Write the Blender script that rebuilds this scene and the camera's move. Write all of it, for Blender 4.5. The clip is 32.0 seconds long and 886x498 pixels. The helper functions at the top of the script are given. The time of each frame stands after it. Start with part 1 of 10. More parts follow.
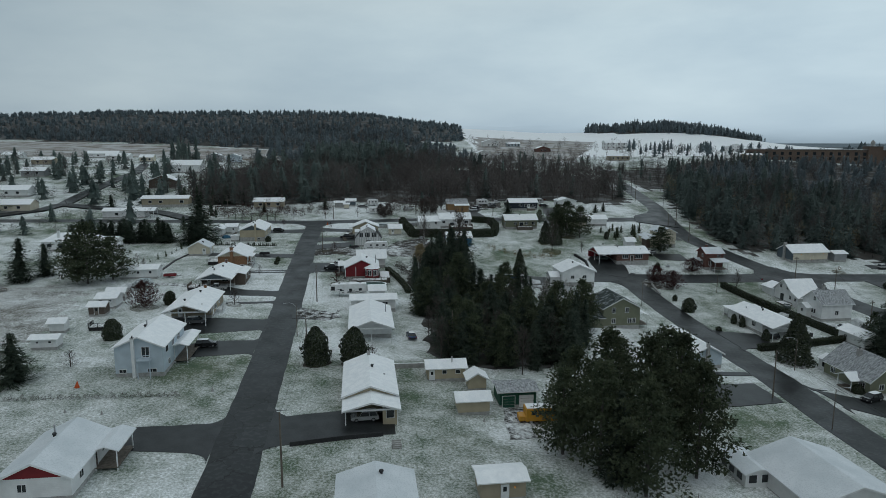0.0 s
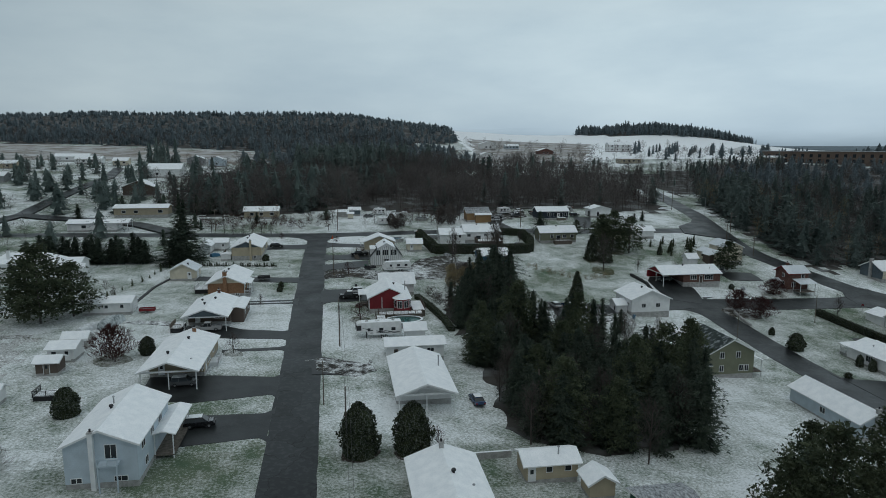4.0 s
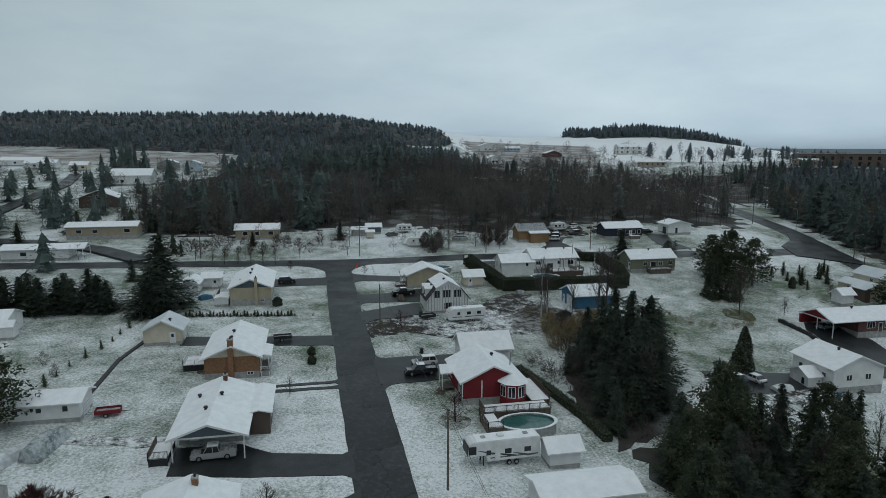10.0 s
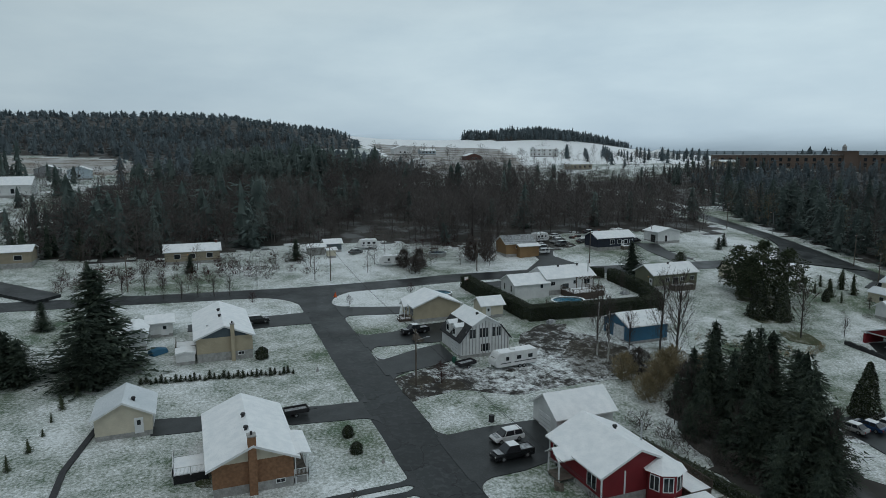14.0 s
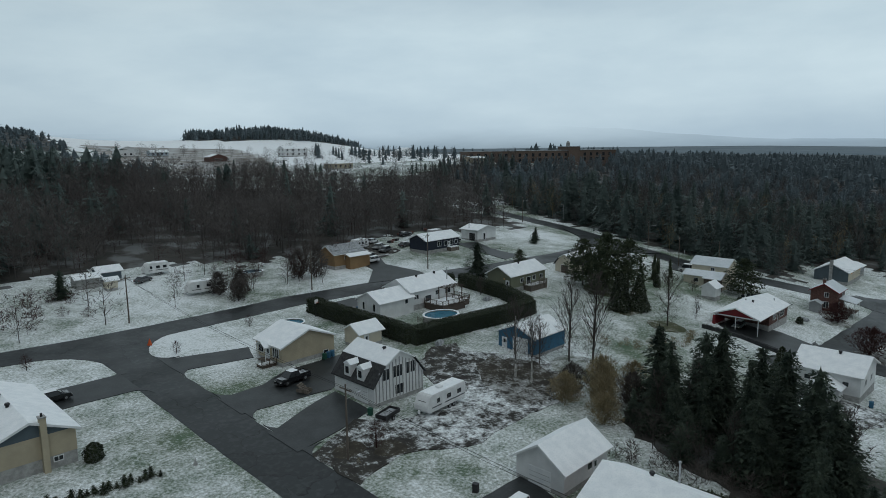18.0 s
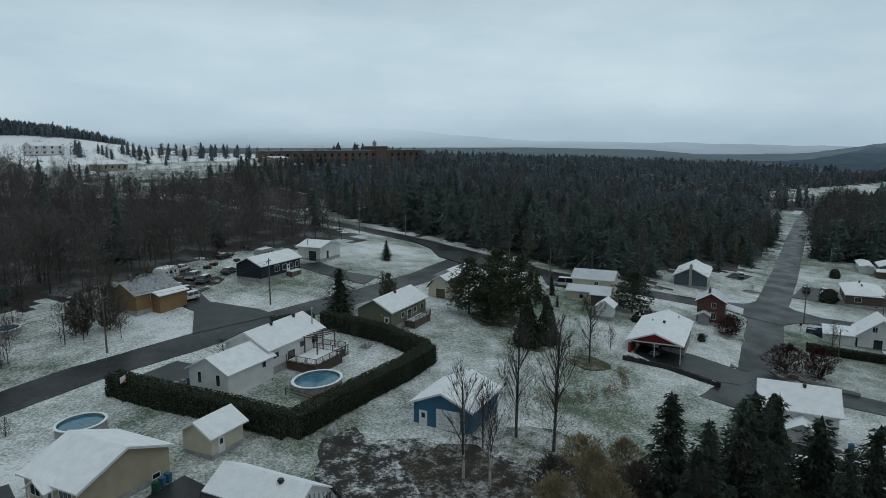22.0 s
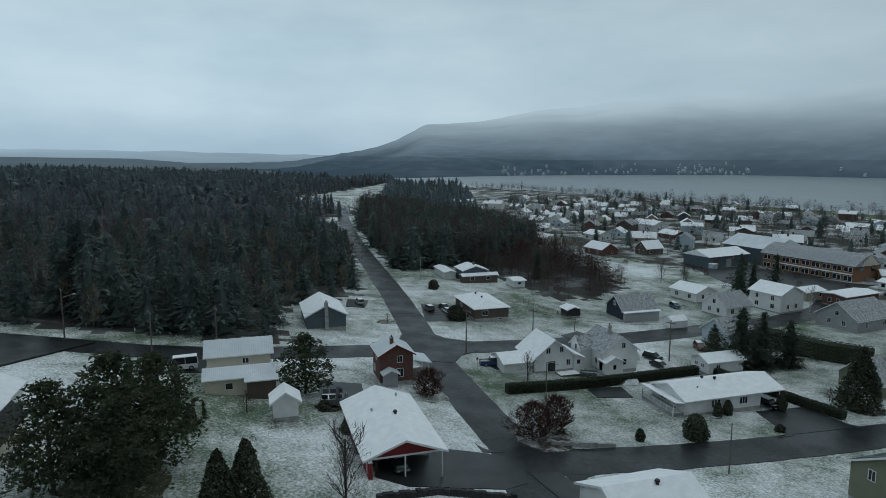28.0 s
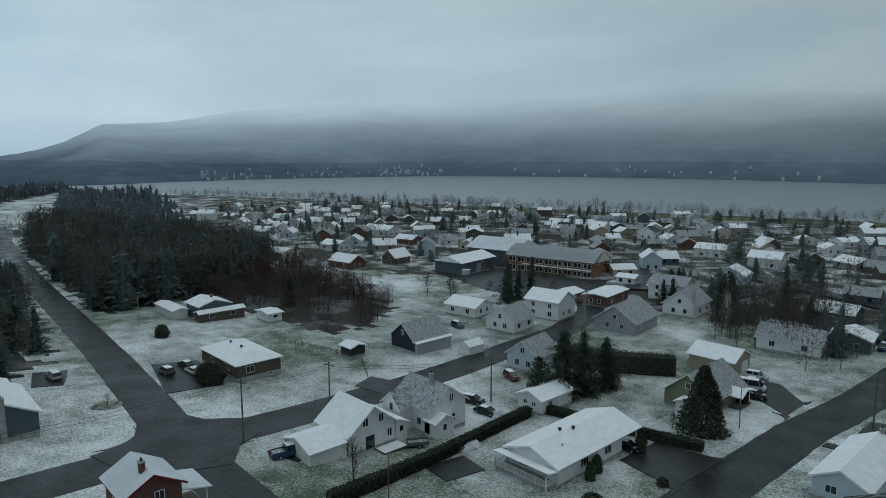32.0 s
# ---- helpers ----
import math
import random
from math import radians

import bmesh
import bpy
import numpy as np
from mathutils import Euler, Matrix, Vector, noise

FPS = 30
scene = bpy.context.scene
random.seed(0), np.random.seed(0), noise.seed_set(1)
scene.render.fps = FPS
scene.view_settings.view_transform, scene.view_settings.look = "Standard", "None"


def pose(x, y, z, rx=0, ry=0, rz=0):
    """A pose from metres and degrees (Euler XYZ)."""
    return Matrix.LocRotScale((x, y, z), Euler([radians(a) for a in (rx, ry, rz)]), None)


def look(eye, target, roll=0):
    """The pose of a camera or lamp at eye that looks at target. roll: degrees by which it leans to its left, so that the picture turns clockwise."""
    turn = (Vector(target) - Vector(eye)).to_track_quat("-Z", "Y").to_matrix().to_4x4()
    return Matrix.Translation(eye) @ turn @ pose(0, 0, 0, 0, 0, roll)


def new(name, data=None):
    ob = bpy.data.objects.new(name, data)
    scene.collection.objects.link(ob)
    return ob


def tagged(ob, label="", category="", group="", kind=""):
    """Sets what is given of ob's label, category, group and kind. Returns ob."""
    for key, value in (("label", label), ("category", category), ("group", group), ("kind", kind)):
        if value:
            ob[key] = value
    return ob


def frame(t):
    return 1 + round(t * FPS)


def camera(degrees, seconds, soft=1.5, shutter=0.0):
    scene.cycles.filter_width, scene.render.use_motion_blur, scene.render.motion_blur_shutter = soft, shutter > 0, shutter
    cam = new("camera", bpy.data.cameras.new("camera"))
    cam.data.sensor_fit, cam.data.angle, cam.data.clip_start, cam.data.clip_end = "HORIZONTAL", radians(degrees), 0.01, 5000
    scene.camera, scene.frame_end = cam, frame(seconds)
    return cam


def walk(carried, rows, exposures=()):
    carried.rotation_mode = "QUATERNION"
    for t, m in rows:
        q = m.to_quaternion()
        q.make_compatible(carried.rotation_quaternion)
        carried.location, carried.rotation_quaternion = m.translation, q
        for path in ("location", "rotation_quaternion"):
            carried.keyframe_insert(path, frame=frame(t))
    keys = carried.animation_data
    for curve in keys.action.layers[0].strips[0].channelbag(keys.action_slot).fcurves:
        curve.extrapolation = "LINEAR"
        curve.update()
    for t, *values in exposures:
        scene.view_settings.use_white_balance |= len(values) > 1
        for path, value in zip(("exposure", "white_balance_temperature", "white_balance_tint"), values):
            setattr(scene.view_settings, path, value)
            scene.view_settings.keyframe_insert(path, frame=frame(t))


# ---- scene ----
cam = camera(68.3, 32.0, 0.8)
METRES, EYE, TILT, LEAN, TURN = 330.0, 55.0, 3.7, 1.7, -7.6
ROWS = [
    (0.0, 0.0, 0.0, 0.0, 0.43, -13.27, -1.82),
    (0.5, -0.0065, 0.0149, -0.0013, 0.22, -13.24, -1.84),
    (1.0, -0.013, 0.0297, -0.0029, 0.01, -13.19, -1.84),
    (1.5, -0.0193, 0.0445, -0.0043, -0.18, -13.17, -1.86),
    (2.0, -0.0254, 0.0594, -0.0058, -0.39, -13.13, -1.88),
    (2.5, -0.0317, 0.0741, -0.0077, -0.63, -13.07, -1.9),
    (3.0, -0.0379, 0.0888, -0.0093, -0.84, -13.04, -1.9),
    (3.5, -0.044, 0.1034, -0.0111, -1.07, -12.99, -1.9),
    (5.5, -0.0672, 0.1627, -0.0167, -1.91, -12.89, -1.99),
    (6.0, -0.0732, 0.1777, -0.0183, -2.12, -12.87, -2.01),
    (6.5, -0.0792, 0.1926, -0.0199, -2.34, -12.86, -2.02),
    (7.0, -0.0853, 0.2074, -0.0214, -2.55, -12.83, -2.04),
    (7.5, -0.0915, 0.2219, -0.0228, -2.78, -12.8, -2.03),
    (8.0, -0.0976, 0.2365, -0.0242, -2.99, -12.76, -2.02),
    (8.5, -0.1038, 0.2509, -0.0255, -3.21, -12.72, -2.01),
    (9.0, -0.1098, 0.2653, -0.027, -3.43, -12.67, -1.99),
    (9.5, -0.116, 0.28, -0.0282, -3.64, -12.65, -2.03),
    (10.0, -0.122, 0.2948, -0.0294, -3.84, -12.62, -2.05),
    (10.5, -0.1278, 0.3095, -0.0305, -4.07, -12.63, -2.05),
    (11.0, -0.1334, 0.323, -0.0318, -4.56, -12.62, -2.07),
    (11.5, -0.14, 0.3374, -0.0331, -5.68, -12.56, -2.13),
    (12.0, -0.1487, 0.3515, -0.0343, -6.83, -12.49, -2.31),
    (12.5, -0.1589, 0.365, -0.0359, -8.1, -12.4, -2.39),
    (13.0, -0.1697, 0.3777, -0.0372, -9.71, -12.26, -2.46),
    (13.5, -0.1814, 0.3891, -0.0382, -11.56, -12.12, -2.49),
    (15.5, -0.2253, 0.4329, -0.0437, -22.56, -11.39, -2.59),
    (16.0, -0.2327, 0.4446, -0.045, -25.85, -11.18, -2.68),
    (16.5, -0.2376, 0.4569, -0.0461, -28.12, -11.1, -2.73),
    (17.0, -0.2404, 0.4702, -0.0473, -30.65, -11.04, -2.8),
    (17.5, -0.2414, 0.4843, -0.0483, -34.44, -10.9, -2.81),
    (18.0, -0.2414, 0.4991, -0.0495, -37.85, -10.81, -2.89),
    (18.5, -0.24, 0.5136, -0.0505, -40.25, -10.74, -3.06),
    (19.0, -0.2371, 0.5285, -0.0515, -42.76, -10.65, -3.21),
    (19.5, -0.2331, 0.5431, -0.0527, -45.4, -10.51, -3.29),
    (20.0, -0.2281, 0.5576, -0.0535, -47.59, -10.43, -3.51),
    (20.5, -0.2221, 0.572, -0.054, -49.65, -10.27, -3.54),
    (21.0, -0.2155, 0.5858, -0.0545, -51.84, -10.12, -3.62),
    (21.5, -0.2082, 0.5994, -0.0554, -54.31, -9.96, -3.83),
    (22.0, -0.2003, 0.613, -0.0568, -56.55, -9.69, -3.85),
    (22.5, -0.1916, 0.6262, -0.0572, -58.75, -9.5, -3.89),
    (23.0, -0.1822, 0.6389, -0.0581, -61.12, -9.3, -3.99),
    (23.5, -0.1723, 0.6514, -0.0594, -63.79, -9.01, -4.06),
    (24.0, -0.1621, 0.6638, -0.0599, -66.11, -8.83, -4.12),
    (24.5, -0.1513, 0.6759, -0.0612, -68.47, -8.57, -4.19),
    (26.5, -0.1028, 0.7136, -0.0627, -85.54, -7.09, -3.88),
    (27.0, -0.0886, 0.7208, -0.0628, -90.94, -6.67, -3.65),
    (27.5, -0.0741, 0.7271, -0.0628, -95.49, -6.37, -3.53),
    (28.0, -0.0597, 0.732, -0.0629, -99.21, -6.12, -3.34),
    (28.5, -0.0449, 0.7358, -0.0626, -102.62, -5.91, -3.13),
    (29.0, -0.0301, 0.7386, -0.0622, -106.3, -5.72, -2.97),
    (29.5, -0.0155, 0.7408, -0.0618, -109.49, -5.55, -2.85),
    (30.0, -0.0006, 0.7422, -0.0614, -112.27, -5.4, -2.71),
    (30.5, 0.0144, 0.7427, -0.061, -115.38, -5.16, -2.47),
    (31.0, 0.0303, 0.7425, -0.0606, -119.02, -4.98, -2.29),
    (31.5, 0.0465, 0.7413, -0.0608, -122.31, -4.78, -2.04),
    (32.0, 0.0626, 0.7395, -0.0599, -125.03, -4.68, -1.86),
]
walk(cam, [(t, pose(0, 0, EYE, TILT, LEAN, TURN) @ pose(METRES * x, METRES * y, METRES * z, 90 + pitch, roll, yaw)) for t, x, y, z, yaw, pitch, roll in ROWS],
     [(0, -0.02, 6400, 9), (17, -0.03, 6380, 9), (22, -0.06, 6320, 8), (26, -0.07, 6170, 7), (32, -0.09, 6110, 6)])

# ------------------------------------------------------------------ world, light
SKY_POWER = 1.08
world = bpy.data.worlds.new("overcast")
scene.world = world
world.use_nodes = True
wn, wl = world.node_tree.nodes, world.node_tree.links
wn.clear()
w_out, w_bg = wn.new("ShaderNodeOutputWorld"), wn.new("ShaderNodeBackground")
w_sky, w_tc, w_map = wn.new("ShaderNodeTexSky"), wn.new("ShaderNodeTexCoord"), wn.new("ShaderNodeMapping")
w_no, w_ramp, w_mix, w_sep = wn.new("ShaderNodeTexNoise"), wn.new("ShaderNodeValToRGB"), wn.new("ShaderNodeMixRGB"), wn.new("ShaderNodeSeparateXYZ")
w_hor, w_mul = wn.new("ShaderNodeValToRGB"), wn.new("ShaderNodeMixRGB")
w_sky.sky_type, w_sky.sun_disc = "NISHITA", False
w_sky.sun_elevation, w_sky.sun_rotation = radians(38), radians(200)
w_map.inputs["Scale"].default_value = (1.0, 1.0, 3.2)
w_no.inputs["Scale"].default_value, w_no.inputs["Detail"].default_value, w_no.inputs["Roughness"].default_value = 2.6, 6, 0.55
w_ramp.color_ramp.elements[0].position, w_ramp.color_ramp.elements[0].color = 0.3, (0.80, 0.835, 0.87, 1)
w_ramp.color_ramp.elements[1].position, w_ramp.color_ramp.elements[1].color = 0.7, (1.08, 1.07, 1.05, 1)
# cloud deck: mist-blue near the horizon, brighter a little above it, greyer overhead
w_hor.color_ramp.elements[0].position, w_hor.color_ramp.elements[0].color = 0.0, (0.36, 0.46, 0.54, 1)
w_hor.color_ramp.elements[1].position, w_hor.color_ramp.elements[1].color = 1.0, (0.60, 0.68, 0.715, 1)
for at, col in ((0.06, (0.47, 0.57, 0.63, 1)), (0.16, (0.50, 0.60, 0.645, 1)), (0.3, (0.42, 0.495, 0.53, 1)), (0.45, (0.49, 0.565, 0.60, 1))):
    w_hor.color_ramp.elements.new(at).color = col
w_mix.blend_type, w_mix.inputs[0].default_value = "MIX", 0.996
w_mul.blend_type, w_mul.inputs[0].default_value = "MULTIPLY", 1.0
w_bg.inputs["Strength"].default_value = SKY_POWER
wl.new(w_tc.outputs["Generated"], w_map.inputs["Vector"])
wl.new(w_map.outputs["Vector"], w_no.inputs["Vector"])
wl.new(w_no.outputs["Fac"], w_ramp.inputs["Fac"])
wl.new(w_tc.outputs["Generated"], w_sep.inputs["Vector"])
wl.new(w_sep.outputs["Z"], w_hor.inputs["Fac"])
wl.new(w_hor.outputs["Color"], w_mul.inputs[1])
wl.new(w_ramp.outputs["Color"], w_mul.inputs[2])
# the deck is thinner and brighter to the north-east
w_dot, w_side, w_dir = wn.new("ShaderNodeVectorMath"), wn.new("ShaderNodeMapRange"), wn.new("ShaderNodeMixRGB")
w_dot.operation, w_dot.inputs[1].default_value = "DOT_PRODUCT", (0.6, 0.3, 0.0)
w_side.inputs["From Min"].default_value, w_side.inputs["From Max"].default_value = -0.4, 0.6
w_side.inputs["To Min"].default_value, w_side.inputs["To Max"].default_value = 0.48, 1.09
w_dir.blend_type, w_dir.inputs[0].default_value = "MULTIPLY", 1.0
wl.new(w_tc.outputs["Generated"], w_dot.inputs[0])
wl.new(w_dot.outputs["Value"], w_side.inputs["Value"])
wl.new(w_mul.outputs["Color"], w_dir.inputs[1])
wl.new(w_side.outputs["Result"], w_dir.inputs[2])
wl.new(w_sky.outputs["Color"], w_mix.inputs[1])
wl.new(w_dir.outputs["Color"], w_mix.inputs[2])
wl.new(w_mix.outputs["Color"], w_bg.inputs["Color"])
wl.new(w_bg.outputs["Background"], w_out.inputs["Surface"])

sun = new("sun", bpy.data.lights.new("sun", "SUN"))
sun.data.energy, sun.data.angle, sun.data.color = 0.3, radians(40), (1.0, 0.97, 0.93)
sun.matrix_world = look((0, 0, 300), (70, 140, 0))

# ------------------------------------------------------------------ materials
def material(name, c1, c2=None, scale=2.0, rough=0.8, bump=0.0, metal=0.0, fine=None, fine_scale=40.0, fine_amount=0.35,
             lo=0.35, hi=0.65, random_hue=0.0, emit=0.0, wave=0.0, wave_dir="Z", stretch=(1, 1, 1), spec=0.3, rough_to=None, thin=0.0):
    m = bpy.data.materials.new(name)
    m.use_nodes = True
    nodes, links = m.node_tree.nodes, m.node_tree.links
    b = nodes["Principled BSDF"]
    b.inputs["Roughness"].default_value, b.inputs["Metallic"].default_value = rough, metal
    b.inputs["Specular IOR Level"].default_value = spec
    b.inputs["Base Color"].default_value = (*c1, 1)
    if c2 is None:
        return m
    tc, mp = nodes.new("ShaderNodeTexCoord"), nodes.new("ShaderNodeMapping")
    mp.inputs["Scale"].default_value = stretch
    links.new(tc.outputs["Object"], mp.inputs["Vector"])
    n1, r1, mix = nodes.new("ShaderNodeTexNoise"), nodes.new("ShaderNodeMapRange"), nodes.new("ShaderNodeMixRGB")
    n1.inputs["Scale"].default_value, n1.inputs["Detail"].default_value = scale, 5
    links.new(mp.outputs["Vector"], n1.inputs["Vector"])
    r1.inputs["From Min"].default_value, r1.inputs["From Max"].default_value = lo, hi
    links.new(n1.outputs["Fac"], r1.inputs["Value"])
    links.new(r1.outputs["Result"], mix.inputs[0])
    mix.inputs[1].default_value, mix.inputs[2].default_value = (*c1, 1), (*c2, 1)
    if rough_to is not None:
        r3 = nodes.new("ShaderNodeMapRange")
        r3.inputs["From Min"].default_value, r3.inputs["From Max"].default_value = lo, hi
        r3.inputs["To Min"].default_value, r3.inputs["To Max"].default_value = rough_to, rough
        links.new(n1.outputs["Fac"], r3.inputs["Value"])
        links.new(r3.outputs["Result"], b.inputs["Roughness"])
    out = mix.outputs[0]
    n2 = nodes.new("ShaderNodeTexNoise")
    n2.inputs["Scale"].default_value, n2.inputs["Detail"].default_value = fine_scale, 3
    links.new(mp.outputs["Vector"], n2.inputs["Vector"])
    if fine is not None:
        r2, mix2 = nodes.new("ShaderNodeMapRange"), nodes.new("ShaderNodeMixRGB")
        r2.inputs["From Min"].default_value, r2.inputs["From Max"].default_value = 0.5, 0.62
        r2.inputs["To Max"].default_value = fine_amount
        links.new(n2.outputs["Fac"], r2.inputs["Value"])
        links.new(r2.outputs["Result"], mix2.inputs[0])
        links.new(out, mix2.inputs[1])
        mix2.inputs[2].default_value = (*fine, 1)
        out = mix2.outputs[0]
    if random_hue:
        oi, ge, ad, hs, mr = (nodes.new("ShaderNode" + k) for k in ("ObjectInfo", "NewGeometry", "Math", "HueSaturation", "MapRange"))
        links.new(oi.outputs["Random"], ad.inputs[0])
        links.new(ge.outputs["Random Per Island"], ad.inputs[1])
        mr.inputs["From Max"].default_value = 2.0
        mr.inputs["To Min"].default_value, mr.inputs["To Max"].default_value = 1 - random_hue, 1 + random_hue
        links.new(ad.outputs[0], mr.inputs["Value"])
        links.new(mr.outputs["Result"], hs.inputs["Value"])
        links.new(out, hs.inputs["Color"])
        out = hs.outputs["Color"]
    links.new(out, b.inputs["Base Color"])
    height = n2.outputs["Fac"]
    if wave:
        wv = nodes.new("ShaderNodeTexWave")
        wv.bands_direction, wv.wave_profile = wave_dir, "SAW"
        wv.inputs["Scale"].default_value = wave
        links.new(tc.outputs["Object"], wv.inputs["Vector"])
        height = wv.outputs["Fac"]
    if bump:
        bp = nodes.new("ShaderNodeBump")
        bp.inputs["Strength"].default_value, bp.inputs["Distance"].default_value = bump, 0.03
        links.new(height, bp.inputs["Height"])
        links.new(bp.outputs["Normal"], b.inputs["Normal"])
    if thin:
        # needles and twigs let part of the daylight through
        tl, ms = nodes.new("ShaderNodeBsdfTranslucent"), nodes.new("ShaderNodeMixShader")
        links.new(out, tl.inputs["Color"])
        ms.inputs[0].default_value = thin
        links.new(b.outputs[0], ms.inputs[1])
        links.new(tl.outputs[0], ms.inputs[2])
        links.new(ms.outputs[0], nodes["Material Output"].inputs["Surface"])
    if emit:
        b.inputs["Emission Color"].default_value, b.inputs["Emission Strength"].default_value = (*c1, 1), emit
    return m


def siding(name, c, bands=1.3):
    d = tuple(v * 0.86 for v in c)
    return material(name, d, c, 0.7, 0.7, 0.35, wave=bands, wave_dir="Z", fine=tuple(v * 0.8 for v in c), fine_scale=9, fine_amount=0.25)


def ground_material(name, low=(0.09, 0.135, 0.085), high=(0.14, 0.165, 0.11), bare=0.47, full=0.73, patch=0.42, grain=0.8, grain_scale=2.6, patch_scale=0.2):
    """Thin early snow over short grass: white where it holds, grass green where it has melted."""
    m = bpy.data.materials.new(name)
    m.use_nodes = True
    nodes, links = m.node_tree.nodes, m.node_tree.links
    b = nodes["Principled BSDF"]
    b.inputs["Roughness"].default_value, b.inputs["Specular IOR Level"].default_value = 0.85, 0.2
    tc = nodes.new("ShaderNodeTexCoord")

    def noise_of(scale, detail, rough=0.55):
        n = nodes.new("ShaderNodeTexNoise")
        n.inputs["Scale"].default_value, n.inputs["Detail"].default_value, n.inputs["Roughness"].default_value = scale, detail, rough
        links.new(tc.outputs["Object"], n.inputs["Vector"])
        return n.outputs["Fac"]

    def ranged(value, a, c, lo=0.0, hi=1.0):
        r = nodes.new("ShaderNodeMapRange")
        r.inputs["From Min"].default_value, r.inputs["From Max"].default_value = a, c
        r.inputs["To Min"].default_value, r.inputs["To Max"].default_value = lo, hi
        links.new(value, r.inputs["Value"])
        return r.outputs["Result"]

    def mixed(fac, a, c):
        x = nodes.new("ShaderNodeMixRGB")
        links.new(fac, x.inputs[0])
        for slot, v in ((1, a), (2, c)):
            if isinstance(v, tuple):
                x.inputs[slot].default_value = (*v, 1)
            else:
                links.new(v, x.inputs[slot])
        return x.outputs[0]

    large, mid, fine = noise_of(0.035, 3), noise_of(patch_scale, 6, 0.65), noise_of(grain_scale, 7, 0.78)
    add = nodes.new("ShaderNodeMath")
    add.operation = "MULTIPLY_ADD"
    links.new(mid, add.inputs[0])
    add.inputs[1].default_value = patch
    links.new(ranged(large, 0.3, 0.7, -0.13, 0.13), add.inputs[2])
    add2 = nodes.new("ShaderNodeMath")
    add2.operation = "MULTIPLY_ADD"
    links.new(fine, add2.inputs[0])
    add2.inputs[1].default_value = grain
    links.new(add.outputs[0], add2.inputs[2])
    cover = ranged(add2.outputs[0], bare, full)
    grass = mixed(ranged(mid, 0.35, 0.65), low, high)
    snow = mixed(ranged(fine, 0.3, 0.7), (0.60, 0.64, 0.65), (0.86, 0.89, 0.90))
    links.new(mixed(cover, grass, snow), b.inputs["Base Color"])
    bp = nodes.new("ShaderNodeBump")
    bp.inputs["Strength"].default_value, bp.inputs["Distance"].default_value = 0.5, 0.08
    links.new(fine, bp.inputs["Height"])
    links.new(bp.outputs["Normal"], b.inputs["Normal"])
    return m


M_GROUND = ground_material("snowy_lawn")
M_MUD = ground_material("churned_wet_soil", (0.030, 0.028, 0.025), (0.065, 0.06, 0.052), 0.62, 0.80, 0.75, 0.6, 2.2, 0.5)
M_TOWN = ground_material("trampled_yards_with_thin_snow", (0.040, 0.040, 0.032), (0.085, 0.085, 0.065), 0.60, 0.86, 0.7, 0.55, 1.2, 0.07)
M_SOIL = ground_material("brown_soil", (0.032, 0.028, 0.022), (0.065, 0.055, 0.04), 0.58, 0.90, 0.6, 0.6, 3.0, 0.6)
M_VERGE = ground_material("unsnowed_grass", (0.050, 0.062, 0.030), (0.10, 0.095, 0.055), 0.54, 0.84, 0.6, 0.6, 4.0, 0.5)
M_HALF = ground_material("half_melted_lawn", (0.075, 0.115, 0.07), (0.125, 0.145, 0.095), 0.48, 0.81)
M_ROUGH = ground_material("rough_brown_grass_with_snow", (0.07, 0.065, 0.045), (0.13, 0.12, 0.09), 0.52, 0.80, 0.3, 0.95, 2.5, 0.25)
M_SNOW = material("snow", (0.80, 0.83, 0.85), (0.90, 0.92, 0.93), 0.9, 0.8, 0.25, fine=(0.62, 0.67, 0.70), fine_scale=7, fine_amount=0.3)
M_SNOWTHIN = material("thin_snow", (0.07, 0.074, 0.08), (0.56, 0.59, 0.61), 2.4, 0.75, 0.3, fine=(0.12, 0.125, 0.13), fine_scale=7, fine_amount=0.4, lo=0.26, hi=0.74, stretch=(1.5, 0.6, 0.6))
M_DARKROOF = material("dark_green_shingle_with_traces_of_snow", (0.016, 0.026, 0.025), (0.035, 0.048, 0.046), 0.8, 0.8, 0.5, fine=(0.34, 0.37, 0.38), fine_scale=1.6, fine_amount=0.5, stretch=(1.0, 0.6, 0.6))
M_METALSNOW = material("snow_on_metal_sheet", (0.58, 0.63, 0.66), (0.70, 0.74, 0.77), 0.25, 0.6, 0.9, wave=1.1, wave_dir="X", fine=(0.45, 0.50, 0.53), fine_scale=5, fine_amount=0.4)
M_ASPHALT = material("wet_asphalt", (0.011, 0.013, 0.015), (0.027, 0.031, 0.032), 0.16, 0.5, 0.25, fine=(0.07, 0.075, 0.074), fine_scale=1.3, fine_amount=0.3, spec=0.2, rough_to=0.28)
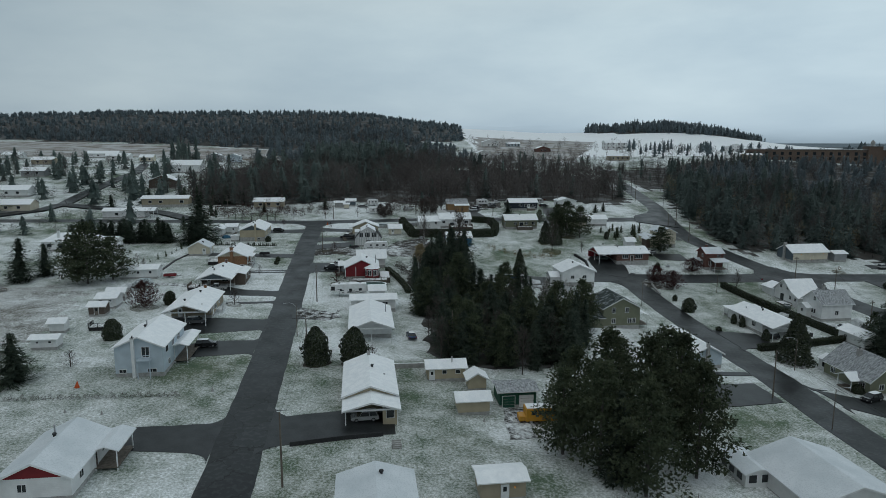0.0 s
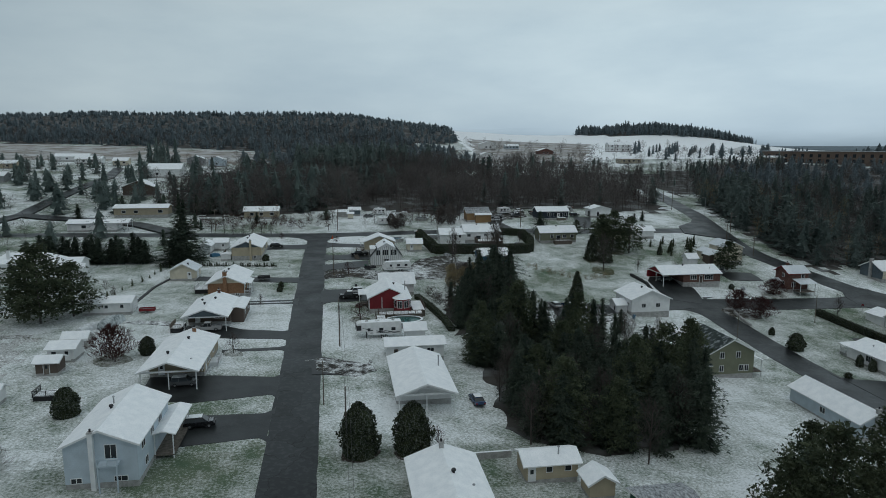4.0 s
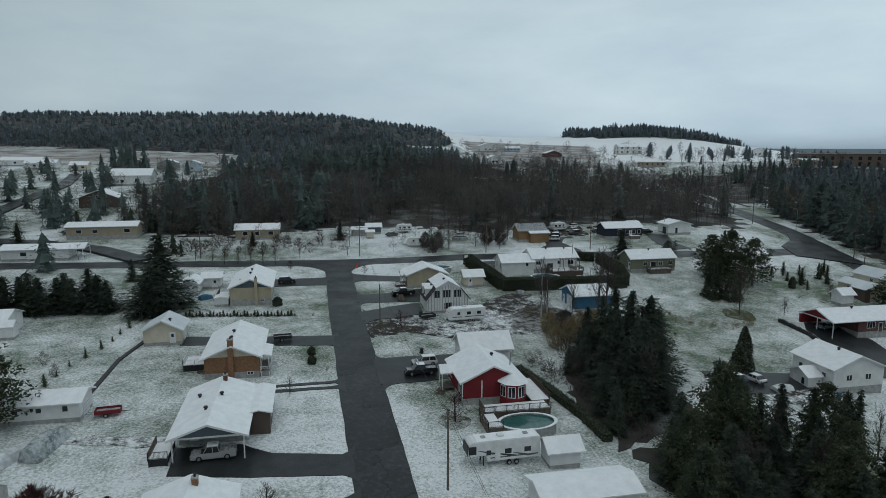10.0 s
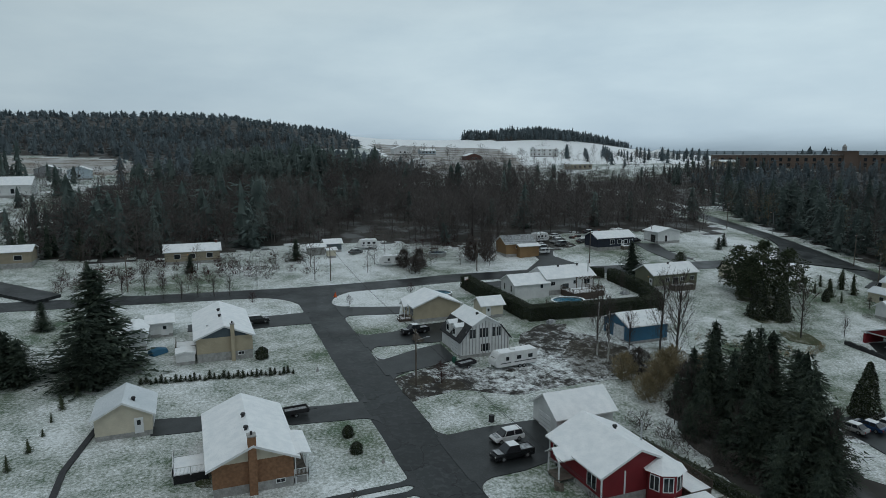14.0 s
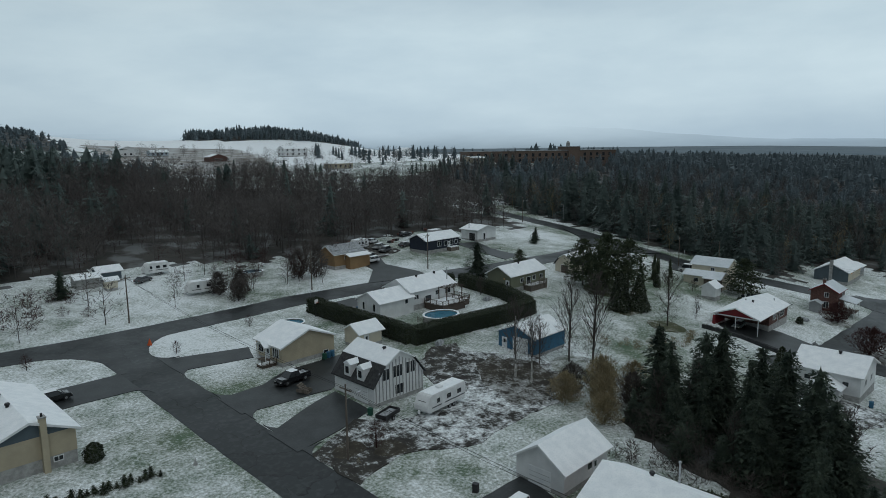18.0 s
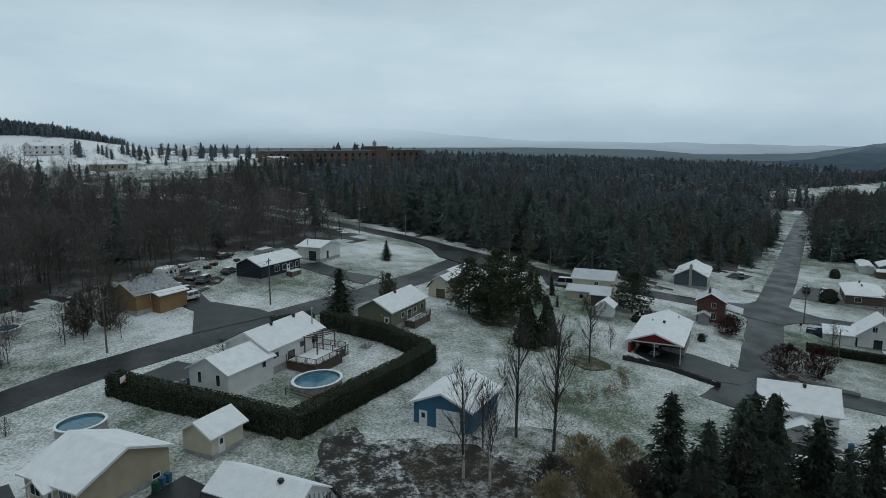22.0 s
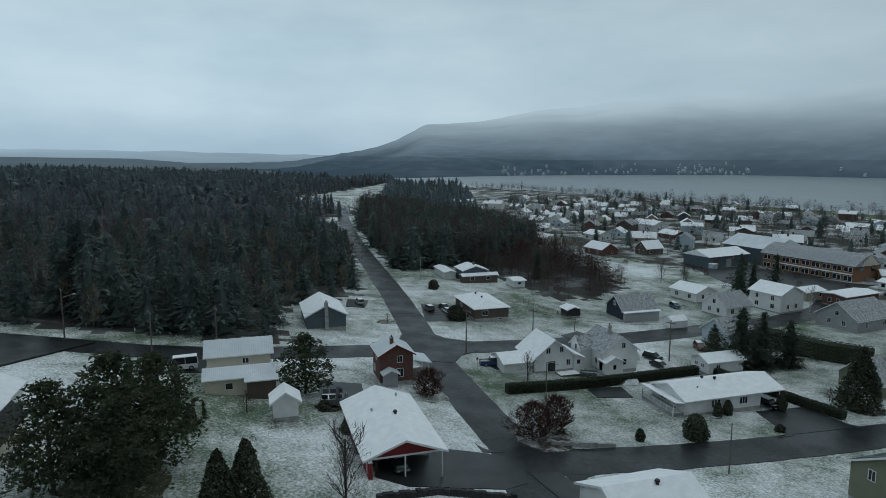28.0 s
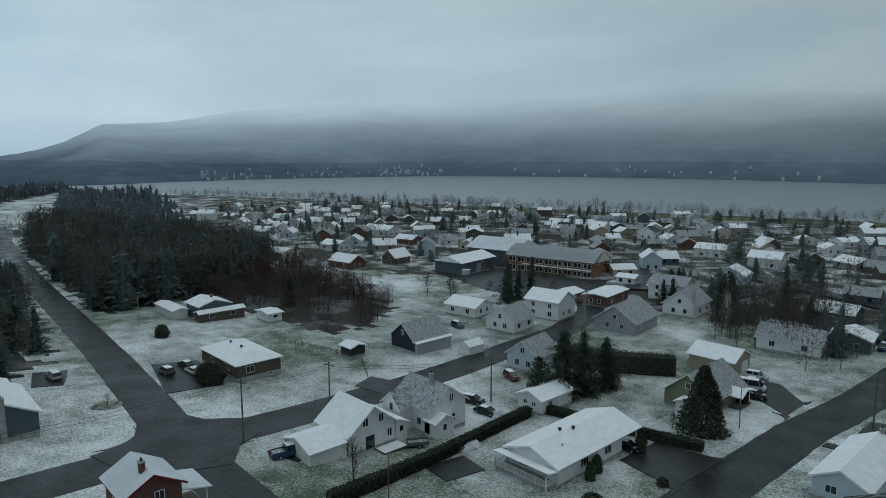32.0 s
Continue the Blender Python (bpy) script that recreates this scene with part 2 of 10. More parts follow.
def cracked(m, scale, width):
    """Dark tar-sealed cracks and old patches over asphalt."""
    nodes, links = m.node_tree.nodes, m.node_tree.links
    b = nodes["Principled BSDF"]
    base = b.inputs["Base Color"].links[0].from_socket
    tc, wob, add = nodes.new("ShaderNodeTexCoord"), nodes.new("ShaderNodeTexNoise"), nodes.new("ShaderNodeMixRGB")
    wob.inputs["Scale"].default_value, wob.inputs["Detail"].default_value = 0.5, 4
    add.blend_type, add.inputs[0].default_value = "ADD", 1.0
    grow = nodes.new("ShaderNodeMixRGB")
    grow.blend_type, grow.inputs[0].default_value, grow.inputs[2].default_value = "MULTIPLY", 1.0, (4, 4, 0, 1)
    links.new(tc.outputs["Object"], wob.inputs["Vector"])
    links.new(wob.outputs["Color"], grow.inputs[1])
    links.new(tc.outputs["Object"], add.inputs[1])
    links.new(grow.outputs[0], add.inputs[2])
    edge, cell = nodes.new("ShaderNodeTexVoronoi"), nodes.new("ShaderNodeTexVoronoi")
    edge.feature = "DISTANCE_TO_EDGE"
    for v in (edge, cell):
        v.voronoi_dimensions = "2D"
        v.inputs["Scale"].default_value = scale
        links.new(add.outputs[0], v.inputs["Vector"])
    thin_line, tone, sep = nodes.new("ShaderNodeMapRange"), nodes.new("ShaderNodeMapRange"), nodes.new("ShaderNodeSeparateColor")
    thin_line.inputs["From Min"].default_value, thin_line.inputs["From Max"].default_value = width, width * 1.8
    thin_line.inputs["To Min"].default_value = 0.35
    links.new(edge.outputs["Distance"], thin_line.inputs["Value"])
    links.new(cell.outputs["Color"], sep.inputs[0])
    tone.inputs["To Min"].default_value, tone.inputs["To Max"].default_value = 0.72, 1.25
    links.new(sep.outputs[0], tone.inputs["Value"])
    out = base
    for v in (thin_line, tone):
        mul = nodes.new("ShaderNodeMixRGB")
        mul.blend_type, mul.inputs[0].default_value = "MULTIPLY", 1.0
        links.new(out, mul.inputs[1])
        links.new(v.outputs["Result"], mul.inputs[2])
        out = mul.outputs[0]
    links.new(out, b.inputs["Base Color"])


cracked(M_ASPHALT, 0.17, 0.012)
M_DRIVE = material("wet_driveway_asphalt", (0.012, 0.014, 0.015), (0.030, 0.034, 0.035), 0.4, 0.40, 0.2, fine=(0.05, 0.054, 0.058), fine_scale=4, fine_amount=0.3, spec=0.28)
M_FFLOOR = material("forest_floor", (0.03, 0.028, 0.025), (0.06, 0.056, 0.05), 0.15, 0.9, 0.5, fine=(0.30, 0.32, 0.33), fine_scale=0.12, fine_amount=0.35)
M_FIELD = material("dry_stubble_field", (0.16, 0.13, 0.10), (0.45, 0.46, 0.46), 0.06, 0.9, 0.3, fine=(0.55, 0.57, 0.58), fine_scale=0.6, fine_amount=0.4)
M_NEEDLE = material("dark_spruce_needles", (0.035, 0.051, 0.040), (0.084, 0.106, 0.077), 0.8, 0.8, 0.0, fine=(0.4, 0.43, 0.44), fine_scale=2.6, fine_amount=0.05, random_hue=0.4, spec=0.1, thin=0.35)
M_PINE = material("green_pine_needles", (0.041, 0.055, 0.034), (0.095, 0.112, 0.066), 0.5, 0.8, 0.0, fine=(0.4, 0.43, 0.42), fine_scale=2.0, fine_amount=0.06, random_hue=0.35, spec=0.1, thin=0.35)
M_CEDAR = material("cedar_foliage", (0.024, 0.034, 0.019), (0.054, 0.065, 0.034), 1.5, 0.85, 0.0, fine=(0.5, 0.53, 0.53), fine_scale=5, fine_amount=0.25, random_hue=0.35, spec=0.1, thin=0.35)
# haze of distance put into the needle colour: paler than M_NEEDLE, few frost flecks
M_HAZEFROST = material("lightly_frosted_hazed_conifers", (0.094, 0.126, 0.118), (0.170, 0.212, 0.196), 0.08, 0.9, 0.0, fine=(0.3, 0.33, 0.35), fine_scale=1.2, fine_amount=0.06, random_hue=0.3, spec=0.1, thin=0.35)
M_GREYTWIG = material("grey_brown_wood_twigs", (0.078, 0.069, 0.066), (0.135, 0.123, 0.117), 0.06, 0.9, 0.0, random_hue=0.35, spec=0.1, thin=0.35)
# distant haze painted in as a paler, bluer forest, with a little frost
M_FARFOREST = material("far_frosted_hazed_forest", (0.124, 0.158, 0.174), (0.186, 0.226, 0.243), 0.03, 0.9, 0.0, fine=(0.2, 0.22, 0.24), fine_scale=0.5, fine_amount=0.06, random_hue=0.2, spec=0.05, thin=0.35)
M_BARK = material("grey_bark", (0.06, 0.055, 0.05), (0.12, 0.11, 0.10), 3, 0.9, 0.4, fine=(0.2, 0.2, 0.2), fine_scale=9, fine_amount=0.3)
M_BIRCH = material("white_birch_bark", (0.45, 0.44, 0.42), (0.6, 0.59, 0.57), 2, 0.8, 0.2, fine=(0.08, 0.08, 0.08), fine_scale=6, fine_amount=0.7)
M_TWIG = material("bare_twigs", (0.063, 0.055, 0.051), (0.128, 0.112, 0.102), 0.5, 0.9, 0.0, random_hue=0.3, spec=0.1, thin=0.35)
M_REDTWIG = material("reddish_bare_twigs", (0.047, 0.022, 0.022), (0.076, 0.038, 0.035), 0.8, 0.9, 0.0, random_hue=0.3, spec=0.1, thin=0.35)
M_TAN = material("dry_tan_brush", (0.195, 0.165, 0.105), (0.330, 0.270, 0.165), 0.8, 0.9, 0.0, random_hue=0.3, spec=0.1, thin=0.35)
M_MEADOW = material("green_shore_meadow", (0.06, 0.08, 0.035), (0.12, 0.135, 0.06), 0.03, 0.9, 0.3, fine=(0.3, 0.32, 0.28), fine_scale=0.3, fine_amount=0.4)
M_COLLEGE = material("weathered_brown_brick", (0.12, 0.088, 0.07), (0.17, 0.125, 0.10), 2, 0.85, 0.3, fine=(0.1, 0.07, 0.06), fine_scale=9, fine_amount=0.5)
# valley ground with the blue-grey of distant haze put into its colour
M_FARGROUND = material("hazed_wooded_valley", (0.045, 0.060, 0.068), (0.085, 0.105, 0.115), 0.004, 0.9, 0.0, fine=(0.3, 0.34, 0.36), fine_scale=0.02, fine_amount=0.25)
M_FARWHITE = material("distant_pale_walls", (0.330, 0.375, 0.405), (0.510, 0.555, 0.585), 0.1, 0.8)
M_PANE = material("dark_window_glass", (0.02, 0.024, 0.028), rough=0.06, spec=0.6)
M_WHITE = material("white_paint", (0.66, 0.68, 0.69), (0.78, 0.79, 0.79), 1.0, 0.55, 0.05, fine=(0.55, 0.56, 0.56), fine_scale=8, fine_amount=0.2)
M_CONC = material("concrete", (0.28, 0.28, 0.27), (0.42, 0.42, 0.41), 1.5, 0.85, 0.2, fine=(0.2, 0.2, 0.2), fine_scale=8, fine_amount=0.3)
M_BLACK = material("black_metal", (0.02, 0.02, 0.022), (0.035, 0.035, 0.038), 3, 0.5, 0.1)
M_WOOD = material("weathered_wood", (0.10, 0.085, 0.07), (0.19, 0.165, 0.14), 2, 0.8, 0.3, fine=(0.07, 0.06, 0.05), fine_scale=12, stretch=(1, 1, 0.2))
M_POLE = material("grey_pole_wood", (0.11, 0.09, 0.075), (0.19, 0.165, 0.14), 2, 0.85, 0.2, fine=(0.07, 0.06, 0.05), fine_scale=14, stretch=(1, 1, 0.15))
M_STEEL = material("galvanised_steel", (0.35, 0.36, 0.37), (0.48, 0.49, 0.5), 3, 0.4, 0.05, metal=0.8)
M_BRICK = material("orange_brick", (0.20, 0.105, 0.058), (0.29, 0.16, 0.09), 3, 0.85, 0.35, fine=(0.2, 0.12, 0.08), fine_scale=14, fine_amount=0.5)
M_DARKBRICK = material("dark_red_brick", (0.085, 0.04, 0.035), (0.15, 0.07, 0.055), 3, 0.85, 0.35, fine=(0.22, 0.17, 0.15), fine_scale=12, fine_amount=0.4)
M_RED = siding("red_siding", (0.20, 0.022, 0.028))
M_BEIGE = siding("beige_siding", (0.46, 0.40, 0.29))
M_CREAM = siding("cream_siding", (0.62, 0.57, 0.46))
M_WHITESIDE = siding("white_siding", (0.74, 0.75, 0.75))
M_PALEBLUE = siding("pale_blue_siding", (0.50, 0.58, 0.64))
M_BLUE = siding("blue_siding", (0.045, 0.15, 0.25))
M_NAVY = siding("navy_siding", (0.025, 0.032, 0.05))
M_OLIVE = siding("olive_green_siding", (0.19, 0.20, 0.14))
M_SLATE = siding("slate_blue_siding", (0.10, 0.13, 0.15))
M_GREY = siding("grey_siding", (0.33, 0.34, 0.35))
M_BROWN = siding("brown_siding", (0.11, 0.085, 0.07))
M_TANSIDE = siding("tan_siding", (0.36, 0.31, 0.23))
M_GREEN = siding("dark_green_siding", (0.02, 0.09, 0.06))
M_ORANGEWALL = siding("ochre_siding", (0.27, 0.17, 0.085))
M_SHINGLE = material("dark_shingle", (0.02, 0.021, 0.023), (0.045, 0.046, 0.048), 2, 0.85, 0.5, fine=(0.08, 0.08, 0.08), fine_scale=9, fine_amount=0.4)
M_LAMP = material("lit_lamp", (1.0, 0.50, 0.18), emit=3.0)
M_POOLWATER = material("green_pool_water", (0.02, 0.09, 0.085), (0.04, 0.13, 0.12), 1.5, 0.08, 0.05, spec=0.5)
M_POOLBLUE = material("blue_pool_water", (0.03, 0.13, 0.20), (0.05, 0.19, 0.27), 1.5, 0.08, 0.05, spec=0.5)
M_TYRE = material("black_tyre", (0.015, 0.015, 0.016), (0.03, 0.03, 0.031), 5, 0.8, 0.1)
M_LAKE = material("grey_lake_water", (0.13, 0.17, 0.19), (0.17, 0.205, 0.225), 0.02, 0.28, 0.15, fine=(0.19, 0.23, 0.25), fine_scale=0.3, fine_amount=0.5, spec=0.5)

# ------------------------------------------------------------------ the lie of the land
GX = [-1200, -300, -100, 0, 100, 200, 350, 600, 1400]
GY = [-520, -400, -100, 50, 150, 200, 250, 310, 450, 900, 1700]
GZ = [[0, 0, -2, -3.5, -5, -6, -7, -8, -8],
      [4, 2, 0, -1, -2, -3, -4, -5, -7],
      [9, 6, 4, 3, 1, 0, -1, -2, -5],
      [14, 10, 9.5, 8.5, 3, 2, 1, 1, -3],
      [18, 14, 13.2, 10.5, 3.8, 4.5, 4, 4, -2],
      [20, 16, 14.5, 12.7, 7.2, 7.2, 6, 6, 0],
      [22, 18, 16.5, 15.6, 15, 12, 11, 10, 2],
      [26, 21, 19, 18.8, 21.3, 19, 17, 15, 4],
      [38, 32, 30, 30, 31, 30, 35, 25, 8],
      [62, 58, 58, 58, 53, 52, 50, 40, 15],
      [90, 92, 92, 90, 88, 84, 78, 62, 30]]


def along(g, v, t):
    """Smooth curve through the values v at the stations g."""
    t = np.clip(np.asarray(t, float), g[0], g[-1])
    g, v = np.asarray(g, float), np.asarray(v, float)
    i = np.clip(np.searchsorted(g, t, side="left") - 1, 0, len(g) - 2)
    k = np.arange(len(g))
    a, c = np.maximum(k - 1, 0), np.minimum(k + 1, len(g) - 1)
    if v.ndim == 1:
        s = (v[c] - v[a]) / (g[c] - g[a])
        v0, v1, s0, s1 = v[i], v[i + 1], s[i], s[i + 1]
    else:
        s = (v[c] - v[a]) / (g[c] - g[a])[:, None]
        n = np.arange(v.shape[1])
        v0, v1, s0, s1 = v[i, n], v[i + 1, n], s[i, n], s[i + 1, n]
    h = g[i + 1] - g[i]
    u = (t - g[i]) / h
    return v0 * (2 * u**3 - 3 * u * u + 1) + s0 * h * (u**3 - 2 * u * u + u) + v1 * (3 * u * u - 2 * u**3) + s1 * h * (u**3 - u * u)


def heights(xs, ys):
    xs, ys = np.asarray(xs, float).ravel(), np.asarray(ys, float).ravel()
    z = along(GY, np.array([along(GX, r, xs) for r in GZ]), ys)
    z = z + 25 * np.exp(-((xs + 330) / 420) ** 2 - ((ys - 1180) / 230) ** 2) + 15 * np.exp(-((xs - 10) / 170) ** 2 - ((ys - 1050) / 200) ** 2)
    z = z + 30 * np.exp(-((xs - 700) / 190) ** 2 - ((ys - 1420) / 110) ** 2)
    return z


def H(x, y):
    return float(heights([x], [y])[0])


def spaced(parts):
    out = []
    for a, b, step in parts:
        out += list(np.arange(a, b, step))
    return np.array(out + [parts[-1][1]])


def grid_mesh(name, xs, ys, zs, mat):
    nx, ny = len(xs), len(ys)
    X, Y = np.meshgrid(xs, ys)
    me = bpy.data.meshes.new(name)
    verts = np.c_[X.ravel(), Y.ravel(), zs.ravel()]
    i = (np.arange(ny - 1)[:, None] * nx + np.arange(nx - 1)[None]).ravel()
    me.from_pydata(verts.tolist(), [], np.c_[i, i + 1, i + nx + 1, i + nx].tolist())
    me.materials.append(mat)
    me.shade_smooth()
    return new(name, me)


gx = spaced([(-4500, -1500, 250), (-1500, -320, 40), (-320, -130, 10), (-130, 300, 2.5), (300, 500, 5), (500, 700, 12), (700, 1500, 40), (1500, 4500, 250)])
gy = spaced([(-4500, -900, 300), (-900, -500, 50), (-500, 40, 14), (40, 360, 2.5), (360, 700, 10), (700, 1800, 25), (1800, 4500, 250)])
GRID_X, GRID_Y = np.meshgrid(gx, gy)
LAKE_Z = -5.0


def land(xs, ys):
    """Heights with the lake bed and the far shore."""
    z = heights(xs, ys)
    xs, ys = np.asarray(xs, float).ravel(), np.asarray(ys, float).ravel()
    d = shore(xs, ys)
    z = np.where(d > 0, np.maximum(z - d * 0.10, -14), z)
    return z


def shore(xs, ys):
    """Metres past the near shore of the lake."""
    return xs * 0.28 - ys * 0.96 - 400


ground = grid_mesh("ground", gx, gy, land(GRID_X, GRID_Y).reshape(GRID_X.shape), M_GROUND)
tagged(ground, "thin early snow over lawns and fields sloping to the lake", "ground", kind="structure")

lake = grid_mesh("lake", np.linspace(-4000, 4400, 30), np.linspace(-4400, 200, 20), np.full((20, 30), LAKE_Z), M_LAKE)
tagged(lake, "wide calm grey lake under overcast sky", "lake", kind="structure")


def far_ridge(name, table, reach, depth, base, mat, rough_amount, label):
    """A range of hills on the skyline: (bearing, rise) pairs round the town."""
    yaws = np.linspace(table[0][0], table[-1][0], 420)
    rise = np.interp(yaws, [a for a, _ in table], [r for _, r in table])
    far = np.interp(yaws, [a for a, _ in reach], [r for _, r in reach])
    verts, faces, rows_n = [], [], 9
    for a, r, radius in zip(yaws, rise, far):
        wob = noise.noise(Vector((a * 0.35, depth * 0.01, 0))) + 0.5 * noise.noise(Vector((a * 1.3, 3, 0)))
        for k in range(rows_n):
            f = k / (rows_n - 1)
            R = radius + depth * f
            top = 50 + (r + rough_amount * wob) * (radius + depth)
            verts.append((50 - math.sin(radians(a)) * R, 240 + math.cos(radians(a)) * R, base + (top - base) * (f ** 0.85)))
    for i in range(len(yaws) - 1):
        for k in range(rows_n - 1):
            j = i * rows_n + k
            faces.append((j, j + rows_n, j + rows_n + 1, j + 1))
    me = bpy.data.meshes.new(name)
    me.from_pydata(verts, [], faces)
    me.materials.append(mat)
    me.shade_smooth()
    return tagged(new(name, me), label, "backdrop", kind="structure")


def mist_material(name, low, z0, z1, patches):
    """Glowing distant wooded slopes, haze put in as a fade towards the cloud base."""
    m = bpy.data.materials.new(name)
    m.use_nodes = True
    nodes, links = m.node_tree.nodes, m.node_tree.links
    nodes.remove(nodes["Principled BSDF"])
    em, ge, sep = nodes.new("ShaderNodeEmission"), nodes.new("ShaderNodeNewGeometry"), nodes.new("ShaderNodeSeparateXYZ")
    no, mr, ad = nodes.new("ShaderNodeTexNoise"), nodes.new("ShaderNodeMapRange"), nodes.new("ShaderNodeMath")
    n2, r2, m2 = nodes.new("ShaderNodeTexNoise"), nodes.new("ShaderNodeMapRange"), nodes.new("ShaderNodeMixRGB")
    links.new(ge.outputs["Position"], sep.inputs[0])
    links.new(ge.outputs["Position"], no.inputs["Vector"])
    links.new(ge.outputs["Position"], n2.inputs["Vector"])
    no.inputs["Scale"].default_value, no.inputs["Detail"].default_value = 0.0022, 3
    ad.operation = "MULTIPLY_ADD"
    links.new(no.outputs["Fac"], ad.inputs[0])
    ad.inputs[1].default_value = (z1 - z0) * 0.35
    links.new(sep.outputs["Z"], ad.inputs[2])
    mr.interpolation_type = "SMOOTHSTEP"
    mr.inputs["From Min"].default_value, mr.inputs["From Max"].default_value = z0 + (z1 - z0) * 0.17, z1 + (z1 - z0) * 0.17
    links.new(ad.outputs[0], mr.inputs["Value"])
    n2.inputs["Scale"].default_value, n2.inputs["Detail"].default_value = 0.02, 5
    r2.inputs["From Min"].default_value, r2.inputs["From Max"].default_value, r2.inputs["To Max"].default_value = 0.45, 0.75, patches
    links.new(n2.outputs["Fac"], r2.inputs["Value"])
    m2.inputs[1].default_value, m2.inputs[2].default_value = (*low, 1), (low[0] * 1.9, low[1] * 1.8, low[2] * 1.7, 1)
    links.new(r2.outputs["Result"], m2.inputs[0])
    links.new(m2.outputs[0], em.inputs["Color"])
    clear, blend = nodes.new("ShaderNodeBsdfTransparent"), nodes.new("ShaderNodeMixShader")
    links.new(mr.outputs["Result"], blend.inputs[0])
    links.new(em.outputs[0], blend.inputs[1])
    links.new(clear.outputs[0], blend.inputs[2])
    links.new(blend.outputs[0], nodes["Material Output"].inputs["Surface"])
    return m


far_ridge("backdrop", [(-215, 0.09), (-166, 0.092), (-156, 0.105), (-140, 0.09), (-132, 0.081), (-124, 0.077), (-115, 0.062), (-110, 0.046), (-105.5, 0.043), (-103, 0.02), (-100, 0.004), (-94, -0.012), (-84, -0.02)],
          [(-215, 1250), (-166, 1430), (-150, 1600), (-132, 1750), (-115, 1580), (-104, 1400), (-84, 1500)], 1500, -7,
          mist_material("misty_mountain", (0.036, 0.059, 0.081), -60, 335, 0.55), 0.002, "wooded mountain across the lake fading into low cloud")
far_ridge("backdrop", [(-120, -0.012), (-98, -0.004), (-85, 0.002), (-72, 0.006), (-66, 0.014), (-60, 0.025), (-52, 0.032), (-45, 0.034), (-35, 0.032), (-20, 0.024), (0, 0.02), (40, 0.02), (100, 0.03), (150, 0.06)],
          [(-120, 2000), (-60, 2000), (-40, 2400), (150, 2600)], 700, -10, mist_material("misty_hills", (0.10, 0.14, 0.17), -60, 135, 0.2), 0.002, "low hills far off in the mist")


# ------------------------------------------------------------------ building helpers
def bm_obj(name, bm, mats):
    me = bpy.data.meshes.new(name)
    bm.to_mesh(me)
    bm.free()
    for m in (mats if isinstance(mats, (list, tuple)) else [mats]):
        me.materials.append(m)
    return new(name, me)


def part(name, bm, mats, parent, label=""):
    ob = bm_obj(name, bm, mats)
    ob.parent = parent
    return tagged(ob, label)


def thing(name, x, y, rot, label, category, group="", z=None, kind=""):
    ob = new(name)
    ob.empty_display_size = 0.5
    ob.matrix_world = pose(x, y, H(x, y) if z is None else z, 0, 0, rot)
    return tagged(ob, label, category, group, kind)


def box(bm, x0, x1, y0, y1, z0, z1, mi=0, bevel=0.0):
    v = [bm.verts.new((x, y, z)) for z in (z0, z1) for y in (y0, y1) for x in (x0, x1)]
    fs = [bm.faces.new([v[i] for i in q]) for q in ((0, 2, 3, 1), (4, 5, 7, 6), (0, 1, 5, 4), (2, 6, 7, 3), (0, 4, 6, 2), (1, 3, 7, 5))]
    for f in fs:
        f.material_index = mi
    if bevel:
        bmesh.ops.bevel(bm, geom=list({e for f in fs for e in f.edges}), offset=bevel, segments=1, affect="EDGES")
    return bm


def boxed(*a, **k):
    return box(bmesh.new(), *a, **k)


def prism_x(bm, outline, x0, x1, mi=0):
    """Extrudes an outline of (y, z) points along x."""
    a = [bm.verts.new((x0, y, z)) for y, z in outline]
    b = [bm.verts.new((x1, y, z)) for y, z in outline]
    n = len(outline)
    fs = [bm.faces.new(list(reversed(a))), bm.faces.new(b)] + [bm.faces.new((a[i], a[(i + 1) % n], b[(i + 1) % n], b[i])) for i in range(n)]
    for f in fs:
        f.material_index = mi
    bmesh.ops.recalc_face_normals(bm, faces=fs)
    return fs


def prism_z(bm, outline, z0, z1, mi=0):
    a = [bm.verts.new((x, y, z0)) for x, y in outline]
    b = [bm.verts.new((x, y, z1)) for x, y in outline]
    n = len(outline)
    fs = [bm.faces.new(list(reversed(a))), bm.faces.new(b)] + [bm.faces.new((a[i], a[(i + 1) % n], b[(i + 1) % n], b[i])) for i in range(n)]
    for f in fs:
        f.material_index = mi
    bmesh.ops.recalc_face_normals(bm, faces=fs)
    return fs


def rod(bm, p, q, r0, r1=None, n=6, mi=0, caps=True):
    p, q = Vector(p), Vector(q)
    r1 = r0 if r1 is None else r1
    d = (q - p).normalized()
    u = d.orthogonal().normalized()
    w = d.cross(u)
    rings = []
    for c, r in ((p, r0), (q, r1)):
        rings.append([bm.verts.new(c + r * (math.cos(2 * math.pi * i / n) * u + math.sin(2 * math.pi * i / n) * w)) for i in range(n)])
    for i in range(n):
        bm.faces.new((rings[0][i], rings[0][(i + 1) % n], rings[1][(i + 1) % n], rings[1][i])).material_index = mi
    if caps:
        bm.faces.new(list(reversed(rings[0]))).material_index = mi
        bm.faces.new(rings[1]).material_index = mi
    return bm


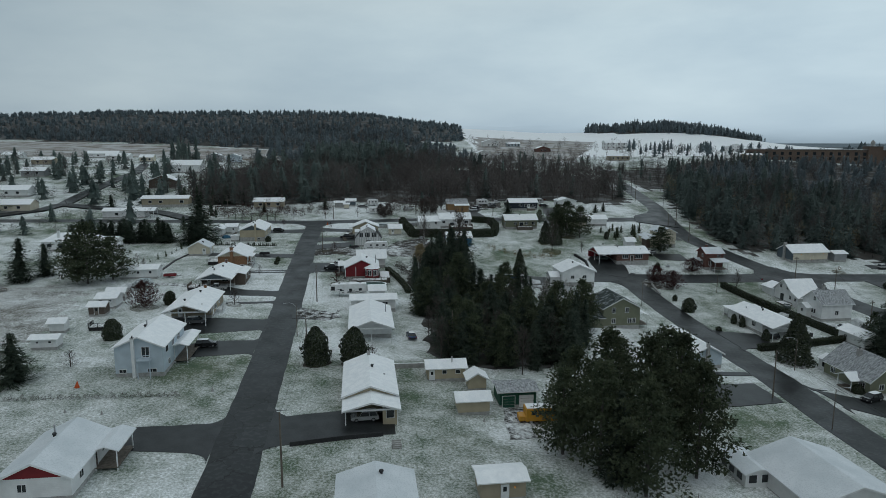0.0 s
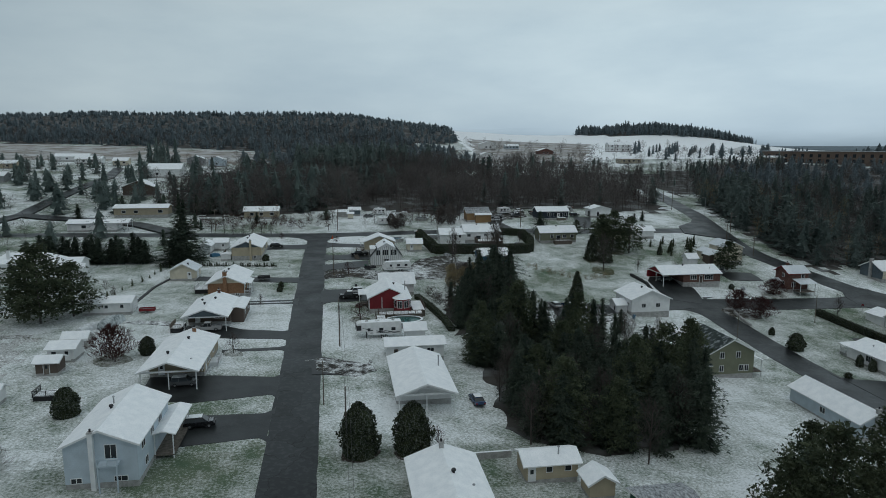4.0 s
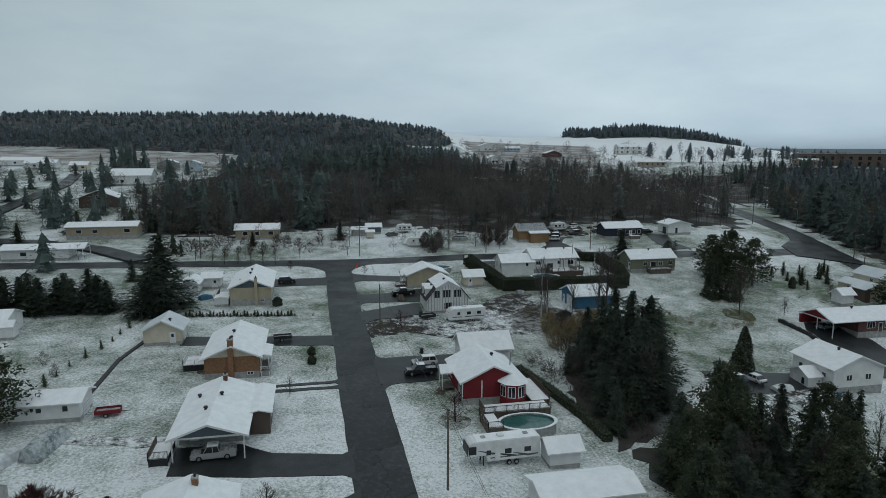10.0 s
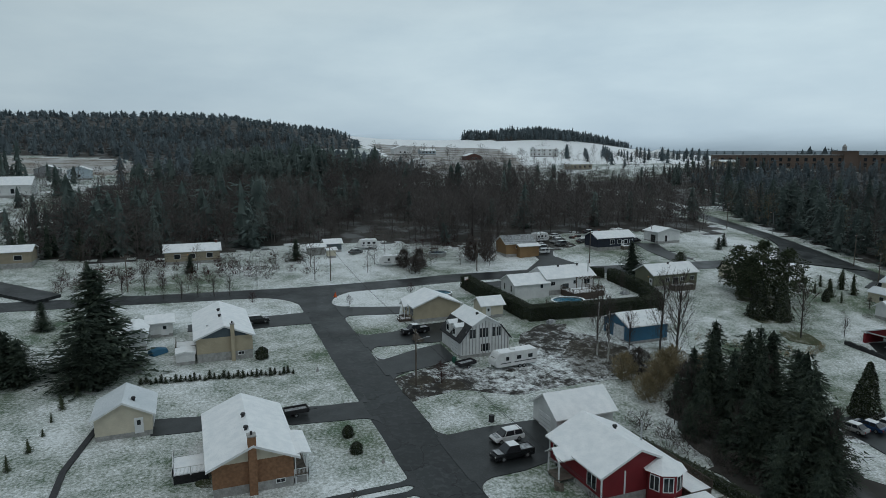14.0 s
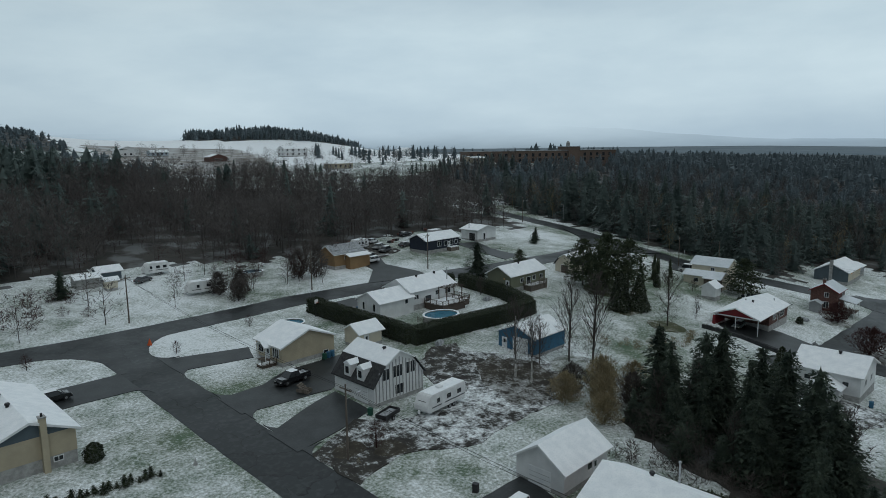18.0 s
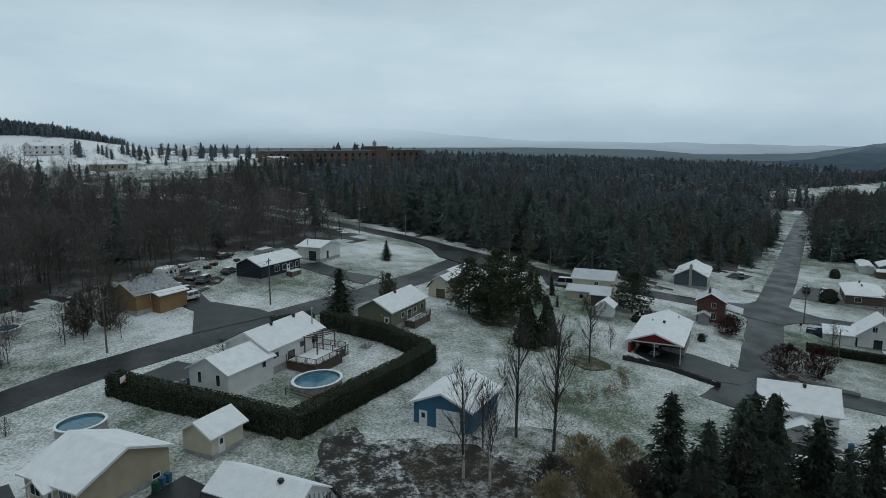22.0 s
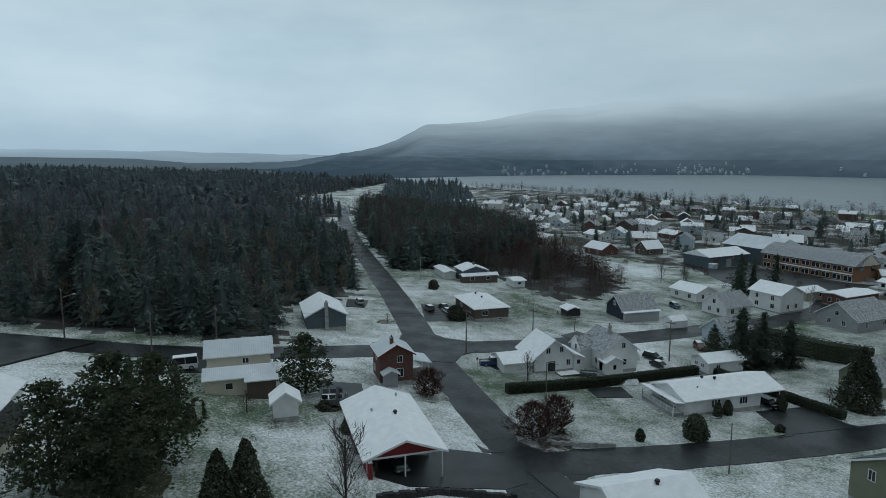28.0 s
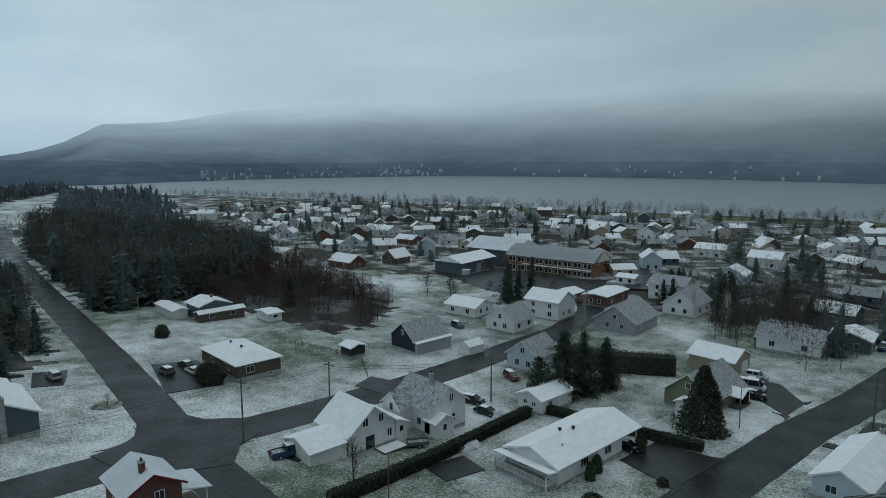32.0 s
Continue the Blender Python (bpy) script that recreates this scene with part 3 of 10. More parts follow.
def roof_slab(L, Wd, eave, rise, over, thick=0.16, over_end=None, hip=0.0, x_off=0.0):
    """Two-sided roof on a ridge along x: snow above (slot 0), fascia and soffit (slot 1)."""
    bm = bmesh.new()
    oe = over if over_end is None else over_end
    hy = Wd / 2 + over
    drop = rise * over / (Wd / 2)
    xs = (-L / 2 - oe + x_off, L / 2 + oe + x_off)
    zt, ze = eave + rise, eave - drop
    hx = hip
    top = [(xs[0] + hx, 0, zt), (xs[1] - hx, 0, zt)]
    el = [(xs[0], -hy, ze), (xs[1], -hy, ze), (xs[1], hy, ze), (xs[0], hy, ze)]
    upper = [bm.verts.new((x, y, z + thick)) for x, y, z in top + el]
    lower = [bm.verts.new((x, y, z)) for x, y, z in top + el]
    t0, t1, a, b, c, d = range(6)
    faces = [(a, b, t1, t0), (c, d, t0, t1)]
    if hip:
        faces += [(d, a, t0), (b, c, t1)]
    for f in faces:
        bm.faces.new([upper[i] for i in f]).material_index = 0
        bm.faces.new([lower[i] for i in reversed(f)]).material_index = 1
    rim = [a, b, c, d] if hip else [a, b, t1, c, d, t0]
    for i in range(len(rim)):
        p, q = rim[i], rim[(i + 1) % len(rim)]
        bm.faces.new((lower[p], lower[q], upper[q], upper[p])).material_index = 1
    bmesh.ops.recalc_face_normals(bm, faces=bm.faces)
    return bm


def lump(bm, amount=0.03, cell=1.3):
    """Softens flat snow faces."""
    return bm


def far_off(parent):
    """Houses that the camera never passes near."""
    p = parent.matrix_world.translation
    return p.y > 325 or p.x < -85 or p.x > 190 or p.y < 70


def lattice(bm, us, zs, holes, spot, mi=0):
    """A frame of one piece: the cells of a grid but for the holes, given front and back."""
    grid = {}

    def at(i, j, d):
        if (i, j, d) not in grid:
            grid[i, j, d] = bm.verts.new(spot(us[i], zs[j], d))
        return grid[i, j, d]
    nu, nz = len(us) - 1, len(zs) - 1
    solid = {(i, j) for i in range(nu) for j in range(nz)} - set(holes)
    for i, j in solid:
        for d in (0, 1):
            bm.faces.new([at(i, j, d), at(i + 1, j, d), at(i + 1, j + 1, d), at(i, j + 1, d)]).material_index = mi
        for (di, dj), (p, q) in (((-1, 0), ((0, 0), (0, 1))), ((1, 0), ((1, 0), (1, 1))), ((0, -1), ((0, 0), (1, 0))), ((0, 1), ((0, 1), (1, 1)))):
            if (i + di, j + dj) not in solid:
                bm.faces.new([at(i + p[0], j + p[1], 0), at(i + q[0], j + q[1], 0), at(i + q[0], j + q[1], 1), at(i + p[0], j + p[1], 1)]).material_index = mi
    bmesh.ops.recalc_face_normals(bm, faces=bm.faces)
    return bm


def window(parent, side, u, z, w, h, L, Wd, mullions=1, frame_mat=None, y_wall=None):
    """A window on a wall: f (-y), b (+y), l (-x), r (+x); u along the wall, z its sill."""
    fm = frame_mat or M_WHITE
    out = Wd / 2 if side in "fb" else L / 2
    sgn = -1 if side in "fl" else 1

    def spot(uu, zz, d):
        o = sgn * (out + (0.05 if d else -0.06))
        return (uu, o, zz) if side in "fb" else (o, uu, zz)

    def rect(bm, u0, u1, z0, z1, d0, d1, mi=0):
        a, b = sorted((sgn * (out + d0), sgn * (out + d1)))
        if side in "fb":
            box(bm, u0, u1, a, b, z0, z1, mi)
        else:
            box(bm, a, b, u0, u1, z0, z1, mi)
    t = 0.08
    if far_off(parent):
        mullions = 0
    us = [u - w / 2 - t]
    for k in range(mullions + 1):
        us += [u - w / 2 + w * k / (mullions + 1) + (0.03 if k else 0), u - w / 2 + w * (k + 1) / (mullions + 1) - (0.03 if k < mullions else 0)]
    us.append(u + w / 2 + t)
    bm = lattice(bmesh.new(), us, [z - t, z, z + h, z + h + t], [(2 * k + 1, 1) for k in range(mullions + 1)], spot)
    if far_off(parent):
        rect(bm, u - w / 2, u + w / 2, z, z + h, -0.05, 0.015, 1)
        return part("window", bm, [fm, M_PANE], parent)
    win = part("window", bm, fm, parent)
    for k in range(mullions + 1):
        bm = bmesh.new()
        rect(bm, us[2 * k + 1] - 0.01, us[2 * k + 2] + 0.01, z - 0.01, z + h + 0.01, -0.03, 0.015)
        part("pane", bm, M_PANE, win)
    return win


def door(parent, side, u, z, w, h, L, Wd, mat, glass=True):
    out = Wd / 2 if side in "fb" else L / 2
    sgn = -1 if side in "fl" else 1

    def rect(bm, u0, u1, z0, z1, d0, d1):
        a, b = sorted((sgn * (out + d0), sgn * (out + d1)))
        if side in "fb":
            box(bm, u0, u1, a, b, z0, z1)
        else:
            box(bm, a, b, u0, u1, z0, z1)
        return bm
    bm = rect(bmesh.new(), u - w / 2, u + w / 2, z, z + h, -0.05, 0.03)
    d = part("door", bm, mat, parent)
    bm = lattice(bmesh.new(), [u - w / 2 - 0.09, u - w / 2, u + w / 2, u + w / 2 + 0.09], [z, z + h, z + h + 0.09], [(1, 0)],
                 lambda uu, zz, q: (uu, sgn * (out + (0.06 if q else -0.05)), zz) if side in "fb" else (sgn * (out + (0.06 if q else -0.05)), uu, zz))
    part("door_frame", bm, M_WHITE, d)
    if w > 1.8:
        for k in range(1, 4):
            part("panel_joint", rect(bmesh.new(), u - w / 2 + 0.05, u + w / 2 - 0.05, z + h * k / 4 - 0.02, z + h * k / 4 + 0.02, 0.03, 0.045), M_CONC, d)
    elif glass:
        part("pane", rect(bmesh.new(), u - w / 4, u + w / 4, z + h * 0.55, z + h * 0.88, 0.03, 0.04), M_PANE, d)
    return d


def chimney(parent, x, y, z0, z1, w=0.7, d=0.7, mat=None):
    bm = boxed(x - w / 2, x + w / 2, y - d / 2, y + d / 2, z0, z1)
    c = part("chimney", bm, mat or M_BRICK, parent)
    part("chimney_cap", boxed(x - w / 2 - 0.06, x + w / 2 + 0.06, y - d / 2 - 0.06, y + d / 2 + 0.06, z1, z1 + 0.12), M_CONC, c)
    part("flue", rod(bmesh.new(), (x, y, z1 + 0.12), (x, y, z1 + 0.5), 0.13, 0.13, 8), M_BLACK, c)
    return c


def roof_vent(parent, x, y, z, r=0.28):
    bm = bmesh.new()
    rod(bm, (x, y, z - 0.15), (x, y, z + 0.3), r * 0.7, r * 0.7, 8)
    rod(bm, (x, y, z + 0.3), (x, y, z + 0.5), r * 1.15, r * 0.9, 8)
    return part("roof_vent", bm, M_BLACK, parent)


def stove_pipe(parent, x, y, z0, z1):
    bm = bmesh.new()
    rod(bm, (x, y, z0), (x, y, z1), 0.11, 0.11, 8)
    rod(bm, (x, y, z1 + 0.05), (x, y, z1 + 0.2), 0.2, 0.12, 8)
    return part("stove_pipe", bm, M_STEEL, parent)


def house(label, cx, cy, sx, sy, ridge, eave, rise, wall, roof=None, over=0.5, rot=0.0, windows=(), doors=(), vents=(), chims=(), pipes=(),
          name="house", category="house", plinth=0.5, gable=None, hip=0.0, carport=None, group="", z=None, trim=None, gambrel=False, parts=None):
    """A house centred at cx, cy, sx by sy metres; ridge along "x" or "y". Local x runs along the ridge.
    Sides: f is -y, b +y, l -x, r +x of the local frame (turned by 90 degrees for a ridge along y: f east, b west, l south, r north)."""
    roof = roof or M_SNOW
    L, Wd, turn = (sx, sy, rot) if ridge == "x" else (sy, sx, rot + 90)
    corners = [H(cx + a * sx / 2, cy + b * sy / 2) for a in (-1, 1) for b in (-1, 1)]
    base = max(corners) * 0.6 + min(corners) * 0.4 if z is None else z
    low = min(corners) - base - 0.6
    ob = thing(name, cx, cy, turn, label, category, group, z=base)
    e = eave + plinth
    w0, w1 = -L / 2, L / 2
    if carport:
        side, depth = carport
        if side == "l":
            w0 += depth
        else:
            w1 -= depth
    bm = bmesh.new()
    if gambrel:
        prism_x(bm, [(-Wd / 2, plinth), (Wd / 2, plinth), (Wd / 2, e), (Wd * 0.29, e + rise * 0.62), (0, e + rise), (-Wd * 0.29, e + rise * 0.62), (-Wd / 2, e)], w0, w1)
    elif hip:
        box(bm, w0, w1, -Wd / 2, Wd / 2, plinth, e)
    elif gable:
        box(bm, w0, w1, -Wd / 2, Wd / 2, plinth, e)
    else:
        prism_x(bm, [(-Wd / 2, plinth), (Wd / 2, plinth), (Wd / 2, e), (0, e + rise), (-Wd / 2, e)], w0, w1)
    part("wall", bm, wall, ob)
    if gable and not hip:
        bm = bmesh.new()
        prism_x(bm, [(-Wd / 2 - 0.02, e), (Wd / 2 + 0.02, e), (0, e + rise)], w0 - 0.03, w1 + 0.03)
        part("gable", bm, gable, ob)
        if carport:
            bm = bmesh.new()
            xo = -L / 2 if carport[0] == "l" else L / 2 - 0.12
            prism_x(bm, [(-Wd / 2, e), (Wd / 2, e), (0, e + rise)], xo, xo + 0.12)
            part("carport_gable", bm, gable, ob)
    part("foundation", boxed(w0 + 0.04, w1 - 0.04, -Wd / 2 + 0.04, Wd / 2 - 0.04, low, plinth), M_CONC, ob)
    tm = trim or M_WHITE
    if gambrel:
        bm = bmesh.new()
        pts = [(-Wd / 2 - 0.35, e - 0.25), (-Wd * 0.29 - 0.05, e + rise * 0.62), (0, e + rise), (Wd * 0.29 + 0.05, e + rise * 0.62), (Wd / 2 + 0.35, e - 0.25)]
        (ya, za), (yb, zb), (yc, zc) = pts[:3]
        prism_x(bm, [(yb, zb), (yc, zc), (-yb, zb), (-yb, zb + 0.16), (yc, zc + 0.16), (yb, zb + 0.16)], -L / 2 - 0.4, L / 2 + 0.4)
        part("roof", bm, roof, ob)
        for k in (-1, 1):
            bm = bmesh.new()
            prism_x(bm, [(k * -ya, za), (k * -yb, zb - 0.01), (k * -yb + k * 0.05, zb + 0.1), (k * -ya, za + 0.16)], -L / 2 - 0.4, L / 2 + 0.4)
            part("lower_roof", bm, M_SHINGLE, ob, "dark shingled lower roof slope")
    else:
        part("roof", roof_slab(L, Wd, e, rise, over, hip=hip), [roof, tm], ob)
        if not hip:
            # white barge boards along both gables
            slope, y1 = rise / (Wd / 2), Wd / 2 + over
            z1, zt = e - over * slope, e + rise
            for sx_ in (-1, 1):
                bm = bmesh.new()
                x_ = sx_ * (L / 2 + over + 0.02)
                prism_x(bm, [(-y1, z1 - 0.12), (0, zt - 0.12), (y1, z1 - 0.12), (y1, z1 + 0.12), (0, zt + 0.12), (-y1, z1 + 0.12)], min(x_, x_ - sx_ * 0.03), max(x_, x_ - sx_ * 0.03))
                part("barge_board", bm, tm, ob)
    if carport:
        xs = -L / 2 + 0.15 if carport[0] == "l" else L / 2 - 0.15
        ys = [-Wd / 2 + 0.15, Wd / 2 - 0.15] + ([0] if Wd > 9 else [])
        for y in ys:
            part("post", boxed(xs - 0.08, xs + 0.08, y - 0.08, y + 0.08, low, e), M_WHITE, ob)
        part("beam", boxed(xs - 0.1, xs + 0.1, -Wd / 2, Wd / 2, e - 0.28, e - 0.005), tm, ob)
        for y in ys[:2]:
            part("beam", boxed(min(xs, w0 if xs < 0 else w1), max(xs, w0 if xs < 0 else w1), y - 0.08, y + 0.08, e - 0.25, e - 0.008), tm, ob)
    for wd in windows:
        side, u, zz, w, h = wd[:5]
        window(ob, side, u, zz + plinth, w, h, (2 * abs(w0) if side == "l" else 2 * w1) if side in "lr" else L, Wd, *(wd[5:] or ()))
    for side, u, w, h, mat in doors:
        door(ob, side, u, plinth * 0.6 if w < 1.8 else 0.05, w, h, (2 * abs(w0) if side == "l" else 2 * w1) if side in "lr" else L, Wd, mat)
    slope = rise / (Wd / 2)
    for x, y in vents:
        roof_vent(ob, x, y, e + rise - abs(y) * slope + 0.14)
    for x, y, up, w, mat in chims:
        chimney(ob, x, y, low if abs(x) >= L / 2 or abs(y) >= Wd / 2 else e, e + rise + up, w, w * 0.8, mat)
    for x, y, up in pipes:
        stove_pipe(ob, x, y, e + rise - abs(y) * slope - 0.1, e + rise + up)
    if parts:
        parts(ob, L, Wd, e, plinth)
    return ob


# ------------------------------------------------------------------ roads and paving
def drape(name, poly, lift, mat, cell=4.0, kind="structure", label="", category=""):
    """A polygon of paving laid over the land."""
    bm = bmesh.new()
    bm.faces.new([bm.verts.new((x, y, 0)) for x, y in poly])
    xs, ys = [p[0] for p in poly], [p[1] for p in poly]
    for axis, lo, hi in ((0, min(xs), max(xs)), (1, min(ys), max(ys))):
        k = math.ceil(lo / cell) * cell
        while k < hi:
            co, no = Vector((0, 0, 0)), Vector((0, 0, 0))
            co[axis], no[axis] = k, 1
            bmesh.ops.bisect_plane(bm, geom=bm.verts[:] + bm.edges[:] + bm.faces[:], plane_co=co, plane_no=no)
            k += cell
    vs = list(bm.verts)
    zs = heights([v.co.x for v in vs], [v.co.y for v in vs])
    for v, z in zip(vs, zs):
        v.co.z = z + lift
    bmesh.ops.recalc_face_normals(bm, faces=bm.faces)
    if sum(f.normal.z for f in bm.faces) < 0:
        bmesh.ops.reverse_faces(bm, faces=bm.faces)
    # a shallow skirt gives the edge its thickness
    edge = [e for e in bm.edges if e.is_boundary]
    ext = bmesh.ops.extrude_edge_only(bm, edges=edge)
    for v in (g for g in ext["geom"] if isinstance(g, bmesh.types.BMVert)):
        v.co.z -= lift + 0.1
    ob = bm_obj(name, bm, mat)
    return tagged(ob, label, category, kind=kind)


def ribbon(pts, half, cell=4.0):
    """Outline of a road of that half width along a line of points."""
    left, right = [], []
    for i, p in enumerate(pts):
        a, b = Vector(pts[max(i - 1, 0)]), Vector(pts[min(i + 1, len(pts) - 1)])
        d = (b - a).normalized()
        n = Vector((-d.y, d.x))
        hw = half[i] if isinstance(half, (list, tuple)) else half
        left.append(tuple(Vector(p) + n * hw))
        right.append(tuple(Vector(p) - n * hw))
    return left + right[::-1]


def wobble(poly, amount=0.25, step=2.5, seed=1):
    """Edges that wander a little, with rounded corners, as lawn edges do."""
    out, n = [], len(poly)
    for i in range(n):
        a, b = Vector(poly[i]), Vector(poly[(i + 1) % n])
        k = max(1, int((b - a).length / step))
        for j in range(k):
            p = a.lerp(b, j / k)
            w = noise.noise(Vector((p.x * 0.35, p.y * 0.35, seed * 7.3)))
            w2 = noise.noise(Vector((p.x * 0.35, p.y * 0.35, seed * 7.3 + 50)))
            out.append((p.x + amount * w, p.y + amount * w2))
    return out


def fillet(cx, cy, dx, dy, r=5.0, n=6):
    """The paved corner between two roads at cx, cy that leave it towards -dx and -dy."""
    pts = [(cx, cy)]
    for i in range(n + 1):
        a = math.pi / 2 * i / n
        pts.append((cx + dx * r * (1 - math.sin(a)), cy + dy * r * (1 - math.cos(a))))
    return pts


road_n = [0]


def road(pts, half, label, mat=None, wob=0.25):
    road_n[0] += 1
    return drape("road", wobble(ribbon(pts, half), wob, seed=road_n[0]), 0.05 + 0.006 * road_n[0], mat or M_ASPHALT, label=label, category="road")


def drive(poly, label="wet black asphalt driveway through the snowy lawn", mat=None, wob=0.22):
    road_n[0] += 1
    return drape("pavement", wobble(poly, wob, seed=road_n[0]), 0.03 + 0.0015 * road_n[0], mat or M_DRIVE, label=label, category="driveway")


def rect(x0, x1, y0, y1):
    return [(x0, y0), (x1, y0), (x1, y1), (x0, y1)]


road([(-19.0, 20), (-18.2, 80), (-18.7, 130), (-19.5, 200), (-19.8, 250), (-19.6, 297)], 3.7, "straight wet asphalt street without kerbs")
road([(-260, 306), (-120, 305), (-60, 301), (-20, 297.5), (20, 297.2), (48, 292.5), (80, 286), (104, 284), (124, 285), (138, 286)], 3.7, "wet asphalt cross street")
road([(170, 420), (158, 360), (150, 318), (141, 286), (136, 262), (136, 248), (140, 232), (145, 215), (148.5, 198), (150.5, 176), (152, 157), (154, 138), (156.5, 118), (158.5, 98), (166, 74), (184, 50), (205, 30)], 4.3, "wet asphalt road along the wood")
road([(70, 212.5), (92, 207.5), (140, 206.4), (205, 200.5), (316, 192.5), (395, 186), (470, 178), (540, 166), (575, 172), (640, 205)], 4.1, "long patched asphalt road running down through the wood")
road([(89.5, 208), (89.5, 180), (89.5, 150), (89, 125), (86, 100), (84, 60), (82, 10), (80, -60)], 4.2, "wet asphalt street below the lawns")
for cx, cy, dx, dy, r in ((-22.9, 295.4, -1, -1, 12), (-16.2, 294.6, 1, -1, 11), (85.3, 204, -1, -1, 6), (93.7, 203, 1, -1, 7), (141.5, 210.6, -1, 1, 6), (150.5, 209.5, 1, 1, 8), (143.6, 202.4, -1, -1, 6), (152.6, 201.2, 1, -1, 7)):
    road_n[0] += 1
    drape("road", fillet(cx, cy, dx, dy, r), 0.045 + 0.003 * road_n[0], M_ASPHALT, label="rounded asphalt corner of the crossing", category="road")
drape("road", [(128, 292), (124, 280), (140, 270), (147, 300), (146, 312), (138, 300)], 0.3, M_ASPHALT, label="asphalt apron where two roads meet", category="road")
drape("road", wobble([(137, 203), (143, 199), (146, 194), (153, 193), (156, 199), (160, 201), (160, 208.5), (153, 211), (149, 218), (141, 216), (138, 210.5)], 0.2, 2.0, 77), 0.13, M_ASPHALT, label="asphalt crossing of two streets", category="road")


# ------------------------------------------------------------------ trees
def tri_mesh(name, verts, tris, mats, slots=None):
    me = bpy.data.meshes.new(name)
    nv, nt = len(verts), len(tris)
    me.vertices.add(nv)
    me.vertices.foreach_set("co", np.ascontiguousarray(verts, dtype=np.float32).ravel())
    me.loops.add(nt * 3)
    me.loops.foreach_set("vertex_index", np.ascontiguousarray(tris, dtype=np.int32).ravel())
    me.polygons.add(nt)
    me.polygons.foreach_set("loop_start", np.arange(0, nt * 3, 3, dtype=np.int32))
    for m in mats:
        me.materials.append(m)
    if slots is not None:
        me.polygons.foreach_set("material_index", np.ascontiguousarray(slots, dtype=np.int32))
    me.update(calc_edges=True)
    return me


class Soup:
    """Collects triangles."""
    def __init__(self):
        self.v, self.t = [], []

    def tri(self, a, b, c):
        k = len(self.v)
        self.v += [tuple(a), tuple(b), tuple(c)]
        self.t.append((k, k + 1, k + 2))

    def quad(self, a, b, c, d):
        k = len(self.v)
        self.v += [tuple(a), tuple(b), tuple(c), tuple(d)]
        self.t += [(k, k + 1, k + 2), (k, k + 2, k + 3)]

    def stick(self, p, q, r0, r1, n=3):
        p, q = Vector(p), Vector(q)
        d = (q - p)
        if d.length < 1e-6:
            return
        u = d.orthogonal().normalized()
        w = d.normalized().cross(u)
        k = len(self.v)
        for c, r in ((p, r0), (q, r1)):
            for i in range(n):
                self.v.append(tuple(c + r * (math.cos(2 * math.pi * i / n) * u + math.sin(2 * math.pi * i / n) * w)))
        for i in range(n):
            j = (i + 1) % n
            self.t += [(k + i, k + j, k + n + j), (k + i, k + n + j, k + n + i)]

    def blade(self, p, q, r, rng):
        """A twig too thin to have sides."""
        p, q = Vector(p), Vector(q)
        u = (q - p).cross(Vector((rng.uniform(-1, 1), rng.uniform(-1, 1), rng.uniform(-1, 1)))).normalized() * r
        k = len(self.v)
        self.v += [tuple(p - u), tuple(p + u), tuple(q)]
        self.t.append((k, k + 1, k + 2))

    def arrays(self):
        return np.array(self.v, float).reshape(-1, 3), np.array(self.t, int).reshape(-1, 3)


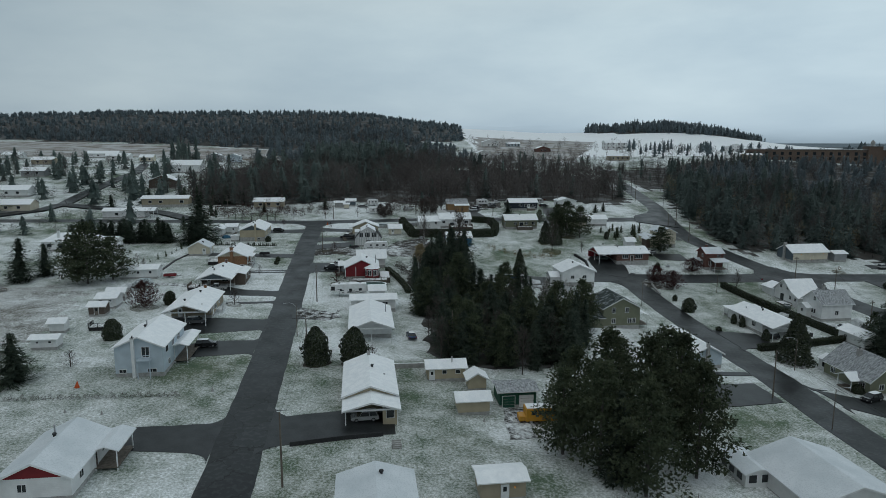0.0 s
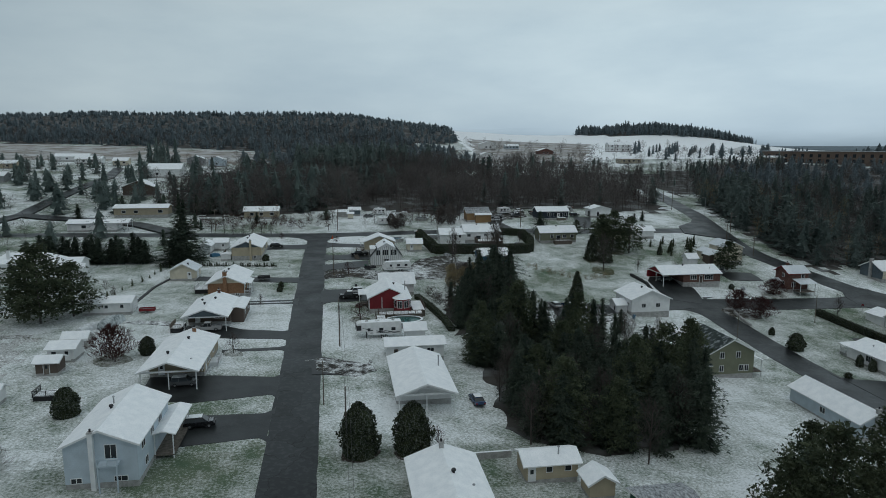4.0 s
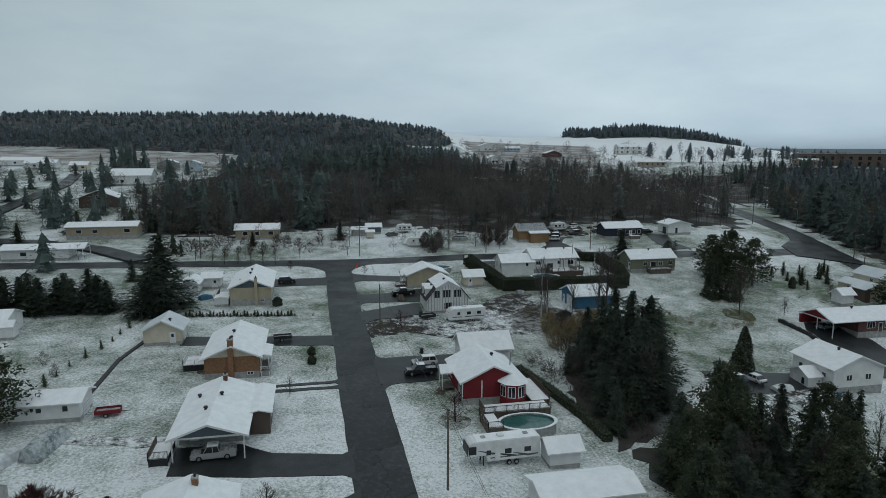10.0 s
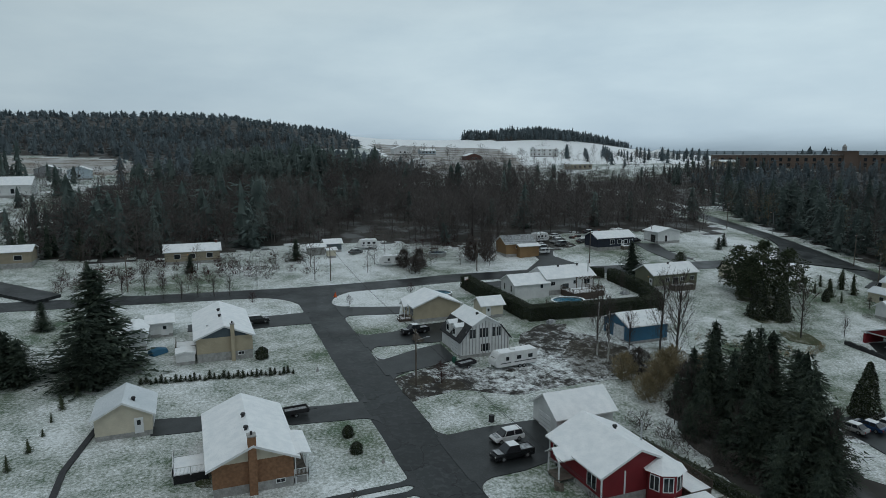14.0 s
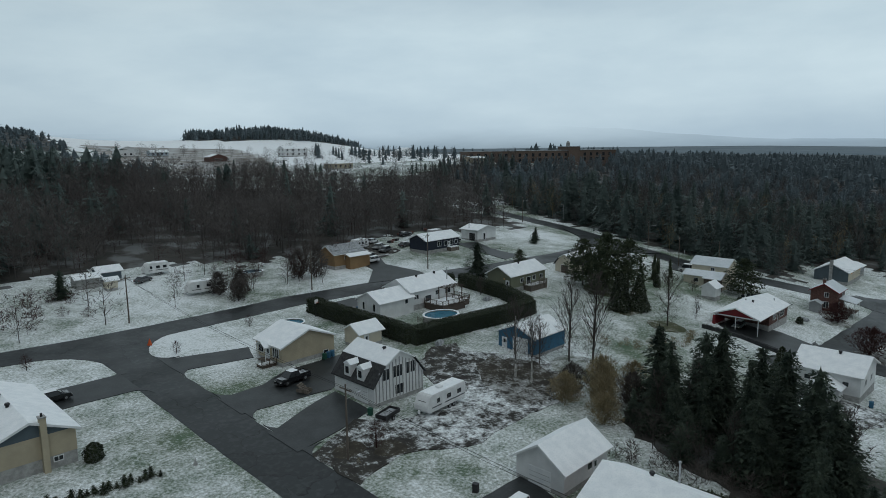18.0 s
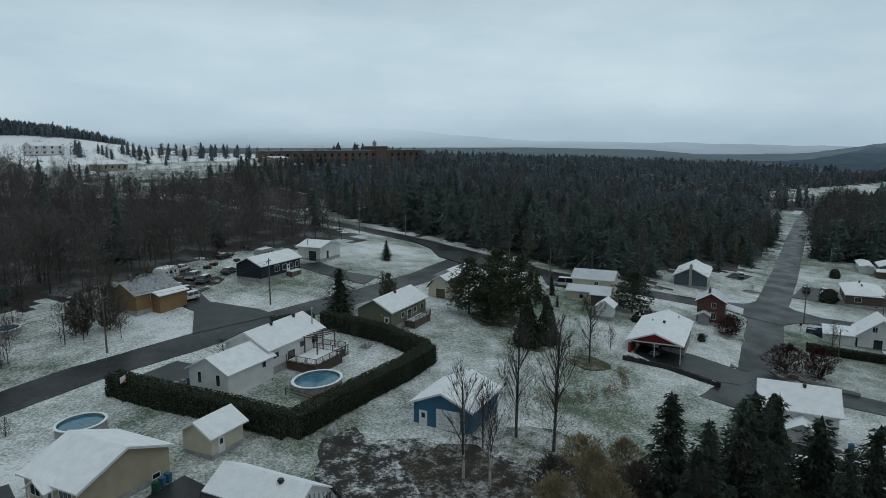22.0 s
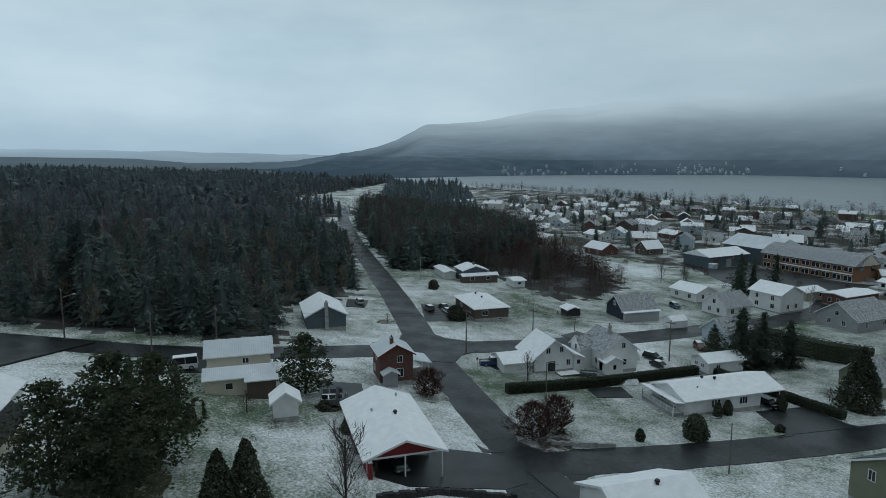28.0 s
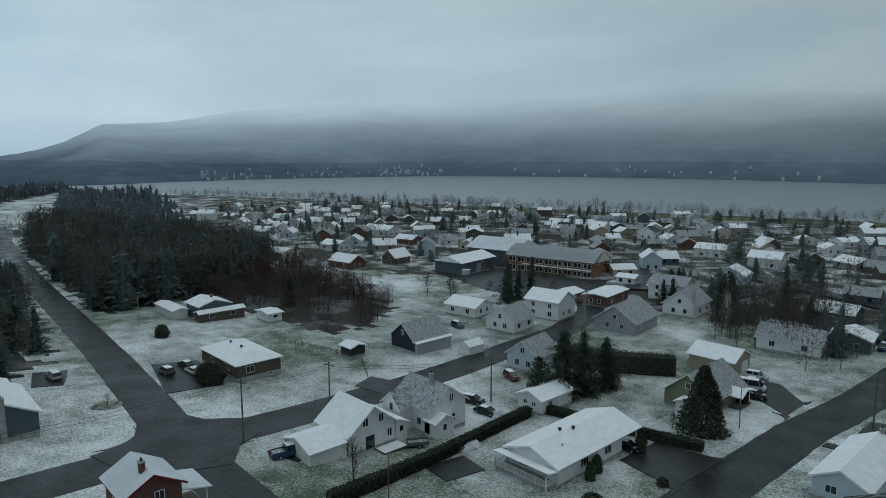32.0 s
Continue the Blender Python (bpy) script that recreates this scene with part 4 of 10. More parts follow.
def fir_template(seed, levels, per, sprays, spread=0.2, start=0.06, size=0.05, full=0.8, core=8, ragged=0.4, inner=0.6):
    """A conifer of unit height: uneven whorls of drooping boughs, each hung with small sprays, round a dark ragged heart."""
    rng, s = random.Random(seed), Soup()
    lean = (rng.uniform(-0.03, 0.03), rng.uniform(-0.03, 0.03))

    def girth(f):
        return spread * ((1 - f) ** full * 0.94 + 0.05) * (0.72 + 0.28 * min(1.0, f * 6))

    def heart(f, a):
        return 1 + 0.3 * math.sin(2 * a + seed + 5 * f) + 0.2 * math.sin(5 * a + 11 * f + seed * 2.3)

    for i in range(core):
        f = i / core
        zb = start + (0.95 - start) * f
        zt = min(0.99, zb + (1.0 - start) / core * 1.8)
        ring = []
        for k in range(7):
            a = 6.283 * (k + rng.uniform(-0.3, 0.3)) / 7
            rr = girth(f) * inner * heart(f, a) * rng.uniform(0.7, 1.1)
            ring.append((math.cos(a) * rr + lean[0] * zb, math.sin(a) * rr + lean[1] * zb, zb + rng.uniform(-0.02, 0.02)))
        for k in range(7):
            s.tri((lean[0] * zt, lean[1] * zt, zt), ring[k], ring[(k + 1) % 7])
    for i in range(levels):
        f = (i + rng.uniform(-0.3, 0.3)) / levels
        f = min(0.985, max(0.0, f))
        z = start + (0.98 - start) * f
        n = max(3, int(per * (0.45 + 0.55 * (1 - f)) + rng.uniform(-1, 1)))
        a0 = rng.uniform(0, 6.283)
        for k in range(n):
            a = a0 + 6.283 * (k + rng.uniform(-0.35, 0.35)) / n
            rr = girth(f) * heart(f, a) * rng.uniform(1 - ragged, 1 + ragged * 0.7)
            d, p = Vector((math.cos(a), math.sin(a), 0)), Vector((-math.sin(a), math.cos(a), 0))
            dip = rng.uniform(-0.05, 0.5)
            for g in range(sprays):
                q = 0.42 + 0.58 * (g + rng.random()) / sprays
                side = rng.uniform(-1, 1) * (1.05 - 0.6 * q)
                at = d * rr * q + p * rr * 0.42 * side + Vector((lean[0] * z, lean[1] * z, z - dip * rr * q * q + rng.uniform(-0.012, 0.012)))
                way = (d * rng.uniform(0.4, 1.0) + p * side * 1.2 + Vector((0, 0, rng.uniform(-0.75, 0.3)))).normalized()
                wide = way.cross(Vector((rng.uniform(-0.5, 0.5), rng.uniform(-0.5, 0.5), 1))).normalized()
                k2 = size * rng.uniform(0.6, 1.35) * (0.65 + 0.35 * (1 - f))
                s.tri(at - way * k2 * 0.3 - wide * k2 * 0.3, at + way * k2, at - way * k2 * 0.3 + wide * k2 * 0.3)
    s.tri((lean[0] - 0.007, lean[1], 0.94), (lean[0] + 0.007, lean[1], 0.94), (lean[0], lean[1], 1.0))
    return s.arrays()


def haze_template(seed, twigs, limbs=6, wide=0.22, base=0.22, reach=0.085, thin=0.0035):
    """A leafless tree of unit height for woods: slim trunk, rising limbs and a soft crown of fine twigs."""
    rng, s = random.Random(seed), Soup()
    s.stick((0, 0, 0), (rng.uniform(-0.02, 0.02), rng.uniform(-0.02, 0.02), 0.9), 0.009, 0.002, 3)
    tips = []
    for k in range(limbs):
        a, z = rng.uniform(0, 6.283), base + (0.75 - base) * k / limbs
        q = (math.cos(a) * wide * rng.uniform(0.5, 0.9), math.sin(a) * wide * rng.uniform(0.5, 0.9), min(0.95, z + rng.uniform(0.14, 0.3)))
        s.blade((0, 0, z), q, 0.006, rng)
    for _ in range(twigs):
        f = rng.random()
        z = base + (1 - base) * f
        r = wide * math.sin(math.pi * (0.12 + 0.86 * f)) ** 0.7 * math.sqrt(rng.random())
        a = rng.uniform(0, 6.283)
        r *= 1 + 0.32 * math.sin(2 * a + seed) + 0.25 * math.sin(4 * a + 9 * f + seed * 1.7)
        z += 0.07 * math.sin(3 * a + seed * 2.3)
        p = Vector((math.cos(a) * r, math.sin(a) * r, z - 0.03))
        d = Vector((math.cos(a) * 0.6 + rng.uniform(-0.6, 0.6), math.sin(a) * 0.6 + rng.uniform(-0.6, 0.6), rng.uniform(0.2, 1.3))).normalized()
        s.blade(p, p + d * reach * rng.uniform(0.6, 1.3), thin, rng)
    v, t = s.arrays()
    return v / v[:, 2].max(), t


def bare_template(seed, depth, kids, spread=0.55, trunk=0.02, lean=0.05, start=0.25, upright=0.5, thick=1.0, thin=0.0016, flat=9):
    """A leafless tree of unit height: trunk, limbs and twigs."""
    rng, s = random.Random(seed), Soup()

    def grow(p, d, length, r, level):
        q = p + d * length
        if level >= flat:
            s.blade(p, q, r * 1.3, rng)
        else:
            s.stick(p, q, r, r * 0.6, 5 if level == 0 else 3)
        if level == depth:
            return
        for k in range(kids if level else kids + 4):
            t = rng.uniform(0.3, 1.0) if level else start + (1 - start) * (k + rng.random()) / (kids + 4)
            a = rng.uniform(0, 6.283)
            side = Vector((math.cos(a), math.sin(a), rng.uniform(-0.1, 0.5)))
            nd = (d * (0.8 if level else 0.5) + side * spread * rng.uniform(0.7, 1.3) + Vector((0, 0, upright * 0.5))).normalized()
            ln = length * rng.uniform(0.38, 0.62) if level else (1 - t * 0.55) * 0.42 * rng.uniform(0.75, 1.2)
            grow(p + d * length * t, nd, ln, max(r * (0.5 if level else 0.4) * thick, thin), level + 1)
    grow(Vector((0, 0, 0)), Vector((rng.uniform(-lean, lean), rng.uniform(-lean, lean), 1)).normalized(), 0.9, trunk, 0)
    v, t = s.arrays()
    return v / max(v[:, 2].max(), 0.1), t


def leafball_template(seed, n, profile, size=0.05, squash=1.0):
    """Clumped foliage of unit height inside a turned outline: profile(f) gives the radius."""
    rng, s = random.Random(seed), Soup()
    for _ in range(n):
        f = rng.random()
        r = profile(f)
        a = rng.uniform(0, 6.283)
        rr = r * rng.uniform(0.72, 1.06) * (1 + 0.12 * math.sin(3 * a + 9 * f + seed))
        c = Vector((math.cos(a) * rr, math.sin(a) * rr, f))
        out = Vector((math.cos(a), math.sin(a), rng.uniform(-0.2, 0.9))).normalized()
        u = out.orthogonal().normalized()
        u.rotate(Euler((0, 0, rng.uniform(0, 6.28))))
        w = out.cross(u)
        k = size * rng.uniform(0.6, 1.4)
        s.tri(c + u * k, c - u * k * 0.6 + w * k * 0.9, c - u * k * 0.6 - w * k * 0.9 + out * k * 0.5)
    return s.arrays()


def planted(templates, spots, seed=0):
    """Many trees as one triangle list: spots of (x, y, height, width factor)."""
    rng = np.random.RandomState(seed)
    vs, ts, n = [], [], 0
    zs = heights([p[0] for p in spots], [p[1] for p in spots])
    for (x, y, h, wf), z in zip(spots, zs):
        v, t = templates[rng.randint(len(templates))]
        a = rng.uniform(0, 6.283)
        c, s_ = math.cos(a) * h * wf, math.sin(a) * h * wf
        out = np.empty_like(v)
        out[:, 0] = v[:, 0] * c - v[:, 1] * s_ + x
        out[:, 1] = v[:, 0] * s_ + v[:, 1] * c + y
        out[:, 2] = v[:, 2] * h + z - 0.15
        vs.append(out)
        ts.append(t + n)
        n += len(v)
    return np.concatenate(vs), np.concatenate(ts)


def inside(x, y, poly):
    hit, n = False, len(poly)
    for i in range(n):
        (x0, y0), (x1, y1) = poly[i], poly[(i + 1) % n]
        if (y0 > y) != (y1 > y) and x < (x1 - x0) * (y - y0) / (y1 - y0) + x0:
            hit = not hit
    return hit


def clearing(x, y, rng):
    """Woods thin out here and there."""
    return noise.noise(Vector((x / 24, y / 24, 4.4))) > -0.3 or rng.random() < 0.35


def scatter(poly, spacing, h0, h1, seed, width=1.0, keep=None):
    rng = random.Random(seed)
    xs, ys = [p[0] for p in poly], [p[1] for p in poly]
    out, y = [], min(ys)
    while y < max(ys):
        x = min(xs)
        while x < max(xs):
            px, py = x + rng.uniform(-0.5, 0.5) * spacing, y + rng.uniform(-0.5, 0.5) * spacing
            if inside(px, py, poly) and (keep is None or keep(px, py, rng)):
                c = 0.5 + 0.75 * noise.noise(Vector((px / 17, py / 17, seed * 3.1))) + 0.6 * noise.noise(Vector((px / 60, py / 60, 9.7))) + rng.uniform(-0.38, 0.38)
                h = h0 + (h1 - h0) * min(1.25, max(0.0, c))
                out.append((px, py, h, width * rng.uniform(0.75, 1.25) * (0.5 * (h0 + h1) / h) ** 0.35))
            x += spacing
        y += spacing
    return out


SPRUCE_FAR = [fir_template(k, 12, 7, 4, 0.20 + 0.018 * k, 0.04, 0.078, (0.75, 0.42, 0.55)[k % 3], 4) for k in range(6)]
SPRUCE_TINY = [fir_template(30 + k, 6, 4, 1, 0.22 + 0.03 * k, 0.03, 0.2, (0.6, 0.4, 0.5)[k % 3], 2) for k in range(5)]
SPRUCE_MID = [fir_template(20 + k, 16, 8, 6, 0.18 + 0.02 * k, 0.04, 0.054, (0.8, 0.5, 0.65)[k % 3], 6, 0.4, 0.52) for k in range(6)]
SPRUCE_NEAR = [fir_template(40 + k, 30, 12, 13, 0.19 + 0.014 * k, 0.04, 0.032, (0.8, 0.52, 0.65)[k % 3], 10, 0.4, 0.5) for k in range(6)]
BARE_TINY = [haze_template(120 + k, 34, 3, thin=0.009, reach=0.12) for k in range(5)]
BARE_MID = [haze_template(130 + k, 120, 5, wide=0.28, thin=0.0075, reach=0.11) for k in range(5)]
BARE_FAR = [haze_template(60 + k, 170, 7, wide=0.2 + 0.015 * k, thin=0.0050, reach=0.10) for k in range(6)]
BARE_DENSE = [haze_template(140 + k, 2600, 14, wide=0.44, base=0.10, reach=0.13, thin=0.0075) for k in range(3)]


def joined(a, b):
    return np.concatenate([a[0], b[0]]), np.concatenate([a[1], b[1] + len(a[0])])


BARE_NEAR = [joined(bare_template(80 + k, 3, 5, trunk=0.014, flat=2, thin=0.0024, upright=0.8), haze_template(180 + k, 1100, 12, wide=0.24, base=0.16, reach=0.075, thin=0.0016)) for k in range(5)]
BARE_WIDE = [joined(bare_template(90 + k, 3, 4, trunk=0.025, flat=2, spread=1.0, start=0.12, upright=0.45, thin=0.003), haze_template(150 + k, 900, 10, wide=0.48, base=0.14, reach=0.12, thin=0.0035)) for k in range(4)]
SHRUB = [haze_template(100 + k, 150, 7, wide=0.42, base=0.03, reach=0.26, thin=0.015) for k in range(4)]


def wood(name, templates, spots, mat, label, category, seed=0):
    v, t = planted(templates, spots, seed)
    return tagged(new(name, tri_mesh(name, v, t, [mat])), label, category, kind="stuff")


def tree(x, y, h, templates, mat, label, category="tree", width=1.0, trunk_r=0.16, trunk_h=0.3, bark=None, seed=0, name="tree"):
    """One tree with its own trunk and crown."""
    ob = thing(name, x, y, (seed * 77) % 360, label, category)
    bm = bmesh.new()
    z = 0.0
    for k in range(4):
        f0, f1 = k / 4, (k + 1) / 4
        rod(bm, (0, 0, -0.3 + (h * trunk_h + 0.3) * f0), (0.04 * k, 0.03 * k, -0.3 + (h * trunk_h + 0.3) * f1), trunk_r * (1 - 0.5 * f0), trunk_r * (1 - 0.5 * f1), 7, caps=False)
    part("trunk", bm, bark or M_BARK, ob)
    v, t = templates[seed % len(templates)]
    v = v * np.array([h * width, h * width, h])
    c = new("crown", tri_mesh("crown", v, t, [mat]))
    c.parent = ob
    return ob


def forest_keep(x, y, rng):
    if abs(x - 140 - max(0, (y - 300)) * 0.27) < 9 and y > 195:
        return False
    return True


FLOORS = []


def grove(poly, kinds, label, category="wood", floor=True):
    """A wood over an outline: kinds are (templates, spacing, low, high, width, material, seed)."""
    if floor:
        FLOORS.append(poly)
    for templates, spacing, h0, h1, width, mat, seed in kinds:
        spots = scatter(poly, spacing, h0, h1, seed, width, clearing)
        if spots:
            wood("woodland", templates, spots, mat, label, category, seed)


# mixed wood north of the cross street
grove([(-92, 352), (-66, 340), (-30, 345), (-14, 352), (18, 345), (28, 332), (60, 334), (92, 334), (112, 326), (138, 322), (150, 360), (158, 420), (150, 440), (110, 470), (60, 478), (-60, 490), (-92, 430)],
      [(BARE_FAR, 5.0, 8, 17, 1.3, M_GREYTWIG, 1), (BARE_MID, 10, 3, 7, 1.4, M_REDTWIG, 101), (SPRUCE_FAR, 23, 6, 15, 1.4, M_HAZEFROST, 102)], "leafless grey-brown wood behind the cross street")
grove([(-78, 346), (-50, 346), (-14, 356), (20, 400), (0, 470), (-60, 480), (-92, 420)], [(SPRUCE_FAR, 12, 8, 19, 1.35, M_HAZEFROST, 2)], "dark spruces among the bare wood")
grove([(-40, 462), (10, 436), (48, 476), (24, 530), (-40, 530)], [(SPRUCE_FAR, 6.2, 13, 23, 1.3, M_HAZEFROST, 22)], "close stand of tall dark spruces")
grove([(-142, 518), (-124, 516), (-120, 534), (-140, 538)], [(SPRUCE_FAR, 6, 16, 24, 1.0, M_HAZEFROST, 23)], "tall dark spruces on the hillside")
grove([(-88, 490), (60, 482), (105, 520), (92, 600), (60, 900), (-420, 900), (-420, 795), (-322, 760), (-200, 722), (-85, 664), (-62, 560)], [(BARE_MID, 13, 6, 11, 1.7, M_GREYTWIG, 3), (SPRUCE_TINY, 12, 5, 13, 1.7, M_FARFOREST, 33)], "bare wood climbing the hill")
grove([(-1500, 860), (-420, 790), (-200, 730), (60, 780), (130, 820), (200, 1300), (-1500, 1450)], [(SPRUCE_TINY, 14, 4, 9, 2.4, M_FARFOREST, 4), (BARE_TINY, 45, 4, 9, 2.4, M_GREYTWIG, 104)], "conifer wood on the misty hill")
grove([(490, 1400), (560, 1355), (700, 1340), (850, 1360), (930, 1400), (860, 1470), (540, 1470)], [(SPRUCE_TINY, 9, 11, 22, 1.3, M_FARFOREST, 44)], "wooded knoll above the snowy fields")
# conifer wood east of the road
EAST = [(149, 232), (158, 238), (180, 236), (205, 213), (240, 207), (320, 200.5), (320, 260), (250, 330), (205, 385), (176, 365), (156, 300), (148, 262)]
grove(EAST, [(SPRUCE_MID, 7.6, 7, 19, 1.4, M_HAZEFROST, 5), (BARE_FAR, 6.8, 7, 16, 1.0, M_GREYTWIG, 55), (BARE_MID, 14, 8, 13, 0.8, M_TAN, 56)], "dense spruce wood beside the road")
# farther groves take M_FARFOREST, whose colour carries the haze
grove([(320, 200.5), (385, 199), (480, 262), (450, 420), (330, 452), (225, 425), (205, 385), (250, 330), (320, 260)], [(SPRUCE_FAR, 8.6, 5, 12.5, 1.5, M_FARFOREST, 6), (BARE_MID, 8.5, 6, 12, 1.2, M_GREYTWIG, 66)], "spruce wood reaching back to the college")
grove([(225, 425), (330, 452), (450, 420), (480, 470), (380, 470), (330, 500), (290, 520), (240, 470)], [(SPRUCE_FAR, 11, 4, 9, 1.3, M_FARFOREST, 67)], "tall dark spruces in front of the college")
grove([(172, 372), (205, 390), (225, 430), (330, 470), (300, 520), (180, 470)], [(BARE_FAR, 7, 5, 14, 1.0, M_GREYTWIG, 7), (SPRUCE_FAR, 17, 6, 13, 1.1, M_HAZEFROST, 77)], "bare trees along the upper road")
grove([(110, 470), (150, 445), (180, 480), (200, 540), (120, 560)], [(BARE_FAR, 8, 5, 12, 1.0, M_GREYTWIG, 17), (SPRUCE_FAR, 24, 6, 12, 1.0, M_HAZEFROST, 117)], "thin leafless trees on the snowy slope", floor=False)
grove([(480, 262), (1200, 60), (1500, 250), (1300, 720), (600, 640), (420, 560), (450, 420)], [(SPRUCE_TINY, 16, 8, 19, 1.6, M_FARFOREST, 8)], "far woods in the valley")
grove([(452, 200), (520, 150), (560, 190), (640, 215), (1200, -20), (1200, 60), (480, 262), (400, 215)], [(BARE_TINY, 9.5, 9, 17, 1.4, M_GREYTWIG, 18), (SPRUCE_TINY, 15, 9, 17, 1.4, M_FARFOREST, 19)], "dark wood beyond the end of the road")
# block of wood south of the long road
grove([(252, 189), (300, 186.5), (400, 178.5), (470, 166), (430, 90), (330, 92), (262, 140)], [(SPRUCE_FAR, 7.6, 12, 19, 1.3, M_HAZEFROST, 9), (BARE_FAR, 5.2, 12, 20, 1.2, M_TWIG, 99)], "dark conifer block beside the long road")
grove([(192, 150), (198, 130), (212, 114), (240, 110), (272, 104), (292, 112), (300, 135), (262, 156)], [(BARE_MID, 3.0, 5, 10, 1.4, M_TWIG, 10), (BARE_FAR, 6, 7, 12, 1.1, M_REDTWIG, 110)], "reddish leafless thicket by the lots", "thicket")
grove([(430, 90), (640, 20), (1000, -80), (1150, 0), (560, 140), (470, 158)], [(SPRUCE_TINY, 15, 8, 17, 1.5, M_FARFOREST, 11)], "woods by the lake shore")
grove([(700, -200), (1150, -20), (1250, 40), (1000, -60), (640, -130)], [(BARE_TINY, 12, 6, 12, 1.6, M_GREYTWIG, 12)], "leafless trees along the shore")

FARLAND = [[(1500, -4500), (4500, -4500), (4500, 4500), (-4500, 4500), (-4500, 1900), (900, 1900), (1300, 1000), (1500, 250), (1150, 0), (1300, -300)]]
SNOWFIELDS = [[(120, 640), (330, 560), (560, 660), (1000, 760), (1300, 1000), (1000, 1900), (200, 1900), (150, 1000)]]
FIELDS = [[(-700, 600), (-250, 580), (-166, 585), (-92, 556), (-60, 560), (-85, 655), (-200, 712), (-322, 748), (-700, 800)], [(100, 560), (190, 560), (330, 900), (160, 900)]]


def regions(ob, groups, mats):
    """Gives the ground's faces the cover that grows there."""
    me = ob.data
    for m in mats:
        me.materials.append(m)
    n = len(me.polygons)
    c = np.empty(n * 3)
    me.polygons.foreach_get("center", c)
    c = c.reshape(-1, 3)
    c[:, 0] += 2.2 * np.sin(c[:, 0] * 0.31 + c[:, 1] * 0.53) + 1.6 * np.sin(c[:, 1] * 0.97 - c[:, 0] * 0.41)
    c[:, 1] += 2.2 * np.sin(c[:, 1] * 0.37 - c[:, 0] * 0.47) + 1.6 * np.sin(c[:, 0] * 1.03 + c[:, 1] * 0.29)
    slot = np.zeros(n, dtype=np.int32)
    for k, polys in enumerate(groups):
        for poly in polys:
            hit = np.zeros(n, bool)
            for i in range(len(poly)):
                (x0, y0), (x1, y1) = poly[i], poly[(i + 1) % len(poly)]
                if y0 != y1:
                    hit ^= ((y0 > c[:, 1]) != (y1 > c[:, 1])) & (c[:, 0] < (x1 - x0) * (c[:, 1] - y0) / (y1 - y0) + x0)
            slot[hit] = k + 1
    me.polygons.foreach_set("material_index", slot)
    me.update()



# ------------------------------------------------------------------ houses
def wing(ob, cx, cy, sx, sy, ridge, eave, rise, wall, roof=None, over=0.4, windows=(), doors=(), dz=0.0, shed=False, open_posts=False, plinth=0.4):
    """A lower wing, porch or dormer of the same house, given in world directions."""
    L, Wd, turn = (sx, sy, 0) if ridge == "x" else (sy, sx, 90)
    m = ob.matrix_world.inverted() @ pose(cx, cy, ob.matrix_world.translation.z + dz, 0, 0, turn)
    e = eave + plinth

    def put(name, bm, mats):
        bm.transform(m)
        return part(name, bm, mats, ob)
    if open_posts:
        for x in (-L / 2 + 0.1, L / 2 - 0.1):
            for y in (-Wd / 2 + 0.1, Wd / 2 - 0.1):
                put("post", boxed(x - 0.07, x + 0.07, y - 0.07, y + 0.07, -1.2, e), M_WHITE)
        put("porch_floor", boxed(-L / 2, L / 2, -Wd / 2, Wd / 2, plinth - 0.15, plinth), M_WOOD)
    else:
        bm = bmesh.new()
        if shed:
            prism_x(bm, [(-Wd / 2, -1.2), (Wd / 2, -1.2), (Wd / 2, e + rise), (-Wd / 2, e)], -L / 2, L / 2)
        else:
            prism_x(bm, [(-Wd / 2, -1.2), (Wd / 2, -1.2), (Wd / 2, e), (0, e + rise), (-Wd / 2, e)], -L / 2, L / 2)
        put("wing_wall", bm, wall)
    if shed:
        s = rise / Wd
        bm = bmesh.new()
        y0, y1 = -Wd / 2 - over, Wd / 2
        z0, z1 = e - over * s, e + rise
        fs = prism_x(bm, [(y0, z0), (y1, z1), (y1, z1 + 0.14), (y0, z0 + 0.14)], -L / 2 - over, L / 2 + over, 1)
        for f in bm.faces:
            f.normal_update()
            if f.normal.z > 0.5:
                f.material_index = 0
        put("wing_roof", bm, [roof or M_SNOW, M_WHITE])
    else:
        put("wing_roof", roof_slab(L, Wd, e, rise, over), [roof or M_SNOW, M_WHITE])

    for spec in windows:
        side, u, z, w, h = spec
        out = Wd / 2 if side in "fb" else L / 2
        sg = -1 if side in "fl" else 1
        for nm, mat, g, d0, d1 in (("window", M_WHITE, 0.08, -0.04, 0.03), ("pane", M_PANE, 0.0, -0.04, 0.045)):
            a, b = sorted((sg * (out + d0), sg * (out + d1)))
            bm = boxed(u - w / 2 - g, u + w / 2 + g, a, b, z + plinth - g, z + plinth + h + g) if side in "fb" else boxed(a, b, u - w / 2 - g, u + w / 2 + g, z + plinth - g, z + plinth + h + g)
            put(nm, bm, mat)
    for side, u, w, h, mat in doors:
        out = Wd / 2 if side in "fb" else L / 2
        sg = -1 if side in "fl" else 1
        a, b = sorted((sg * (out - 0.04), sg * (out + 0.04)))
        put("door", boxed(u - w / 2, u + w / 2, a, b, plinth * 0.5, plinth * 0.5 + h) if side in "fb" else boxed(a, b, u - w / 2, u + w / 2, plinth * 0.5, plinth * 0.5 + h), mat)


